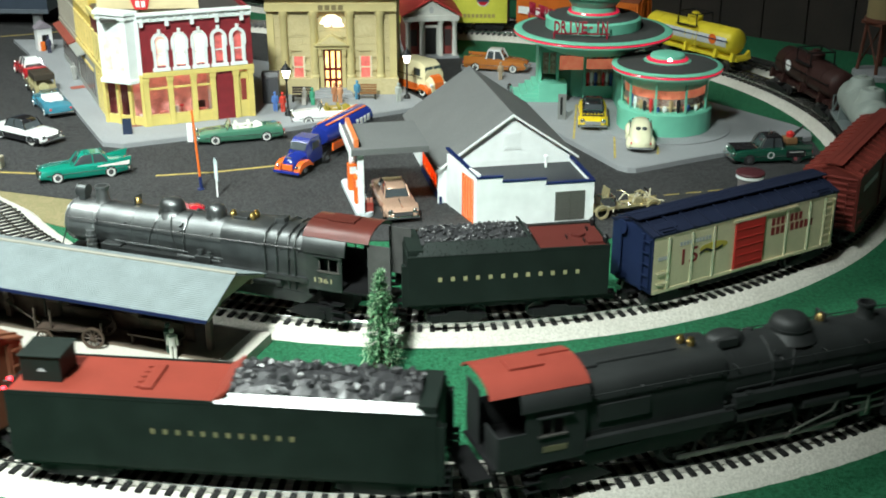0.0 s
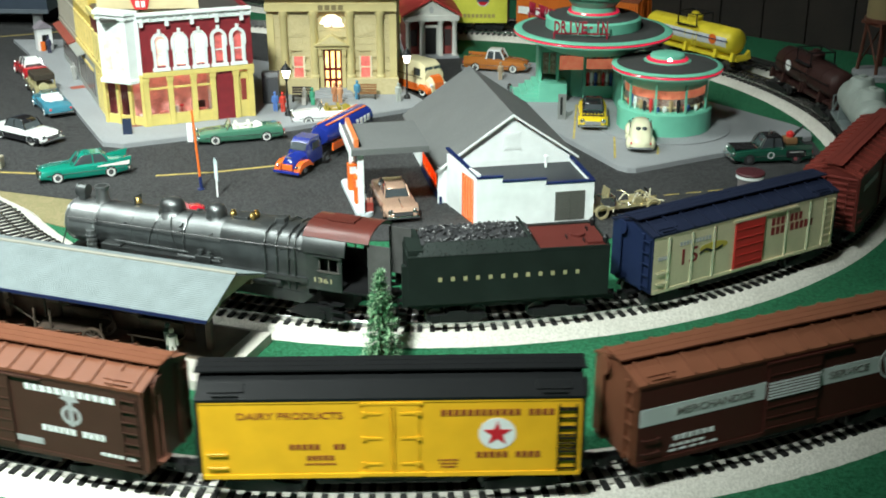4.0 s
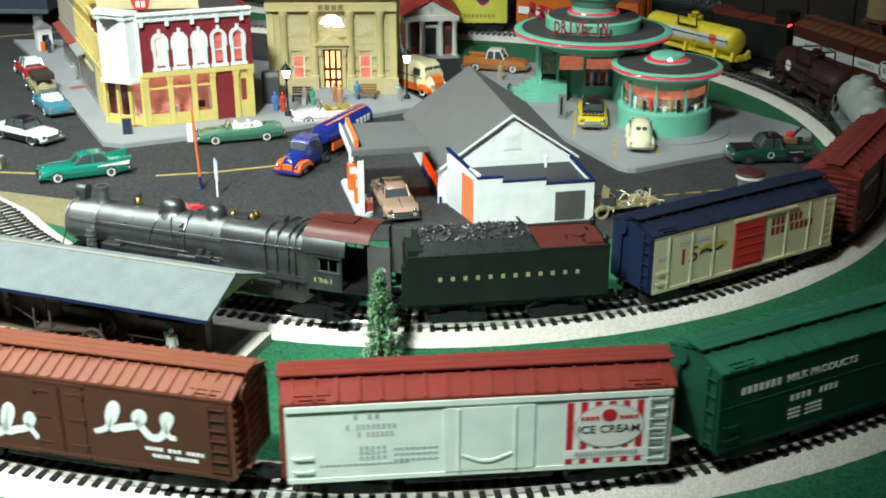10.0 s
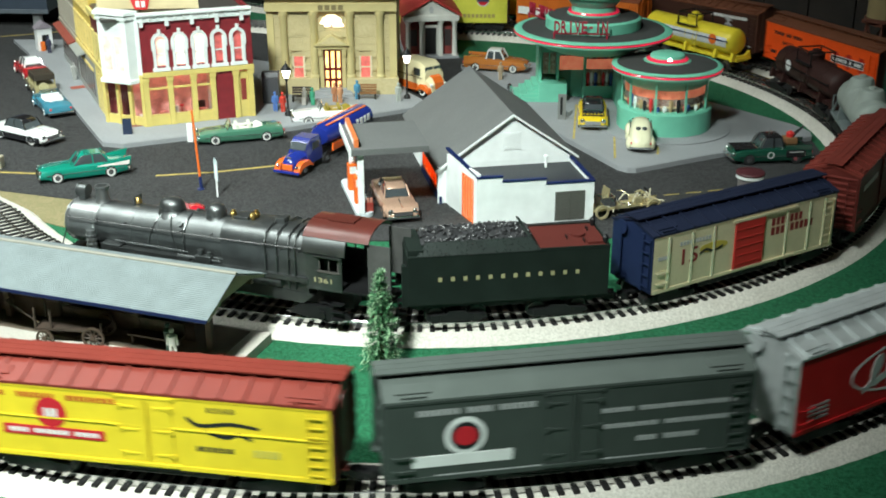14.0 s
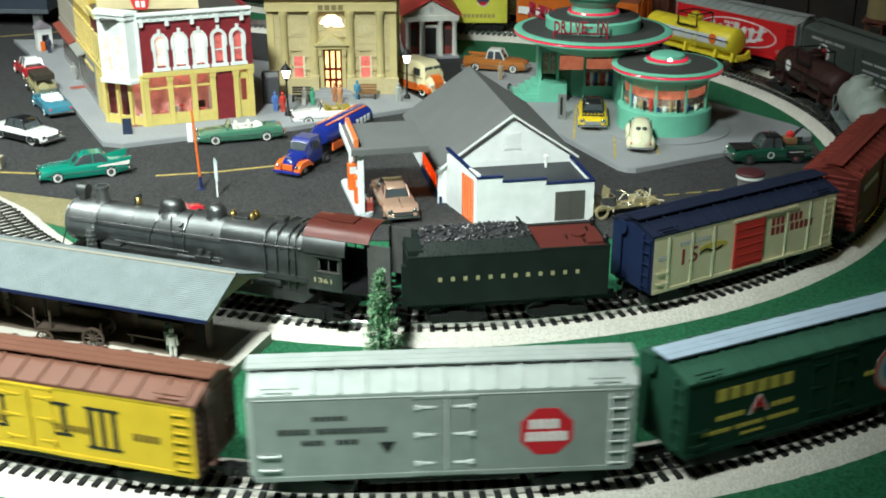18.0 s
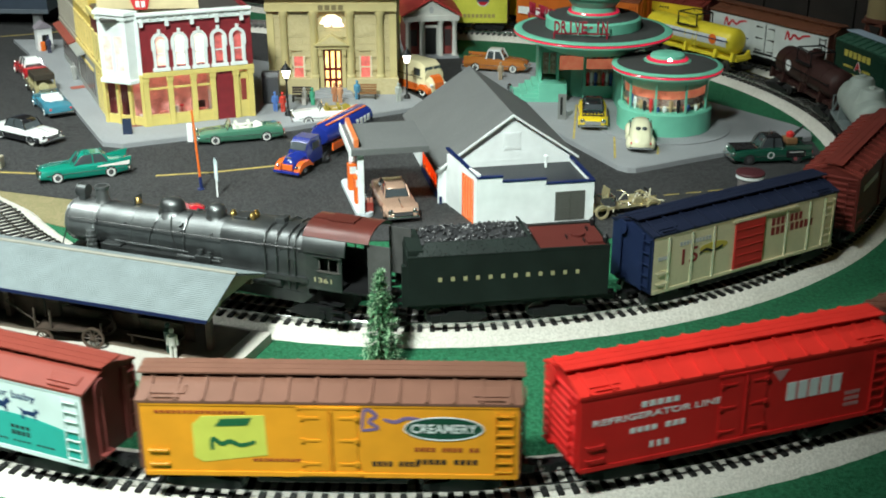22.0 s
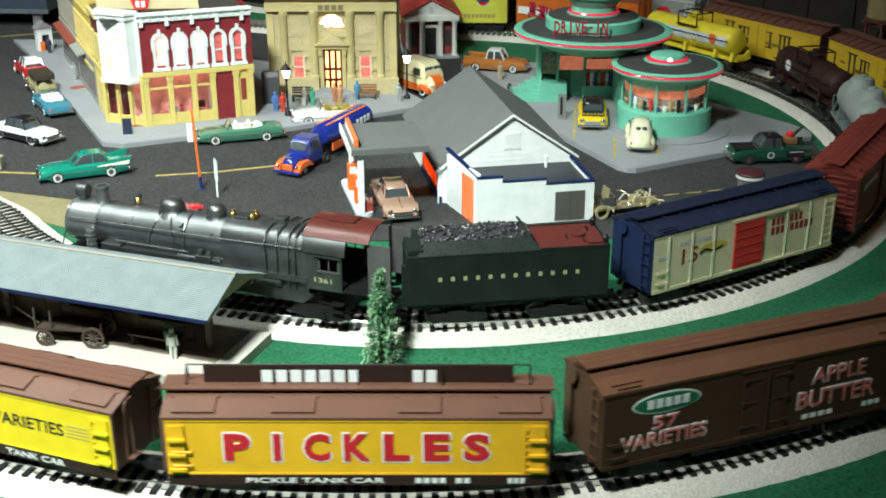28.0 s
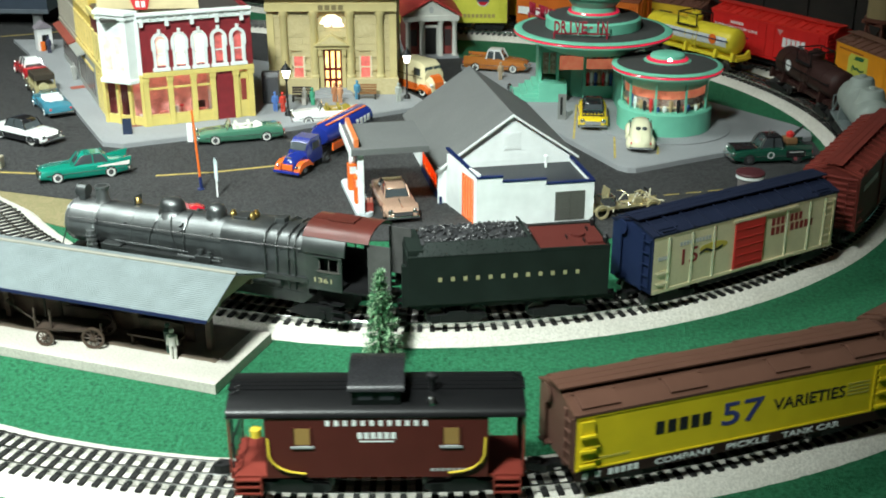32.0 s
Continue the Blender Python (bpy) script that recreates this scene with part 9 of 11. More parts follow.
def drive_in():
    d = thing("drive_in_restaurant", P(0, 0, 0.85) @ Matrix.Diagonal((1, 1, 1.035, 1)), "mint green round drive-in restaurant with saucer roofs and red neon", "restaurant")
    tx, ty = 22.8, 180.0
    rotunda(d, 32.0, 167.2, 6.7, 0, 8.4, 6.1, 8, 9, 3.3)
    disc_roof(d, 32.0, 167.2, 8.6, 7.9)
    part("upper_ring", lathe(B(), [(2.9, 9.35), (3.0, 9.65), (2.3, 9.95)], 40, (32.0, 167.2)), RING, d, smooth=True)
    part("upper_disc", lathe(B(), [(3.3, 9.2), (3.35, 9.4), (2.7, 9.55)], 40, (32.0, 167.2)), MINT, d, smooth=True)
    part("lantern", lathe(B(), [(2.5, 9.65), (2.5, 10.0), (2.35, 10.25), (1.7, 10.45), (0.02, 10.5)], 36, (32.0, 167.2)), MINT, d, "mint dome lantern", smooth=True)
    part("lantern_lamp", ball(B(), (31.9, 164.75, 9.85), 0.3), lit("lamp_spot", (1.0, 0.95, 0.9), 12), d)
    # tower
    rotunda(d, tx, ty + 9.5, 6.3, 0, 10.6, 6.1, 20, 10, 5.2)
    disc_roof(d, tx, ty, 10.9, 12.0)
    part("tier", lathe(B(), [(7.2, 11.5), (7.2, 12.9), (6.9, 13.15), (3.8, 13.3)], 48, (tx, ty)), MINT, d, "stepped mint tier", smooth=True)
    part("tier_top", lathe(B(), [(6.8, 13.1), (6.8, 13.22), (3.6, 13.45), (0.1, 13.5)], 48, (tx, ty)), DARKTOP, d, smooth=True)
    part("neon_ring", lathe(B(), [(3.75, 13.6), (3.9, 13.75), (3.75, 13.95), (3.3, 13.95)], 40, (tx, ty)), RING, d, smooth=True)
    part("neck", lathe(B(), [(4.0, 13.35), (4.0, 13.6), (3.4, 13.7), (3.2, 15.0), (2.6, 15.3), (2.4, 16.4)], 36, (tx, ty)), MINT, d, smooth=True)
    disc_roof(d, tx, ty, 16.5, 4.8)
    part("mast", lathe(B(), [(1.6, 17.0), (1.4, 18.4), (0.3, 19.5), (0.1, 24)], 20, (tx, ty)), MINT, d, smooth=True)
    # doorway with stairs, set back under the great saucer
    part("porch", box(B(), 14.9, 19.2, 180.0, 187.5, 0, 2.8, 0.06), MINT, d)
    for k in range(4):
        part("step", box(B(), 11.2 + k * 0.95, 14.95, 180.2 + 0.25 * k, 187.0, 0, 0.65 + k * 0.55, 0.04), MINT, d)
    part("porch_wall", box(B(), 15.0, 18.0, 187.5, 188.1, 0, 9.5), MINT, d)
    part("porch_wall", box(B(), 14.9, 15.4, 182.6, 187.5, 2.8, 9.5), MINT, d)
    for x in (15.2, 17.9, 22.1, 26.8):
        part("porch_pier", box(B(), x - 0.22, x + 0.22, 182.0, 182.8, 0, 8.6, 0.05), MINT, d)
    # mint darkened here for the shade inside the recess
    part("doorway", box(B(), 18.0, 21.9, 183.8, 184.1, 0, 4.4), paint("mint_shadow_green", (0.05, 0.22, 0.16)), d, "recessed mint doorway, darkened for shade")
    part("door_side", box(B(), 21.8, 22.0, 182.6, 183.9, 0, 4.4), MINT, d)
    part("porch_window", box(B(), 15.6, 17.6, 182.55, 182.65, 3.8, 7.0), MATS["diner_clutter"], d)
    part("porch_window_bar", box(B(), 16.5, 16.7, 182.45, 182.55, 3.8, 7.0), MINT, d)
    part("lit_transom", box(B(), 18.2, 21.9, 182.5, 182.6, 4.4, 6.5), lit("diner_core", (0.95, 0.24, 0.12), 0.8), d)
    part("upper_window", box(B(), 22.3, 26.6, 182.9, 183.0, 1.9, 4.4), MATS["diner_clutter"], d)
    part("lit_transom", box(B(), 22.3, 26.6, 182.9, 183.0, 4.4, 5.9), lit("diner_core", (0.95, 0.24, 0.12), 0.8), d)
    rnd = random.Random(12)
    for k in range(7):
        c = (red, white, paint("diner_blue", (0.05, 0.1, 0.3)), paint("diner_tan", (0.45, 0.3, 0.16)))[k % 4]
        part("stool", lathe(B(), [(0.3, 1.9), (0.12, 2.3), (0.28, 2.9), (0.26, 3.4 + rnd.uniform(0, 0.5)), (0.05, 4.0)], 8, (22.7 + k * 0.6, 182.65)), c, d)
    part("front_panel", box(B(), 21.9, 27.0, 182.4, 183.3, 0, 1.9, 0.06), MINT, d)
    part("tower_front", box(B(), 15.0, 27.0, 182.62, 183.2, 6.6, 10.6), MINT, d)
    part("link_wall", box(B(), 26.6, 29.5, 173.5, 184.5, 0, 7.6), MINT, d)
    # standing letters
    for nm, m in (("sign_letters", P(20.0, 171.7, 13.25, -6)), ("sign_letters_back", P(15.4, 186.0, 12.75, 115))):
        sgn = thing("drive_in_sign", m, "maroon standing drive-in letters on the saucer roof", "sign", "roof letters")
        for k, ch in enumerate("DRIVE-IN"):
            bm = text_bm(ch, 0.85 if ch not in "I-" else (0.25 if ch == "I" else 0.5), 1.75 if ch != "-" else 0.3, 0.3, 0.03)
            part("letter", turn(bm, Matrix.Translation((-3.4 + k * 0.98, 0, 1.05))), paint("maroon_sign", (0.3, 0.02, 0.04), 0.3), sgn)
        bm = box(B(), -4.0, 4.1, -0.1, 0.1, 0.0, 0.2)
        for x in (-3.8, 3.8):
            box(bm, x - 0.12, x + 0.12, -0.12, 0.12, -0.7, 0.1)
        part("letter_rail", bm, paint("maroon_sign", (0.24, 0.02, 0.035), 0.3), sgn)
    # forecourt ring and bay lines
    part("forecourt", lathe(B(), [(9.6, 0.0), (9.6, 0.16), (9.4, 0.2), (6.0, 0.2)], 60, (32.0, 167.2)), concrete, d, smooth=True)


drive_in()
for (a, b) in (((18.4, 160.9), (20.6, 178.5)), ((23.0, 151.9), (25.0, 168.0)), ((29.0, 153.6), (29.6, 157.0))):
    o = line([a, b], 0.3)
    o.location.z += 0.74 * CM
menu = thing("menu_board", P(17.6, 170.6, 0.85, -10), "slim black and grey menu board", "sign")
part("post", box(B(), -0.6, 0.6, -0.12, 0.12, 0, 3.8), paint("board_grey", (0.2, 0.21, 0.2)), menu)
part("panel", box(B(), -0.25, 0.1, -0.2, -0.12, 0.7, 3.4), black, menu)
post = thing("bollard", P(10.6, 184.2, 0.85), "small polished metal bollard by the kerb", "bollard")
part("body", lathe(B(), [(0.3, 0), (0.3, 1.0), (0.42, 1.2), (0.4, 1.7), (0.05, 1.95)], 12), steel, post, smooth=True)
# ---- road vehicles ----
CHROME = mat("chrome", (0.75, 0.76, 0.77), 0.12, 1.0, 0.05, 60, 0)
TYRE = mat("tyre_black", (0.015, 0.015, 0.016), 0.7)
WHITEWALL = paint("whitewall", (0.72, 0.72, 0.68))
PANE = mat("vehicle_pane", (0.05, 0.06, 0.065), 0.08, 0, 0.1, 60, 0, coat=0.5)


def enamel(name, col):
    return mat(name, col, 0.22, 0.0, 0.04, 40, 0.02, 600, coat=0.6)


def add_wheels(v, xs, y, r, whitewall=True):
    for x in xs:
        for s in (-1, 1):
            w = part("wheel", cyl(B(), (x, s * y - 0.22, r), (x, s * y + 0.22, r), r, seg=20), TYRE, v, smooth=True)
            part("tyre_side", cyl(B(), (x, s * (y + 0.18), r), (x, s * (y + 0.25), r), r * 0.78, seg=20), WHITEWALL if whitewall else TYRE, w)
            part("hub", lathe_x(x, s, y, r), CHROME, w)


def lathe_x(x, s, y, r):
    bm = B()
    cyl(bm, (x, s * (y + 0.24), r), (x, s * (y + 0.3), r), r * 0.5, seg=16)
    cyl(bm, (x, s * (y + 0.3), r), (x, s * (y + 0.36), r), r * 0.28, seg=12)
    return bm


def body_loft(L, W, prof):
    """prof: rows of (x, half width, sill z, belt z) from the tail to the nose; a rounded shell through them."""
    secs = []
    for x, w, zs, zb in prof:
        h = zb - zs
        secs.append([(x, -w * 0.9, zs), (x, -w, zs + h * 0.25), (x, -w * 1.0, zs + h * 0.6), (x, -w * 0.94, zs + h * 0.88), (x, -w * 0.7, zb), (x, 0, zb + 0.06), (x, w * 0.7, zb), (x, w * 0.94, zs + h * 0.88), (x, w, zs + h * 0.6), (x, w, zs + h * 0.25), (x, w * 0.9, zs)])
    return loft(B(), secs)


def auto(name, label, m, L, paint_m, roof_m=None, kind="sedan", W=2.05, wall=True, category="car", trim2=None, h=1.0, interior=None, low=None, fins=False, cab=1.0):
    """A die-cast car: x forward, wheels on z = 0."""
    v = thing(name, m, label, category, "model road vehicles")
    r = 0.72
    k = L / 11.0
    prof = [(-5.5, 1.55, 0.75, 1.35), (-5.35, 1.85, 0.6, 1.75), (-4.6, 2.0, 0.5, 1.98), (-2.6, 2.05, 0.45, 2.0), (0.5, 2.08, 0.42, 1.95), (2.4, 2.05, 0.45, 1.9), (4.3, 1.95, 0.5, 1.78), (5.2, 1.8, 0.55, 1.55), (5.5, 1.5, 0.7, 1.2)]
    part("body", body_loft(L, W, [(x * k, w * W / 2.05, zs, zb * h) for x, w, zs, zb in prof]), paint_m, v, smooth=True)
    roof_m = roof_m or paint_m
    zb = 1.9 * h
    if kind in ("sedan", "coupe"):
        bx = 0.0 if kind == "sedan" else -0.6
        rows = [(-2.6 + bx, 1.55, 0.0), (-2.1 + bx, 1.5, 0.95 * cab), (-1.5 + bx, 1.45, 1.3 * cab), (0.3 + bx, 1.45, 1.32 * cab), (0.9 + bx, 1.48, 1.05 * cab), (1.8 + bx, 1.6, 0.0)]
        secs = []
        for x, w, z in rows:
            secs.append([(x * k, -w * W / 2.05, zb - 0.05), (x * k, -w * 0.98 * W / 2.05, zb + z * 0.5), (x * k, -w * 0.82 * W / 2.05, zb + max(z, 0.02)), (x * k, w * 0.82 * W / 2.05, zb + max(z, 0.02)), (x * k, w * 0.98 * W / 2.05, zb + z * 0.5), (x * k, w * W / 2.05, zb - 0.05)])
        part("greenhouse", loft(B(), secs), PANE, v, "dark glazed cabin", smooth=True)
        bm = B()
        tops = [(x * k, w * 0.86 * W / 2.05, zb + z + 0.05) for x, w, z in rows if z > 0.8]
        loft(bm, [[(x, -w, z - 0.22), (x, -w * 0.85, z), (x, w * 0.85, z), (x, w, z - 0.22)] for x, w, z in [(tops[0][0] - 0.35, tops[0][1], tops[0][2] - 0.35)] + tops + [(tops[-1][0] + 0.25, tops[-1][1], tops[-1][2] - 0.3)]])
        part("roof", bm, roof_m, v, smooth=True)
        for s in (-1, 1):
            bm = B()
            for x0, x1 in (((-2.6 + bx) * k, (-1.9 + bx) * k), (1.85 * k + bx * k, 1.0 * k + bx * k), ((-0.6 + bx) * k, (-0.6 + bx) * k)):
                tube(bm, [(x0, s * 1.53 * W / 2.05, zb), (x1, s * 1.26 * W / 2.05, zb + 1.2 * cab)], 0.09, 5)
            part("pillar", bm, roof_m, v)
    elif kind == "convertible":
        part("seats", box(B(), -2.0 * k, 0.9 * k, -1.4, 1.4, zb - 0.1, zb + 0.12), interior or white, v, "pale interior")
        for x in (-1.2, 0.4):
            part("seat_back", box(B(), x * k - 0.25, x * k + 0.2, -1.35, 1.35, zb, zb + 0.6, 0.12), interior or white, v)
        bm = loft(B(), [[(-2.9 * k, -1.3, zb), (-2.9 * k, 0, zb + 0.35), (-2.9 * k, 1.3, zb)], [(-2.2 * k, -1.5, zb), (-2.2 * k, 0, zb + 0.75), (-2.2 * k, 1.5, zb)], [(-1.7 * k, -1.4, zb), (-1.7 * k, 0, zb + 0.5), (-1.7 * k, 1.4, zb)]])
        part("folded_top", bm, interior or white, v, smooth=True)
        bm = B()
        tube(bm, [(1.7 * k, -1.5, zb), (1.2 * k, -1.3, zb + 1.0), (1.2 * k, 1.3, zb + 1.0), (1.7 * k, 1.5, zb)], 0.08, 6)
        part("windscreen_frame", bm, CHROME, v)
        o = part("windscreen", loft(B(), [[(1.68 * k, -1.45, zb), (1.22 * k, -1.25, zb + 0.95), (1.22 * k, 1.25, zb + 0.95), (1.68 * k, 1.45, zb)], [(1.72 * k, -1.45, zb), (1.26 * k, -1.25, zb + 0.95), (1.26 * k, 1.25, zb + 0.95), (1.72 * k, 1.45, zb)]]), glass("windscreen_glass"), v)
        o.visible_shadow = False
    elif kind == "pickup":
        secs = []
        for x, w, z in ((-1.5, 1.5, 0.0), (-1.3, 1.45, 1.2), (-0.9, 1.4, 1.45), (0.6, 1.4, 1.45), (1.0, 1.45, 1.15), (1.7, 1.55, 0.0)):
            secs.append([(x * k, -w, zb - 0.05), (x * k, -w * 0.97, zb + z * 0.5), (x * k, -w * 0.82, zb + max(z, 0.02)), (x * k, w * 0.82, zb + max(z, 0.02)), (x * k, w * 0.97, zb + z * 0.5), (x * k, w, zb - 0.05)])
        part("greenhouse", loft(B(), secs), PANE, v, smooth=True)
        part("roof", box(B(), -1.25 * k, 0.95 * k, -1.25, 1.25, zb + 1.28, zb + 1.55, 0.12), roof_m, v, smooth=True)
        bm = B()
        for s in (-1, 1):
            for x0, x1 in ((-1.5, -1.2), (1.65, 0.95), (-0.1, -0.1)):
                tube(bm, [(x0 * k, s * 1.5, zb), (x1 * k, s * 1.22, zb + 1.4)], 0.12, 5)
        part("pillars", bm, roof_m, v)
        part("bed", box(B(), -5.2 * k, -1.6 * k, -1.6, 1.6, zb - 0.1, zb + 0.06), ink, v)
        bm = box(B(), -5.3 * k, -1.6 * k, -1.9, -1.6, zb - 0.2, zb + 0.4)
        box(bm, -5.3 * k, -1.6 * k, 1.6, 1.9, zb - 0.2, zb + 0.4)
        part("bed_side", bm, paint_m, v)
    for x, s in ((5.45, 1), (-5.5, -1)):
        bm = box(B(), x * k - 0.16, x * k + 0.22, -1.95 * W / 2.05, 1.95 * W / 2.05, 0.62, 0.95, 0.1)
        part("bumper", bm, CHROME, v, smooth=True)
    part("grille", box(B(), 5.35 * k, 5.56 * k, -1.15, 1.15, 0.92, 1.42, 0.05), CHROME, v)
    for s in (-1, 1):
        part("headlight", ball(B(), (5.28 * k, s * 1.45 * W / 2.05, 1.38), 0.36, 0.7, 1, 1), CHROME, v, smooth=True)
        part("tail_light", ball(B(), (-5.4 * k, s * 1.5 * W / 2.05, 1.4), 0.2), red, v, smooth=True)
        if fins:
            part("tail_fin", extrude(B(), [(-5.6 * k, 1.3), (-5.9 * k, 2.55 * h), (-5.2 * k, 2.45 * h), (-2.4 * k, 1.95 * h), (-2.4 * k, 1.5)], "y", *sorted((s * 1.62 * W / 2.05, s * 1.95 * W / 2.05))), paint_m, v)
            part("fin_flash", extrude(B(), [(-5.5 * k, 1.5), (-5.6 * k, 2.0 * h), (-1.9 * k, 1.72 * h), (-1.6 * k, 1.6)], "y", *sorted((s * 2.0 * W / 2.05, s * 2.1 * W / 2.05))), WHITEWALL, v, "white rear flash")
        if trim2:
            part("side_trim", box(B(), (-5.0 if low is None else -5.2) * k, (1.0 if low is None else 4.9) * k, s * 2.05 * W / 2.05 - 0.07, s * 2.05 * W / 2.05 + 0.07, low or 1.2, 1.6 if low is None else 1.35), trim2, v)
        part("side_strip", box(B(), -4.9 * k, 4.6 * k, s * 2.09 * W / 2.05 - 0.03, s * 2.09 * W / 2.05 + 0.03, 1.12, 1.2), CHROME, v)
    for x in (-3.2 * k, 3.3 * k):
        for s in (-1, 1):
            arch = [(r * 1.06 * math.cos(a), r + r * 1.06 * math.sin(a)) for a in (math.pi * (i / 10 * 1.16 - 0.08) for i in range(11))]
            arch += [(r * 1.32 * math.cos(a), r + r * 1.25 * math.sin(a)) for a in (math.pi * (i / 10 * 1.16 - 0.08) for i in range(10, -1, -1))]
            part("fender_lip", extrude(B(), [(x + p, q) for p, q in arch], "y", min(s * 1.7, s * 2.12) * W / 2.05, max(s * 1.7, s * 2.12) * W / 2.05), paint_m, v)
            part("wheel_well", cyl(B(), (x, s * 1.6 * W / 2.05, r), (x, s * 2.065 * W / 2.05, r), r * 1.08, seg=18), black, v)
    add_wheels(v, (-3.2 * k, 3.3 * k), 1.85 * W / 2.05, r, wall)
    part("hood_ornament", tube(B(), [(2.6 * k, 0, 1.9 * h + 0.08), (4.9 * k, 0, 1.68 * h + 0.06)], 0.07, 6), CHROME, v)
    if kind != "convertible":
        part("windscreen_trim", tube(B(), [(2.02 * k + (-0.6 * k if kind == "coupe" else 0), -1.5 * W / 2.05, zb + 0.05), (2.06 * k + (-0.6 * k if kind == "coupe" else 0), 0, zb + 0.1), (2.02 * k + (-0.6 * k if kind == "coupe" else 0), 1.5 * W / 2.05, zb + 0.05)], 0.07, 6), CHROME, v)
    return v


auto("sedan_car", "emerald green sedan with white side flash and whitewall tyres", P(-46.8, 147.3, 0.12, 203), 11.3, enamel("emerald", (0.006, 0.2, 0.14)), None, "coupe", fins=True, cab=0.92)
auto("convertible_car", "sage green convertible with cream interior", P(-28.9, 163.2, 0.12, 196), 12.2, enamel("sage_green", (0.055, 0.17, 0.11)), None, "convertible", interior=paint("cream_leather", (0.66, 0.66, 0.58)))
auto("sedan_car", "black and white two-tone hardtop car", P(-59.4, 163.6, 0.12, 328), 11.2, enamel("car_white", (0.75, 0.76, 0.75)), enamel("car_black", (0.012, 0.012, 0.014)), "sedan", trim2=enamel("car_black", (0.012, 0.012, 0.014)), low=0.55)
auto("convertible_car", "sky blue convertible with white interior", P(-60.4, 179.0, 0.12, 121), 11.0, enamel("sky_blue", (0.05, 0.21, 0.29)), None, "convertible")
auto("sedan_car", "red and white hardtop car", P(-70.6, 201.0, 0.12, 121), 10.4, enamel("car_red", (0.42, 0.015, 0.02)), enamel("car_white", (0.75, 0.76, 0.75)), "sedan")
auto("sedan_car", "copper-beige sedan standing at the pumps", P(-5.9, 135.5, 0.12, 283), 11.8, mat("copper_beige", (0.5, 0.32, 0.23), 0.3, 0.3, 0.08, 40, 0.02, coat=0.6), None, "sedan", wall=False)
hr = auto("sedan_car", "yellow hot rod with black roof and flame paint", P(22.0, 169.6, 0.9, 264), 10.6, enamel("hot_yellow", (0.7, 0.5, 0.02)), enamel("car_black", (0.012, 0.012, 0.014)), "sedan", wall=False, h=1.08)


def rounded_coupe():
    v = thing("coupe_car", P(27.3, 158.7, 0.9, 83), "cream rounded coupe parked nose in", "car", "model road vehicles")
    cream_m = enamel("coupe_cream", (0.74, 0.72, 0.5))
    rows = [(-5.0, 0.5, 0.9, 1.3), (-4.8, 1.05, 0.7, 1.75), (-4.3, 1.38, 0.55, 2.35), (-3.5, 1.55, 0.5, 2.95), (-2.4, 1.62, 0.45, 3.5), (-1.1, 1.6, 0.45, 3.75), (0.3, 1.56, 0.45, 3.68), (1.0, 1.52, 0.45, 3.35), (1.6, 1.46, 0.45, 2.5), (2.2, 1.35, 0.48, 2.3), (3.4, 1.1, 0.5, 2.15), (4.4, 0.85, 0.55, 1.9), (4.8, 0.5, 0.7, 1.5)]
    secs = []
    for x, w, z0, z1 in rows:
        sec = [(x, -w, z0), (x, w, z0)]
        for i in range(13):
            a = math.pi * i / 12
            q = math.cos(a)
            sec.append((x, w * math.copysign(abs(q) ** 0.62, q), z0 + 0.5 + (z1 - z0 - 0.5) * math.sin(a) ** 0.75))
        secs.append(sec)
    part("body", loft(B(), secs), cream_m, v, smooth=True)
    for s in (-1, 1):
        for x, r in ((-3.0, 1.45), (3.1, 1.4)):
            part("fender", ball(B(), (x, s * 1.5, 0.95), 1.0, r, 0.52, 0.92, seg=18), cream_m, v, smooth=True)
        part("running_board", box(B(), -1.7, 1.9, *sorted((s * 1.4, s * 1.95)), 0.45, 0.6, 0.05), cream_m, v)
        part("side_window", box(B(), -1.9, 0.7, *sorted((s * 1.35, s * 1.5)), 2.45, 3.15, 0.1), PANE, v)
        part("back_window", ball(B(), (-3.3, s * 0.42, 3.02), 1.0, 0.45, 0.38, 0.24, seg=14), PANE, v, "small oval rear window", smooth=True)
        part("headlight", ball(B(), (4.1, s * 1.2, 1.75), 0.34), CHROME, v, smooth=True)
        part("tail_light", ball(B(), (-4.55, s * 1.3, 1.3), 0.13), red, v, smooth=True)
    part("windscreen", box(B(), 1.15, 1.35, -1.2, 1.2, 2.55, 3.2, 0.08), PANE, v)
    part("deck_seam", tube(B(), [(-4.9, 0, 1.75), (-4.32, 0, 2.42), (-3.9, 0, 2.75)], 0.05, 5), cream_m, v)
    part("bumper", box(B(), -5.25, -5.0, -1.6, 1.6, 0.65, 0.95, 0.08), CHROME, v, smooth=True)
    part("bumper", box(B(), 4.8, 5.05, -1.5, 1.5, 0.65, 0.95, 0.08), CHROME, v, smooth=True)
    add_wheels(v, (-3.0, 3.1), 1.55, 0.72, True)


rounded_coupe()
part("hood_panel", box(B(), 1.9, 4.3, -1.55, 1.55, 1.86, 2.12, 0.08), enamel("car_black", (0.012, 0.012, 0.014)), hr, "black hood top")
for k in range(6):
    part("flame", extrude(B(), [(4.2, -1.5 + k * 0.52), (4.2, -1.1 + k * 0.52), (3.3, -1.3 + k * 0.52)], "z", 2.11, 2.15), enamel("hot_yellow", (0.7, 0.5, 0.02)), hr)
auto("pickup_truck", "white and copper hot rod pickup truck", P(9.2, 201.0, 0.9, -15), 11.0, enamel("copper_flame", (0.4, 0.14, 0.03)), enamel("car_white", (0.75, 0.76, 0.75)), "pickup", category="truck", h=1.1)
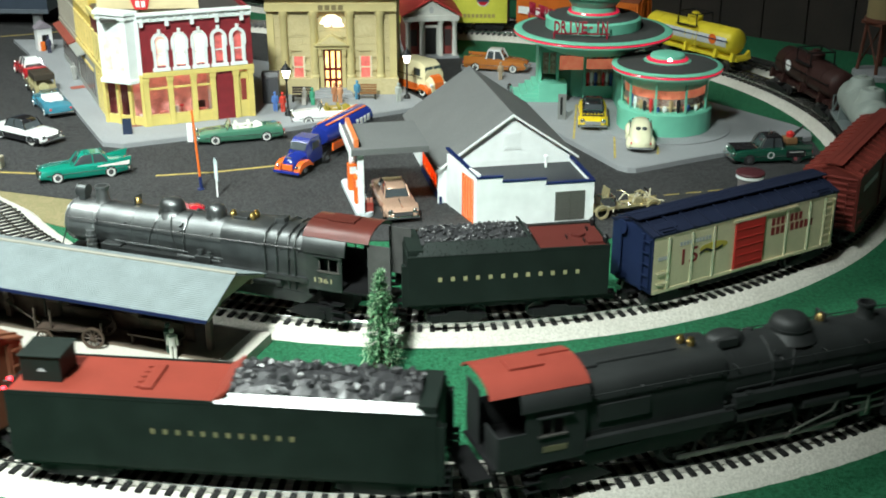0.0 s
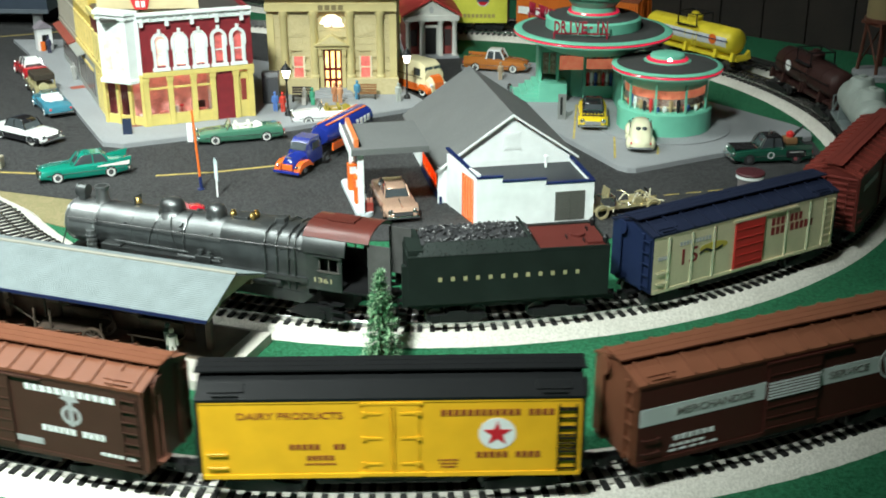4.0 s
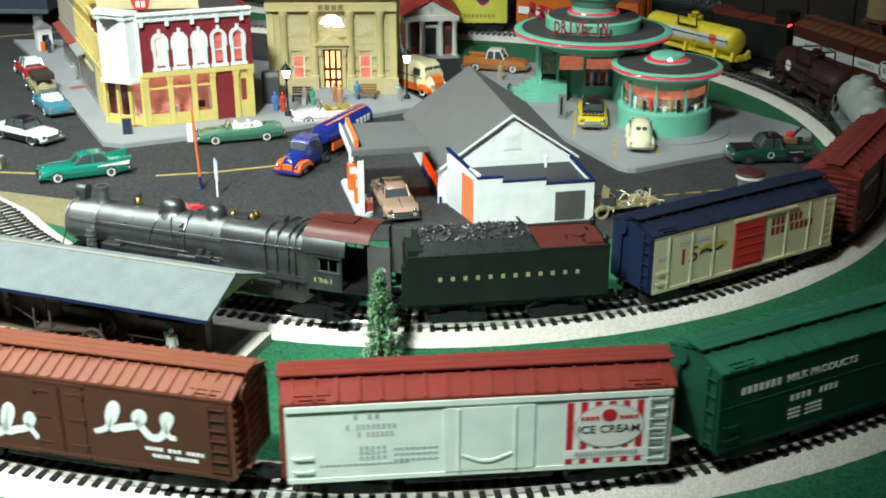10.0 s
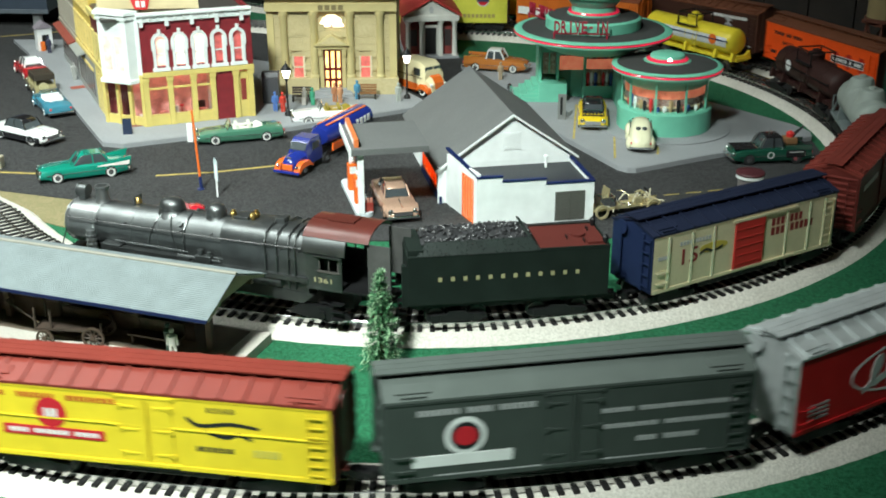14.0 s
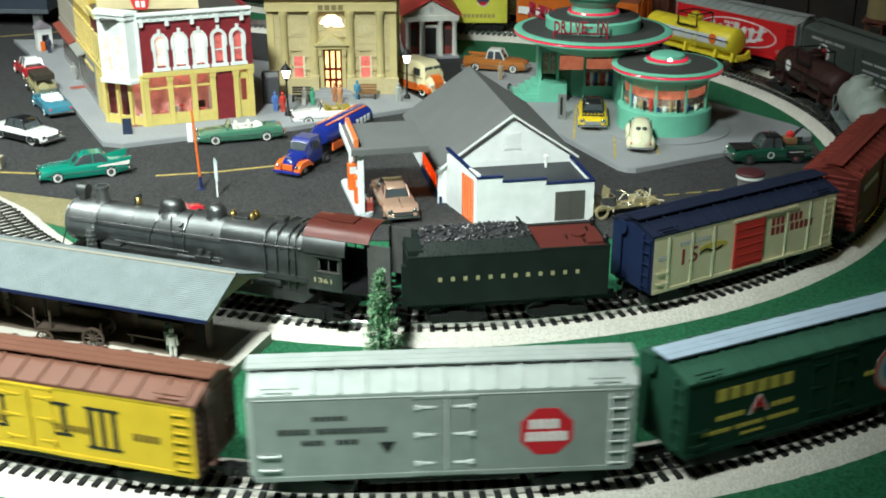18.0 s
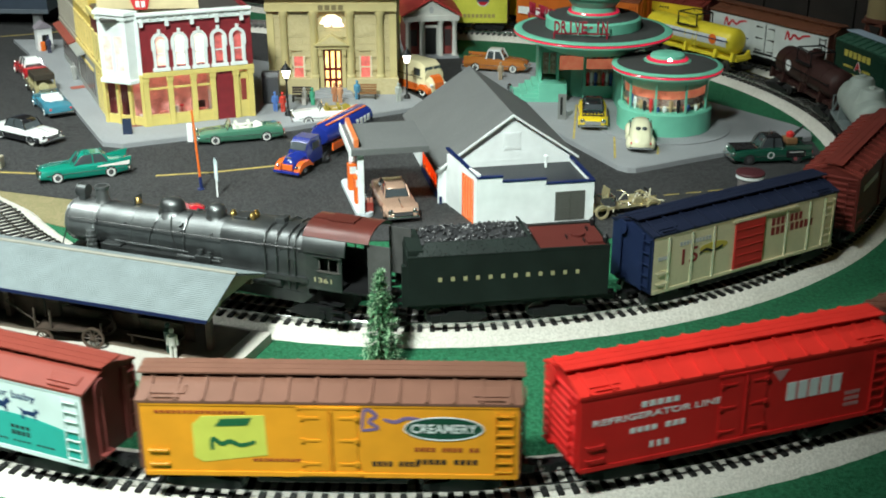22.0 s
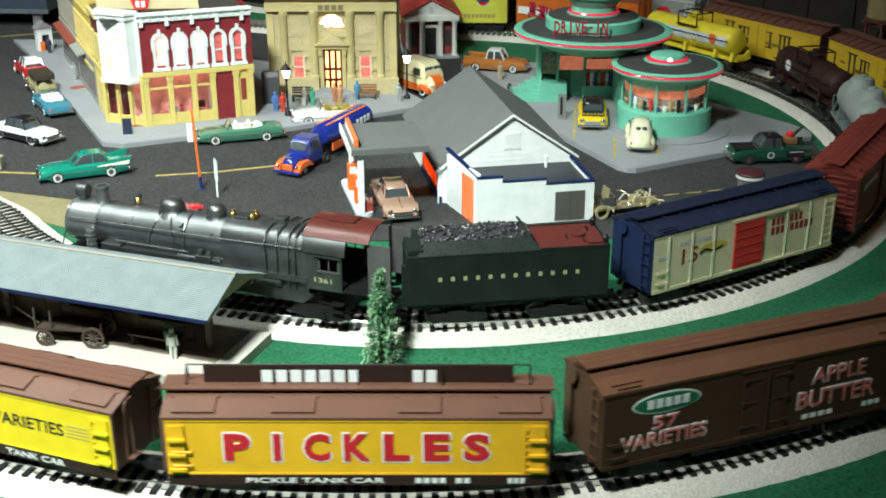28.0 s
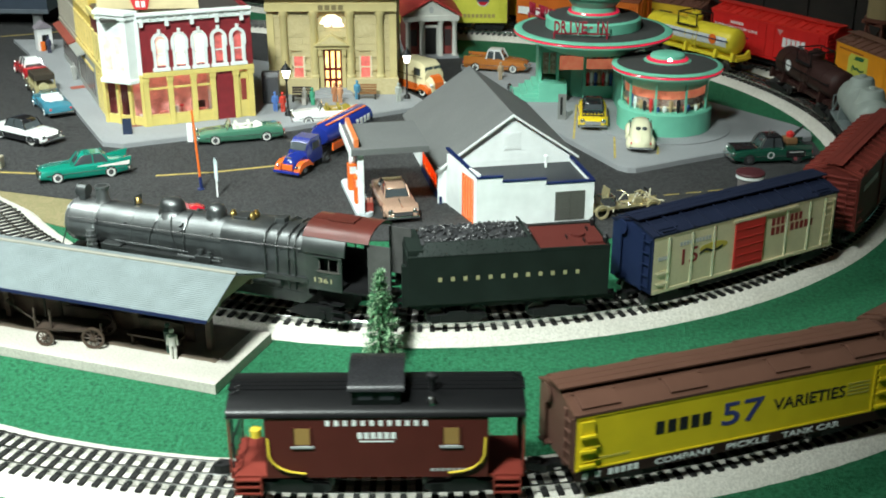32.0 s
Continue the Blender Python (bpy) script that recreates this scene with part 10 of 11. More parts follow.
auto("convertible_car", "white convertible with gold roof panel", P(-16.8, 172.4, 0.12, 192), 11.6, enamel("car_white", (0.75, 0.76, 0.75)), None, "convertible", interior=mat("gold_cover", (0.35, 0.27, 0.04), 0.4, 0.3, 0.15))
auto("roadster_car", "low red and white roadster with exposed engine", P(-31.4, 129.6, 0.12, 196), 7.4, enamel("roadster_red", (0.5, 0.015, 0.03)), None, "convertible", W=1.6, wall=False, interior=paint("roadster_rose", (0.42, 0.12, 0.13)))


def jeep():
    v = thing("station_wagon", P(-65.2, 189.2, 0.12, 121) @ Matrix.Diagonal((0.88, 0.88, 0.85, 1)), "tan and dark brown open-backed wagon with spare wheel", "car", "model road vehicles")
    tan = enamel("wagon_tan", (0.38, 0.33, 0.17))
    part("body", box(B(), -3.6, 4.4, -1.9, 1.9, 0.7, 2.2, 0.2), tan, v, smooth=True)
    part("hood", box(B(), 1.8, 4.6, -1.3, 1.3, 2.1, 2.6, 0.2), tan, v)
    part("canvas_top", box(B(), -3.7, 1.4, -1.85, 1.85, 3.2, 4.4, 0.25), paint("canvas_brown", (0.05, 0.04, 0.03)), v, "dark brown canvas top", smooth=True)
    for x in (-3.4, 1.3):
        for s in (-1, 1):
            part("post", box(B(), x - 0.12, x + 0.12, s * 1.7 - 0.12, s * 1.7 + 0.12, 2.1, 3.4), tan, v)
    part("spare_wheel", cyl(B(), (-3.6, 0.4, 2.0), (-4.1, 0.4, 2.0), 0.85, seg=20), paint("spare_cream", (0.5, 0.46, 0.25)), v)
    add_wheels(v, (-2.4, 3.0), 1.75, 0.85, False)


def tank_truck():
    v = thing("tank_truck", P(-18.4, 150.4, 0.12, 245) @ Matrix.Diagonal((1.05, 0.93, 0.86, 1)), "blue and orange fuel tank truck with trailer", "truck", "model road vehicles")
    blue, org = enamel("truck_blue", (0.012, 0.025, 0.2)), enamel("truck_orange", (0.75, 0.13, 0.02))
    part("cab", loft(B(), [[(x, -w, 1.2), (x, -w, 2.6), (x, -w * 0.8, z), (x, w * 0.8, z), (x, w, 2.6), (x, w, 1.2)] for x, w, z in ((-2.2, 1.7, 4.5), (-1.9, 1.75, 4.9), (0.1, 1.7, 4.9), (0.8, 1.65, 4.3), (1.4, 1.6, 3.3))]), blue, v, "rounded blue cab", smooth=True)
    part("hood", loft(B(), [[(x, -w, 1.2), (x, -w, z - 0.5), (x, -w * 0.5, z), (x, w * 0.5, z), (x, w, z - 0.5), (x, w, 1.2)] for x, w, z in ((1.2, 1.4, 3.2), (2.6, 1.25, 3.0), (3.5, 1.0, 2.6), (3.8, 0.8, 2.2))]), blue, v, smooth=True)
    for s in (-1, 1):
        part("fender", loft(B(), [[(x, s * 1.1, z0), (x, s * 2.1, z0), (x, s * 2.0, z1), (x, s * 1.2, z1)] for x, z0, z1 in ((0.6, 0.9, 1.1), (1.4, 1.3, 2.1), (2.8, 1.4, 2.2), (3.8, 0.9, 1.7), (4.1, 0.7, 1.1))]), org, v, "orange fender", smooth=True)
        part("headlight", ball(B(), (3.9, s * 1.5, 1.6), 0.28), CHROME, v, smooth=True)
        part("side_window", box(B(), -1.3, 0.2, s * 1.66 - 0.06, s * 1.66 + 0.06, 3.2, 4.3, 0.05), PANE, v)
        part("trailer_skirt", box(B(), -12.6, -4.4, s * 1.9 - 0.12, s * 1.9 + 0.12, 1.5, 2.6), org, v, "orange side skirt")
    part("windscreen", extrude(B(), [(1.45, 3.35), (0.85, 4.35), (0.78, 4.3), (1.35, 3.3)], "y", -1.25, 1.25), PANE, v)
    part("grille", box(B(), 3.6, 4.0, -0.8, 0.8, 1.0, 1.9, 0.1), org, v)
    part("bumper", box(B(), 4.0, 4.3, -2.1, 2.1, 0.6, 1.0, 0.08), blue, v)
    part("nose_badge", box(B(), 3.2, 3.5, -0.35, 0.35, 2.75, 2.82), CHROME, v)
    n = 20
    prof = [(-16.2, 0.2), (-16.0, 1.3), (-15.5, 1.7), (-4.6, 1.7), (-4.0, 1.3), (-3.8, 0.2)]
    part("tank", loft(B(), [[(x, 1.08 * q * math.cos(a), 3.9 + q * math.sin(a) - 0.2) for a in (2 * math.pi * i / n for i in range(n))] for x, q in prof]), blue, v, "dark blue tank trailer", smooth=True)
    for y in (-0.7, 0.7):
        part("catwalk", box(B(), -15.2, -4.8, y - 0.18, y + 0.18, 5.2, 5.35), org, v)
    part("frame", box(B(), -15.4, -1.5, -0.8, 0.8, 1.2, 2.1), black, v)
    for s in (-1, 1):
        for k in range(4):
            bm = box(B(), -14.6 + k * 1.0, -14.0 + k * 1.0, s * 1.78 - 0.08, s * 1.78 + 0.08, 3.3, 4.3)
            part("tank_letter", bm, white_ink, v)
    add_wheels(v, (2.6, -2.8, -12.4, -14.3), 1.7, 0.85, False)


def delivery_van():
    v = thing("delivery_van", P(-3.4, 189.6, 0.12, -52), "cream and orange rounded delivery van", "van", "model road vehicles")
    cream, org = enamel("van_cream", (0.7, 0.62, 0.38)), enamel("van_orange", (0.68, 0.13, 0.02))
    part("body", loft(B(), [[(x, -w, 0.7), (x, -w, 3.6), (x, -w * 0.75, z), (x, w * 0.75, z), (x, w, 3.6), (x, w, 0.7)] for x, w, z in ((-4.4, 1.7, 4.6), (-4.0, 2.0, 5.2), (1.6, 2.05, 5.4), (2.8, 1.95, 4.9), (3.3, 1.8, 3.8))]), cream, v, smooth=True)
    part("nose", loft(B(), [[(x, -w, 0.7), (x, -w, z - 0.6), (x, -w * 0.5, z), (x, w * 0.5, z), (x, w, z - 0.6), (x, w, 0.7)] for x, w, z in ((2.8, 1.85, 3.4), (3.9, 1.6, 3.1), (4.5, 1.2, 2.4))]), cream, v, smooth=True)
    part("hood_stripe", loft(B(), [[(x, -0.9, z), (x, 0.9, z), (x, 0.9, z + 0.1), (x, -0.9, z + 0.1)] for x, z in ((3.2, 3.35), (4.0, 3.08), (4.6, 2.3), (4.7, 1.4))]), org, v, "orange nose stripe")
    for s in (-1, 1):
        part("fender", loft(B(), [[(x, s * 1.3, z0), (x, s * 2.25, z0), (x, s * 2.15, z1), (x, s * 1.4, z1)] for x, z0, z1 in ((1.4, 0.7, 1.0), (2.2, 1.2, 2.0), (3.4, 1.2, 2.0), (4.4, 0.7, 1.3))]), org, v, smooth=True)
        part("lower_panel", box(B(), -4.3, 1.6, s * 2.05 - 0.06, s * 2.05 + 0.06, 0.7, 1.9), org, v)
        part("side_window", box(B(), 0.6, 2.2, s * 2.02 - 0.06, s * 2.02 + 0.06, 3.2, 4.4, 0.05), PANE, v)
        part("windscreen", box(B(), 2.95, 3.1, s * 0.85 - 0.72, s * 0.85 + 0.72, 3.5, 4.7), PANE, v)
        part("headlight", ball(B(), (4.3, s * 1.35, 2.0), 0.3), white, v, smooth=True)
        part("belt_stripe", box(B(), -4.4, 2.8, s * 2.07 - 0.03, s * 2.07 + 0.03, 2.9, 3.0), ink, v)
    part("bumper", box(B(), 4.5, 4.8, -1.9, 1.9, 0.6, 0.9, 0.08), CHROME, v)
    add_wheels(v, (-2.8, 2.8), 1.8, 0.85, True)


def tow_truck():
    v = auto("tow_truck", "dark green and black tow truck with red lamp load", P(43.8, 153.4, 0.12, 186), 11.0, enamel("tow_green", (0.006, 0.055, 0.034)), enamel("car_black", (0.012, 0.012, 0.014)), "pickup", category="truck", wall=False, h=1.1)
    part("hood_top", box(B(), 1.9, 5.2, -1.5, 1.5, 2.0, 2.15, 0.06), enamel("car_black", (0.012, 0.012, 0.014)), v)
    bm = tube(B(), [(-2.0, -0.6, 2.4), (-4.6, 0, 4.6), (-2.0, 0.6, 2.4)], 0.12, 6)
    part("crane", bm, black, v)
    part("load", box(B(), -3.6, -2.0, -0.9, 0.9, 2.3, 3.2, 0.2), mat("load_brown", (0.25, 0.12, 0.05), 0.6), v)
    part("red_lamp", lathe(B(), [(0.5, 3.1), (0.55, 3.7), (0.2, 4.0)], 10, (-2.8, 0)), red, v)
    for sy in (-1, 1):
        part("windscreen_post", tube(B(), [(2.0, sy * 1.45, 2.1), (1.25, sy * 1.3, 3.45)], 0.07, 6), CHROME, v)
        part("rear_fender", box(B(), -4.4, -1.7, sy * 1.95 - 0.28, sy * 1.95 + 0.28, 0.9, 1.9, 0.25), enamel("car_black", (0.012, 0.012, 0.014)), v)
        part("bed_stripe", box(B(), -4.0, -2.1, sy * 2.24 - 0.02, sy * 2.24 + 0.02, 1.66, 1.74), white_ink, v)
        part("hub_cap", cyl(B(), (-3.0, sy * 2.1, 0.75), (-3.0, sy * 2.3, 0.75), 0.22, seg=12), paint("pink_hub", (0.3, 0.08, 0.09)), v)
    part("windscreen_rail", tube(B(), [(2.0, -1.45, 2.1), (2.15, 0, 2.15), (2.0, 1.45, 2.1)], 0.08, 6), CHROME, v)
    part("roof_lamp", lathe(B(), [(0.22, 3.6), (0.22, 4.0), (0.08, 4.2)], 10, (0, 0)), CHROME, v)
    for s in (-1, 1):
        part("door_emblem", ring_bm(0.45, 0.45, 0.1), white_ink, v, at=P(0.4, s * 2.1, 1.3, 0 if s < 0 else 180))


jeep()
tank_truck()
delivery_van()
tow_truck()


def brass_rig():
    v = thing("show_chassis", P(21.6, 133.6, 0.12, 200), "bare brass-coloured show car chassis with engine", "car", "model road vehicles")
    gold = mat("gold_seat", (0.66, 0.57, 0.33), 0.3, 0.6)
    pale = paint("ivory_pipe", (0.6, 0.56, 0.42), 0.35)
    part("frame", box(B(), -4.5, 4.5, -0.9, 0.9, 0.8, 1.1), gold, v)
    part("engine", box(B(), 1.5, 3.6, -0.8, 0.8, 1.0, 2.4, 0.15), CHROME, v)
    for y in (-0.6, 0.0, 0.6):
        part("stack_pipe", tube(B(), [(2.6, y, 2.3), (2.4, y, 3.4)], 0.16), gold, v)
    part("seat", box(B(), -2.2, -0.9, -0.8, 0.8, 1.0, 1.9, 0.2), gold, v)
    rnd = random.Random(31)
    for k in range(34):
        x, y = rnd.uniform(-4.4, 4.2), rnd.uniform(-1.5, 1.5)
        a = Vector((x, y, rnd.uniform(0.7, 1.7)))
        d = Vector((rnd.uniform(-1.5, 1.5), rnd.uniform(-0.9, 0.9), rnd.uniform(-0.2, 1.0)))
        part("pipe", tube(B(), [a, a + d * 0.6 + Vector((0, 0, 0.2)), a + d], 0.09, 5), (pale, gold, CHROME)[k % 3], v)
    for x in (-3.2, 3.6):
        for s in (-1, 1):
            part("wheel", ring_bm(0.85, 0.85, 0.22, 0.3), gold, v, at=P(x, s * 1.7 - 0.15, 0.85))


brass_rig()
tub = thing("round_kiosk", P(38.4, 141.2, 0.12) @ Matrix.Diagonal((0.78, 0.78, 0.8, 1)), "maroon round-topped kiosk with white band", "kiosk")
part("drum", cyl(B(), (0, 0, 0), (0, 0, 2.6), 1.9, seg=28), paint("kiosk_grey", (0.16, 0.14, 0.14)), tub, smooth=True)
part("band", cyl(B(), (0, 0, 2.2), (0, 0, 2.7), 2.25, seg=28), white_ink, tub, smooth=True)
part("lid", lathe(B(), [(2.3, 2.7), (2.35, 2.9), (2.2, 3.1), (0.6, 3.35), (0.02, 3.36)], 28), paint("kiosk_maroon", (0.07, 0.02, 0.024)), tub, smooth=True)


# ---- street furniture and figures ----
def street_lamp(x, y):
    s = thing("street_lamp", P(x, y, 0.8), "black iron street lamp with lit white lantern", "lamp", "street lamps")
    part("post", lathe(B(), [(0.55, 0), (0.5, 0.4), (0.22, 0.7), (0.15, 1.2), (0.13, 5.2), (0.25, 5.4), (0.2, 5.7)], 12), black, s, smooth=True)
    part("lantern", lathe(B(), [(0.32, 5.7), (0.62, 6.7), (0.62, 7.0)], 8), mat("lantern_glow", (1.0, 0.97, 0.92), 0.4, 0, 0, glow=5), s, "glowing white lantern")
    part("cap", lathe(B(), [(0.85, 6.95), (0.6, 7.3), (0.25, 7.7), (0.12, 7.9), (0.02, 8.3)], 12), black, s, smooth=True)


street_lamp(-23.2, 173.2)
street_lamp(-5.6, 182.8)
pole = thing("sign_pole", P(-30.5, 141.9, 0.12), "leaning orange sign pole with white side sign, dark blue foot", "sign")
part("post", cyl(B(), (0, 0, 1.6), (-0.35, 0, 10.3), 0.15, 0.14, seg=10), orange, pole)
part("foot", cyl(B(), (0.1, 0, 0), (0, 0, 1.7), 0.22, 0.18, seg=10), navy, pole)
part("sign_plate", box(B(), -1.15, -0.45, -0.1, 0.1, 6.2, 8.6, 0.1), white, pole, "narrow white sign plate")
bm = cyl(B(), (0, 0, 0), (0, 0, 0.15), 0.45, seg=14)
part("base", bm, navy, pole)
sp = thing("signpost", P(-27.9, 139.1, 0.12), "small white enamel signpost", "sign")
part("post", box(B(), -0.1, 0.1, -0.08, 0.08, 0, 4.2), white, sp)
part("plate", extrude(B(), [(-0.2, 2.4), (0.22, 2.0), (0.22, 4.6), (-0.1, 5.1), (-0.2, 4.8)], "y", -0.06, 0.06), paint("pale_blue_enamel", (0.5, 0.62, 0.64)), sp, "pale blue enamel plate")
brd = thing("sandwich_board", P(-45.0, 163.9, 0.8, 10) @ Matrix.Diagonal((0.7, 0.8, 0.85, 1)), "dark blue sandwich board on the pavement", "sign")
part("panel", extrude(B(), [(-0.6, 0), (-0.1, 2.6), (0.1, 2.6), (-0.4, 0)], "x", -0.9, 0.9), paint("board_navy", (0.02, 0.03, 0.06)), brd)
part("panel", extrude(B(), [(0.6, 0), (0.1, 2.6), (-0.1, 2.6), (0.4, 0)], "x", -0.9, 0.9), paint("board_navy", (0.02, 0.03, 0.06)), brd)
for x, y, rz, wm in ((-11.9, 182.6, 0, "bench_brown"), (-22.0, 181.0, 0, "bench_dark")):
    bn = thing("bench", P(x, y, 0.8, rz), "brown slatted street bench", "bench", "street benches")
    wm_ = paint(wm, (0.25, 0.12, 0.05) if wm == "bench_brown" else (0.05, 0.04, 0.035))
    for k in range(3):
        part("seat_slat", box(B(), -1.5, 1.5, -0.6 + k * 0.4, -0.3 + k * 0.4, 0.9, 1.0), wm_, bn)
        part("back_slat", box(B(), -1.5, 1.5, 0.6, 0.7, 1.1 + k * 0.4, 1.4 + k * 0.4), wm_, bn)
    for xx in (-1.3, 1.3):
        part("leg", box(B(), xx - 0.1, xx + 0.1, -0.6, 0.7, 0, 0.9), black, bn)
pb = thing("post_box", P(-26.6, 180.5, 0.8), "dark grey box beside the bank", "box")
part("body", box(B(), -1.3, 1.3, -0.9, 0.9, 0, 4.2, 0.2), paint("box_grey", (0.07, 0.07, 0.075)), pb)
part("hood", extrude(B(), [(-0.9, 4.2), (0.9, 4.2), (0.6, 4.9), (-0.6, 4.9)], "x", -1.3, 1.3), paint("box_grey", (0.07, 0.07, 0.075)), pb)
for x, y, rz, lab, col, seat in ((-25.4, 175.6, 0, "blue and red figurine on the pavement", (0.1, 0.2, 0.5), False), (-24.2, 175.2, 30, "figurine in a red coat", (0.6, 0.06, 0.04), False),
                                 (-21.4, 179.7, 0, "grey seated figurine on a bench", (0.35, 0.33, 0.3), True), (-20.2, 179.7, 10, "green seated figurine on a bench", (0.06, 0.3, 0.18), True),
                                 (-16.8, 180.6, 0, "orange and tan figurine on the bank steps", (0.45, 0.2, 0.1), False), (-15.9, 180.0, 30, "tan figurine on the bank steps", (0.6, 0.3, 0.15), False),
                                 (-13.4, 182.2, 0, "figurine in a blue jacket", (0.08, 0.25, 0.38), False), (-6.9, 180.8, 0, "pale grey figurine by the lamp", (0.4, 0.42, 0.38), False),
                                 (-61.3, 194.6, 0, "pale figurine on the pavement", (0.4, 0.4, 0.38), False), (-71.6, 214.6, 0, "dark figurine by the kiosk", (0.06, 0.06, 0.1), False)):
    figurine(P(x, y, 0.8, rz), lab, paint(lab.replace(" ", "_"), col), seated=seat)
figurine(P(9.6, 194.2, 0.85, 20), "tan figurine beside the pickup", paint("tan_fig", (0.4, 0.3, 0.2)))
hut = thing("white_kiosk", P(-72.8, 216.6, 0.8, 30) @ Matrix.Diagonal((0.45, 0.45, 0.48, 1)), "small white kiosk with orange figure board", "kiosk")
part("wall", box(B(), -3.0, 3.0, 0, 5, 0, 8.5, 0.1), white, hut)
part("doorway", box(B(), -1.2, 1.6, -0.05, 0.1, 0, 6.0), black, hut)
part("orange_box", box(B(), -2.2, -0.4, -1.2, -0.1, 0, 3.6, 0.3), orange, hut)
part("roof", extrude(B(), [(-3.6, 8.4), (3.6, 8.4), (0, 11.0)], "y", -0.6, 5.4), paint("kiosk_roof_grey", (0.25, 0.22, 0.25)), hut)
low = thing("stone_post", P(-59.6, 150.6, 0.1), "pale stone post by the road", "post")
part("body", box(B(), -1.2, 1.2, -0.8, 0.8, 0, 1.6, 0.15), paint("stone_pale", (0.5, 0.46, 0.36)), low)
part("cap", box(B(), -0.8, 0.8, -0.6, 0.6, 1.6, 2.4, 0.1), paint("stone_pale", (0.5, 0.46, 0.36)), low)
# ---- the room round the table ----
def wall(name, x0, x1, y0, y1, z0, z1, material, label):
    return tagged(part(name, box(B(), x0, x1, y0, y1, z0, z1), material), label, "wall", kind="structure")


plaster = speckled("dim_plaster", (0.36, 0.35, 0.33), (0.4, 0.39, 0.37), (0.33, 0.32, 0.3), 4, 120, 0.2, 0.001, 0.8)
wall("wall_north", -340, 200, 300, 308, -92, 168, panelling, "dark brown wood panelled wall")
wall("wall_south", -340, 200, -158, -150, -92, 168, plaster, "plain plaster wall")
wall("wall_west", -348, -340, -158, 308, -92, 168, panelling, "dark wall")
wall("wall_east", 200, 208, -158, 308, -92, 168, panelling, "dark wall")
tagged(part("floor", box(B(), -348, 208, -158, 308, -100, -92), speckled("dark_carpet", (0.06, 0.05, 0.045), (0.08, 0.065, 0.055), (0.04, 0.035, 0.03), 10, 400, 0.5, 0.001)), "dark carpet floor", "floor", kind="structure")
tagged(part("ceiling", box(B(), -348, 208, -158, 308, 168, 176), plaster), "plain ceiling", "ceiling", kind="structure")
for k in range(24):
    x = -330 + k * 22.5
    o = part("panel_batten", box(B(), x - 0.6, x + 0.6, 299.0, 300.0, -92, 168), panelling, bpy.data.objects["wall_north"])
tbl = thing("table_frame", P(0, 0), "dark wooden frame and skirt of the layout table", "table", kind="structure")
part("skirt", box(B(), -330, 130, 36.5, 38, -14, 0.6), paint("table_wood", (0.07, 0.045, 0.03)), tbl)
for x in (-320, -200, -80, 40, 120):
    for y in (45, 290):
        part("leg", box(B(), x - 4, x + 4, y - 4, y + 4, -92, -2), paint("table_wood", (0.07, 0.045, 0.03)), tbl)
lampf = thing("ceiling_lamp", P(-50, 4, 0), "round white ceiling lamp above the table", "lamp")
part("canopy", cyl(B(), (0, 0, 166), (0, 0, 168), 7, seg=32), white, lampf)
part("stem", cyl(B(), (0, 0, 165), (0, 0, 166), 1.2, seg=12), white, lampf)
part("bulb", ball(B(), (0, 0, 162.8), 2.4), mat("bulb_glow", (1, 1, 0.96), 0.4, 0, 0, glow=30), lampf, "glowing bulb")

panel = thing("ceiling_panel_lamp", P(-125, 130, 0), "long white ceiling panel lamp, lit", "lamp")
part("housing", box(B(), -65, 65, -23, 23, 163, 168, 0.5), white, panel)
part("diffuser", box(B(), -62, 62, -20, 20, 162.4, 163), mat("diffuser_glow", (1, 1, 0.97), 0.4, 0, 0, glow=6), panel, "glowing diffuser")
# panelled screen that closes the corner behind the loop
scr = thing("wall_screen", P(-20, 300, 0, math.degrees(math.atan2(-112, 130))), "dark brown vertical board screen behind the track", "wall", kind="structure")
grain = mat("dark_board", (0.019, 0.0125, 0.0095), 0.6, 0, 0.35, 14, 0.5, 160)
for k in range(24):
    part("board", box(B(), k * 9.0, k * 9.0 + 8.7, 0, 3.0, -2, 150), grain, scr)
part("backing", box(B(), -2, 218, 3.0, 5.0, -2, 150), grain, scr)
# trestle tower beyond the outer track
tw = thing("water_tower", P(74.0, 199.0, 0, 20), "brown trestle tower with cream tank on a round grey base", "tower")
part("base", lathe(B(), [(4.2, 0), (4.2, 0.9), (3.9, 1.1), (0.02, 1.1)], 36), concrete, tw, smooth=True)
legm = paint("trestle_brown", (0.13, 0.05, 0.035))
for sx in (-1, 1):
    for sy in (-1, 1):
        part("leg", cyl(B(), (sx * 2.4, sy * 2.4, 1.1), (sx * 1.7, sy * 1.7, 12), 0.3, seg=8), legm, tw)
    part("brace", cyl(B(), (sx * 2.3, -2.3, 2.0), (sx * 1.9, 1.9, 9), 0.15, seg=6), legm, tw)
    part("brace", cyl(B(), (-2.3, sx * 2.3, 2.0), (1.9, sx * 1.9, 9), 0.15, seg=6), legm, tw)
part("girder", box(B(), -2.6, 2.6, -2.6, 2.6, 9.0, 9.6), legm, tw)
part("tank", lathe(B(), [(3.0, 10.2), (3.0, 18), (2.6, 18.4), (0.02, 20)], 30), paint("tower_cream", (0.28, 0.22, 0.11)), tw, smooth=True)
part("tank_floor", cyl(B(), (0, 0, 9.6), (0, 0, 10.2), 3.3, seg=30), legm, tw)
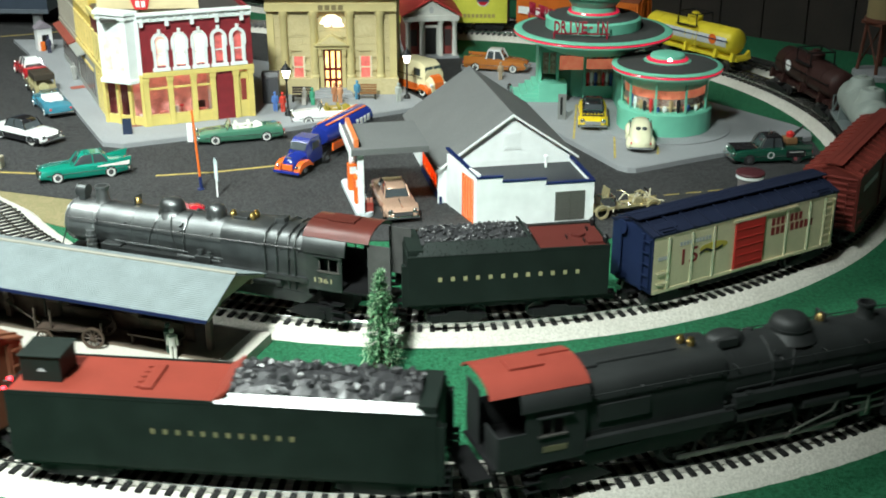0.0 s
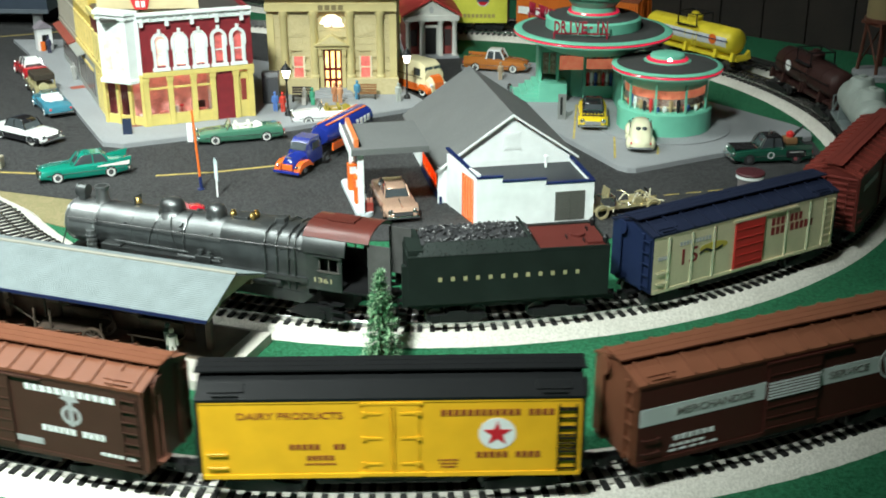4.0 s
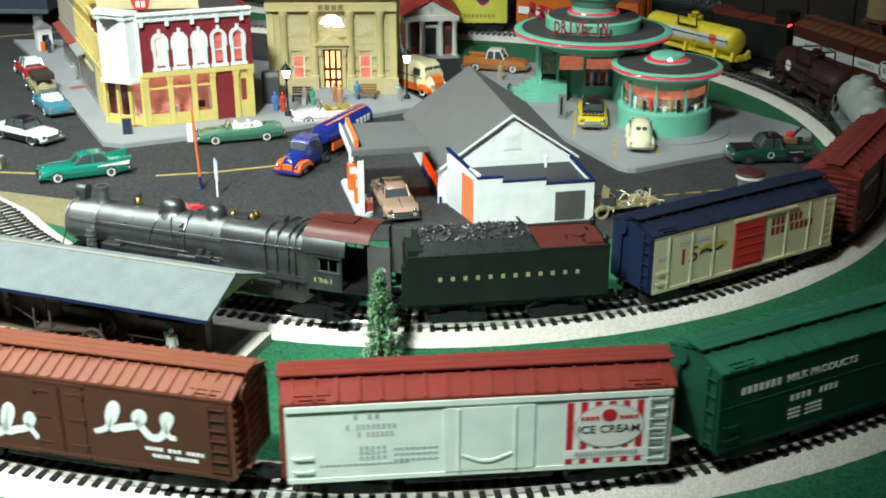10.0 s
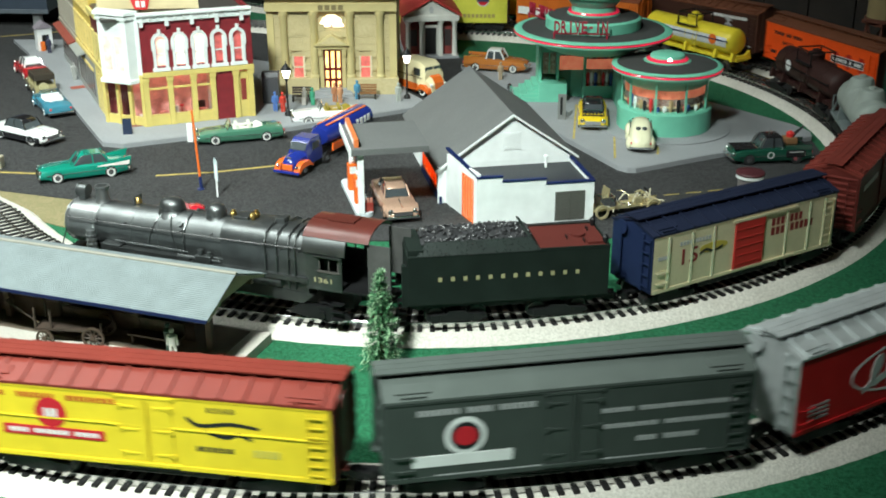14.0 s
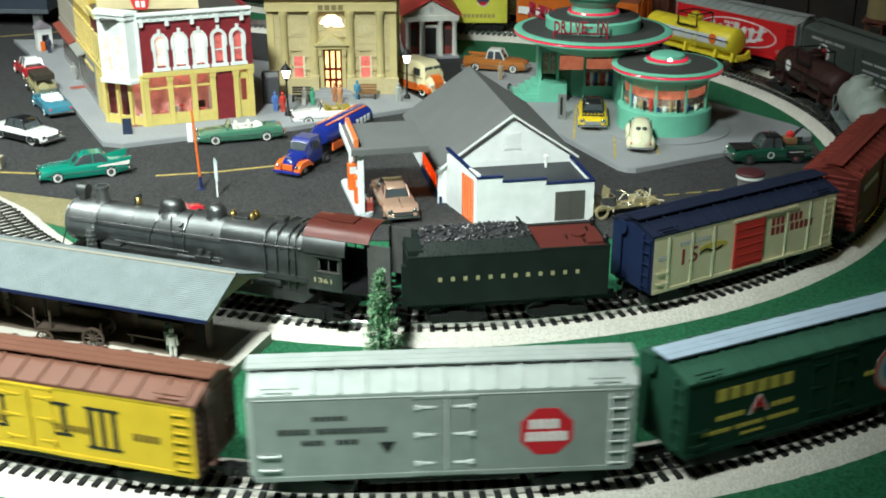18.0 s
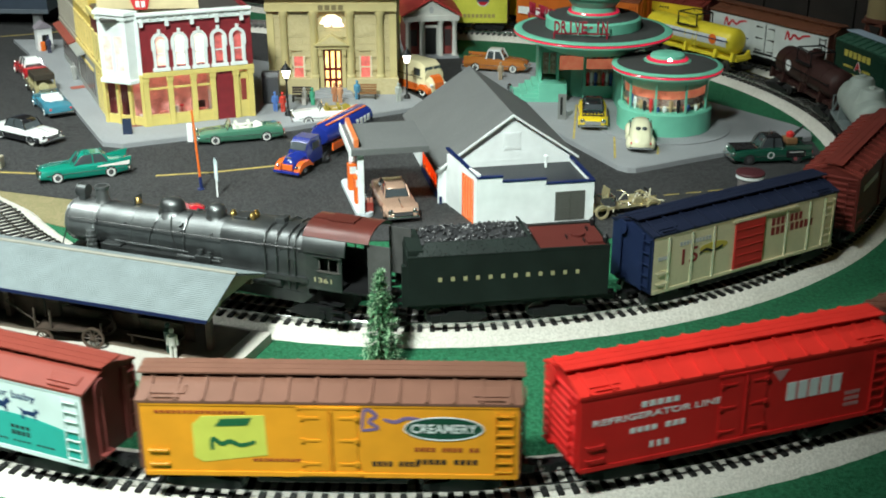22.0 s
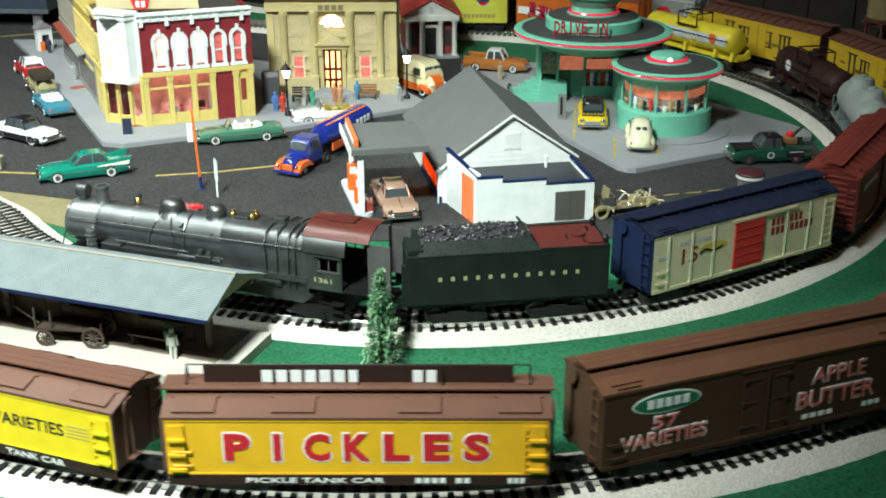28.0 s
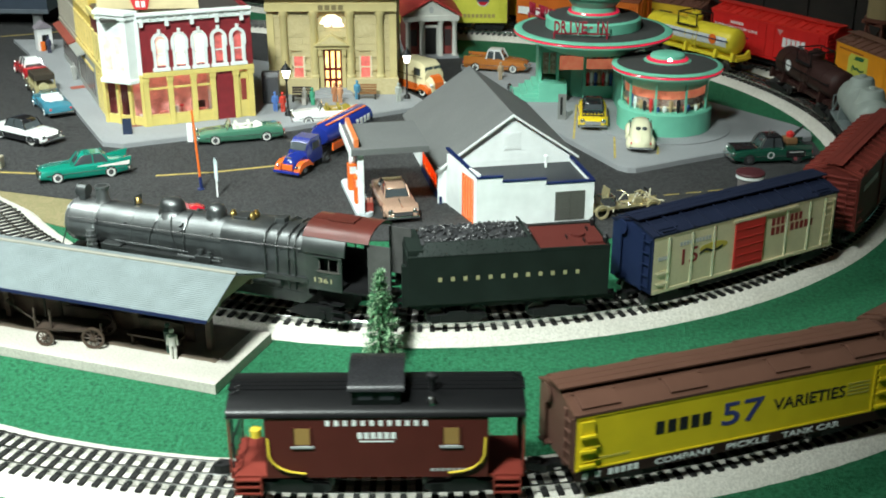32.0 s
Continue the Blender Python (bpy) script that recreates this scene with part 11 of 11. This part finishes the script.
# ---- the moving train ----
MAKERS = (car_merchandise, car_dairy, car_anchor, car_meat, car_milk, car_ice_cream, car_chocolate, car_cola, car_grey_dairy, car_yellow, car_yellow, car_white_meat, car_green_dairy,
          car_silver, car_big_serif, car_big_serif, car_red, car_creamery, car_baby, car_apple, car_pickles, car_varieties)
PITCH_CAR = 29.55
train = []
made = {}
for i, maker in enumerate(MAKERS):
    if maker in made:
        c = copy_thing(made[maker], P(0, 0))
    else:
        c = made[maker] = maker()
    train.append((c, i * PITCH_CAR, 18.0))
tn = tender("locomotive_tender", P(0, 0), "long dark green tender with coal load, red deck and rear cabin", MOVING_TENDER)
lc = steam_locomotive("steam_locomotive", P(0, 0), "black freight steam locomotive with red cab roof", MOVING_ENGINE)
train += [(tn, -31.6, 20.0), (lc, -69.5, 22.0), (caboose(), 21 * PITCH_CAR + 26.3, 12.0)]
# where the first car stands along the track, every half second, in centimetres
RUN = [-41.4, -31.7, -22.4, -13.4, -5.8, 3.0, 11.5, 21.2, 31.6, 42.8, 54.5, 66.2, 77.7, 89.6, 101.0, 111.7, 122.2, 131.3, 140.1, 148.0, 155.9, 164.1, 173.9, 185.0, 195.5, 208.4, 221.6, 235.6, 251.0, 269.0, 287.7, 305.8, 323.6, 341.1, 357.8, 373.8, 389.8, 405.6, 421.7, 437.0, 452.1, 465.9, 478.8, 490.2, 500.2, 509.4, 517.4, 525.1, 532.3, 539.5, 546.3, 552.4, 558.8, 565.7, 573.2, 582.0, 590.7, 598.8, 606.5, 613.8, 621.0, 627.8, 634.1, 640.6, 647.9]


def place(t):
    i = max(0, min(63, int(2 * t)))
    w = 2 * t - i
    v = [RUN[min(max(i + d, 0), 64)] for d in (-1, 0, 1, 2)]
    if i == 0:
        v[0] = 2 * v[1] - v[2]
    if i == 63:
        v[3] = 2 * v[2] - v[1]
    return 0.5 * (2 * v[1] + (v[2] - v[0]) * w + (2 * v[0] - 5 * v[1] + 4 * v[2] - v[3]) * w * w + (3 * v[1] - v[0] - 3 * v[2] + v[3]) * w ** 3)


def motions():
    times = [k * 0.25 for k in range(129)]
    for car, offset, base in train:
        walk(car, [(t, outer.chord(place(t) - offset, base, RAIL)) for t in times])


motions()
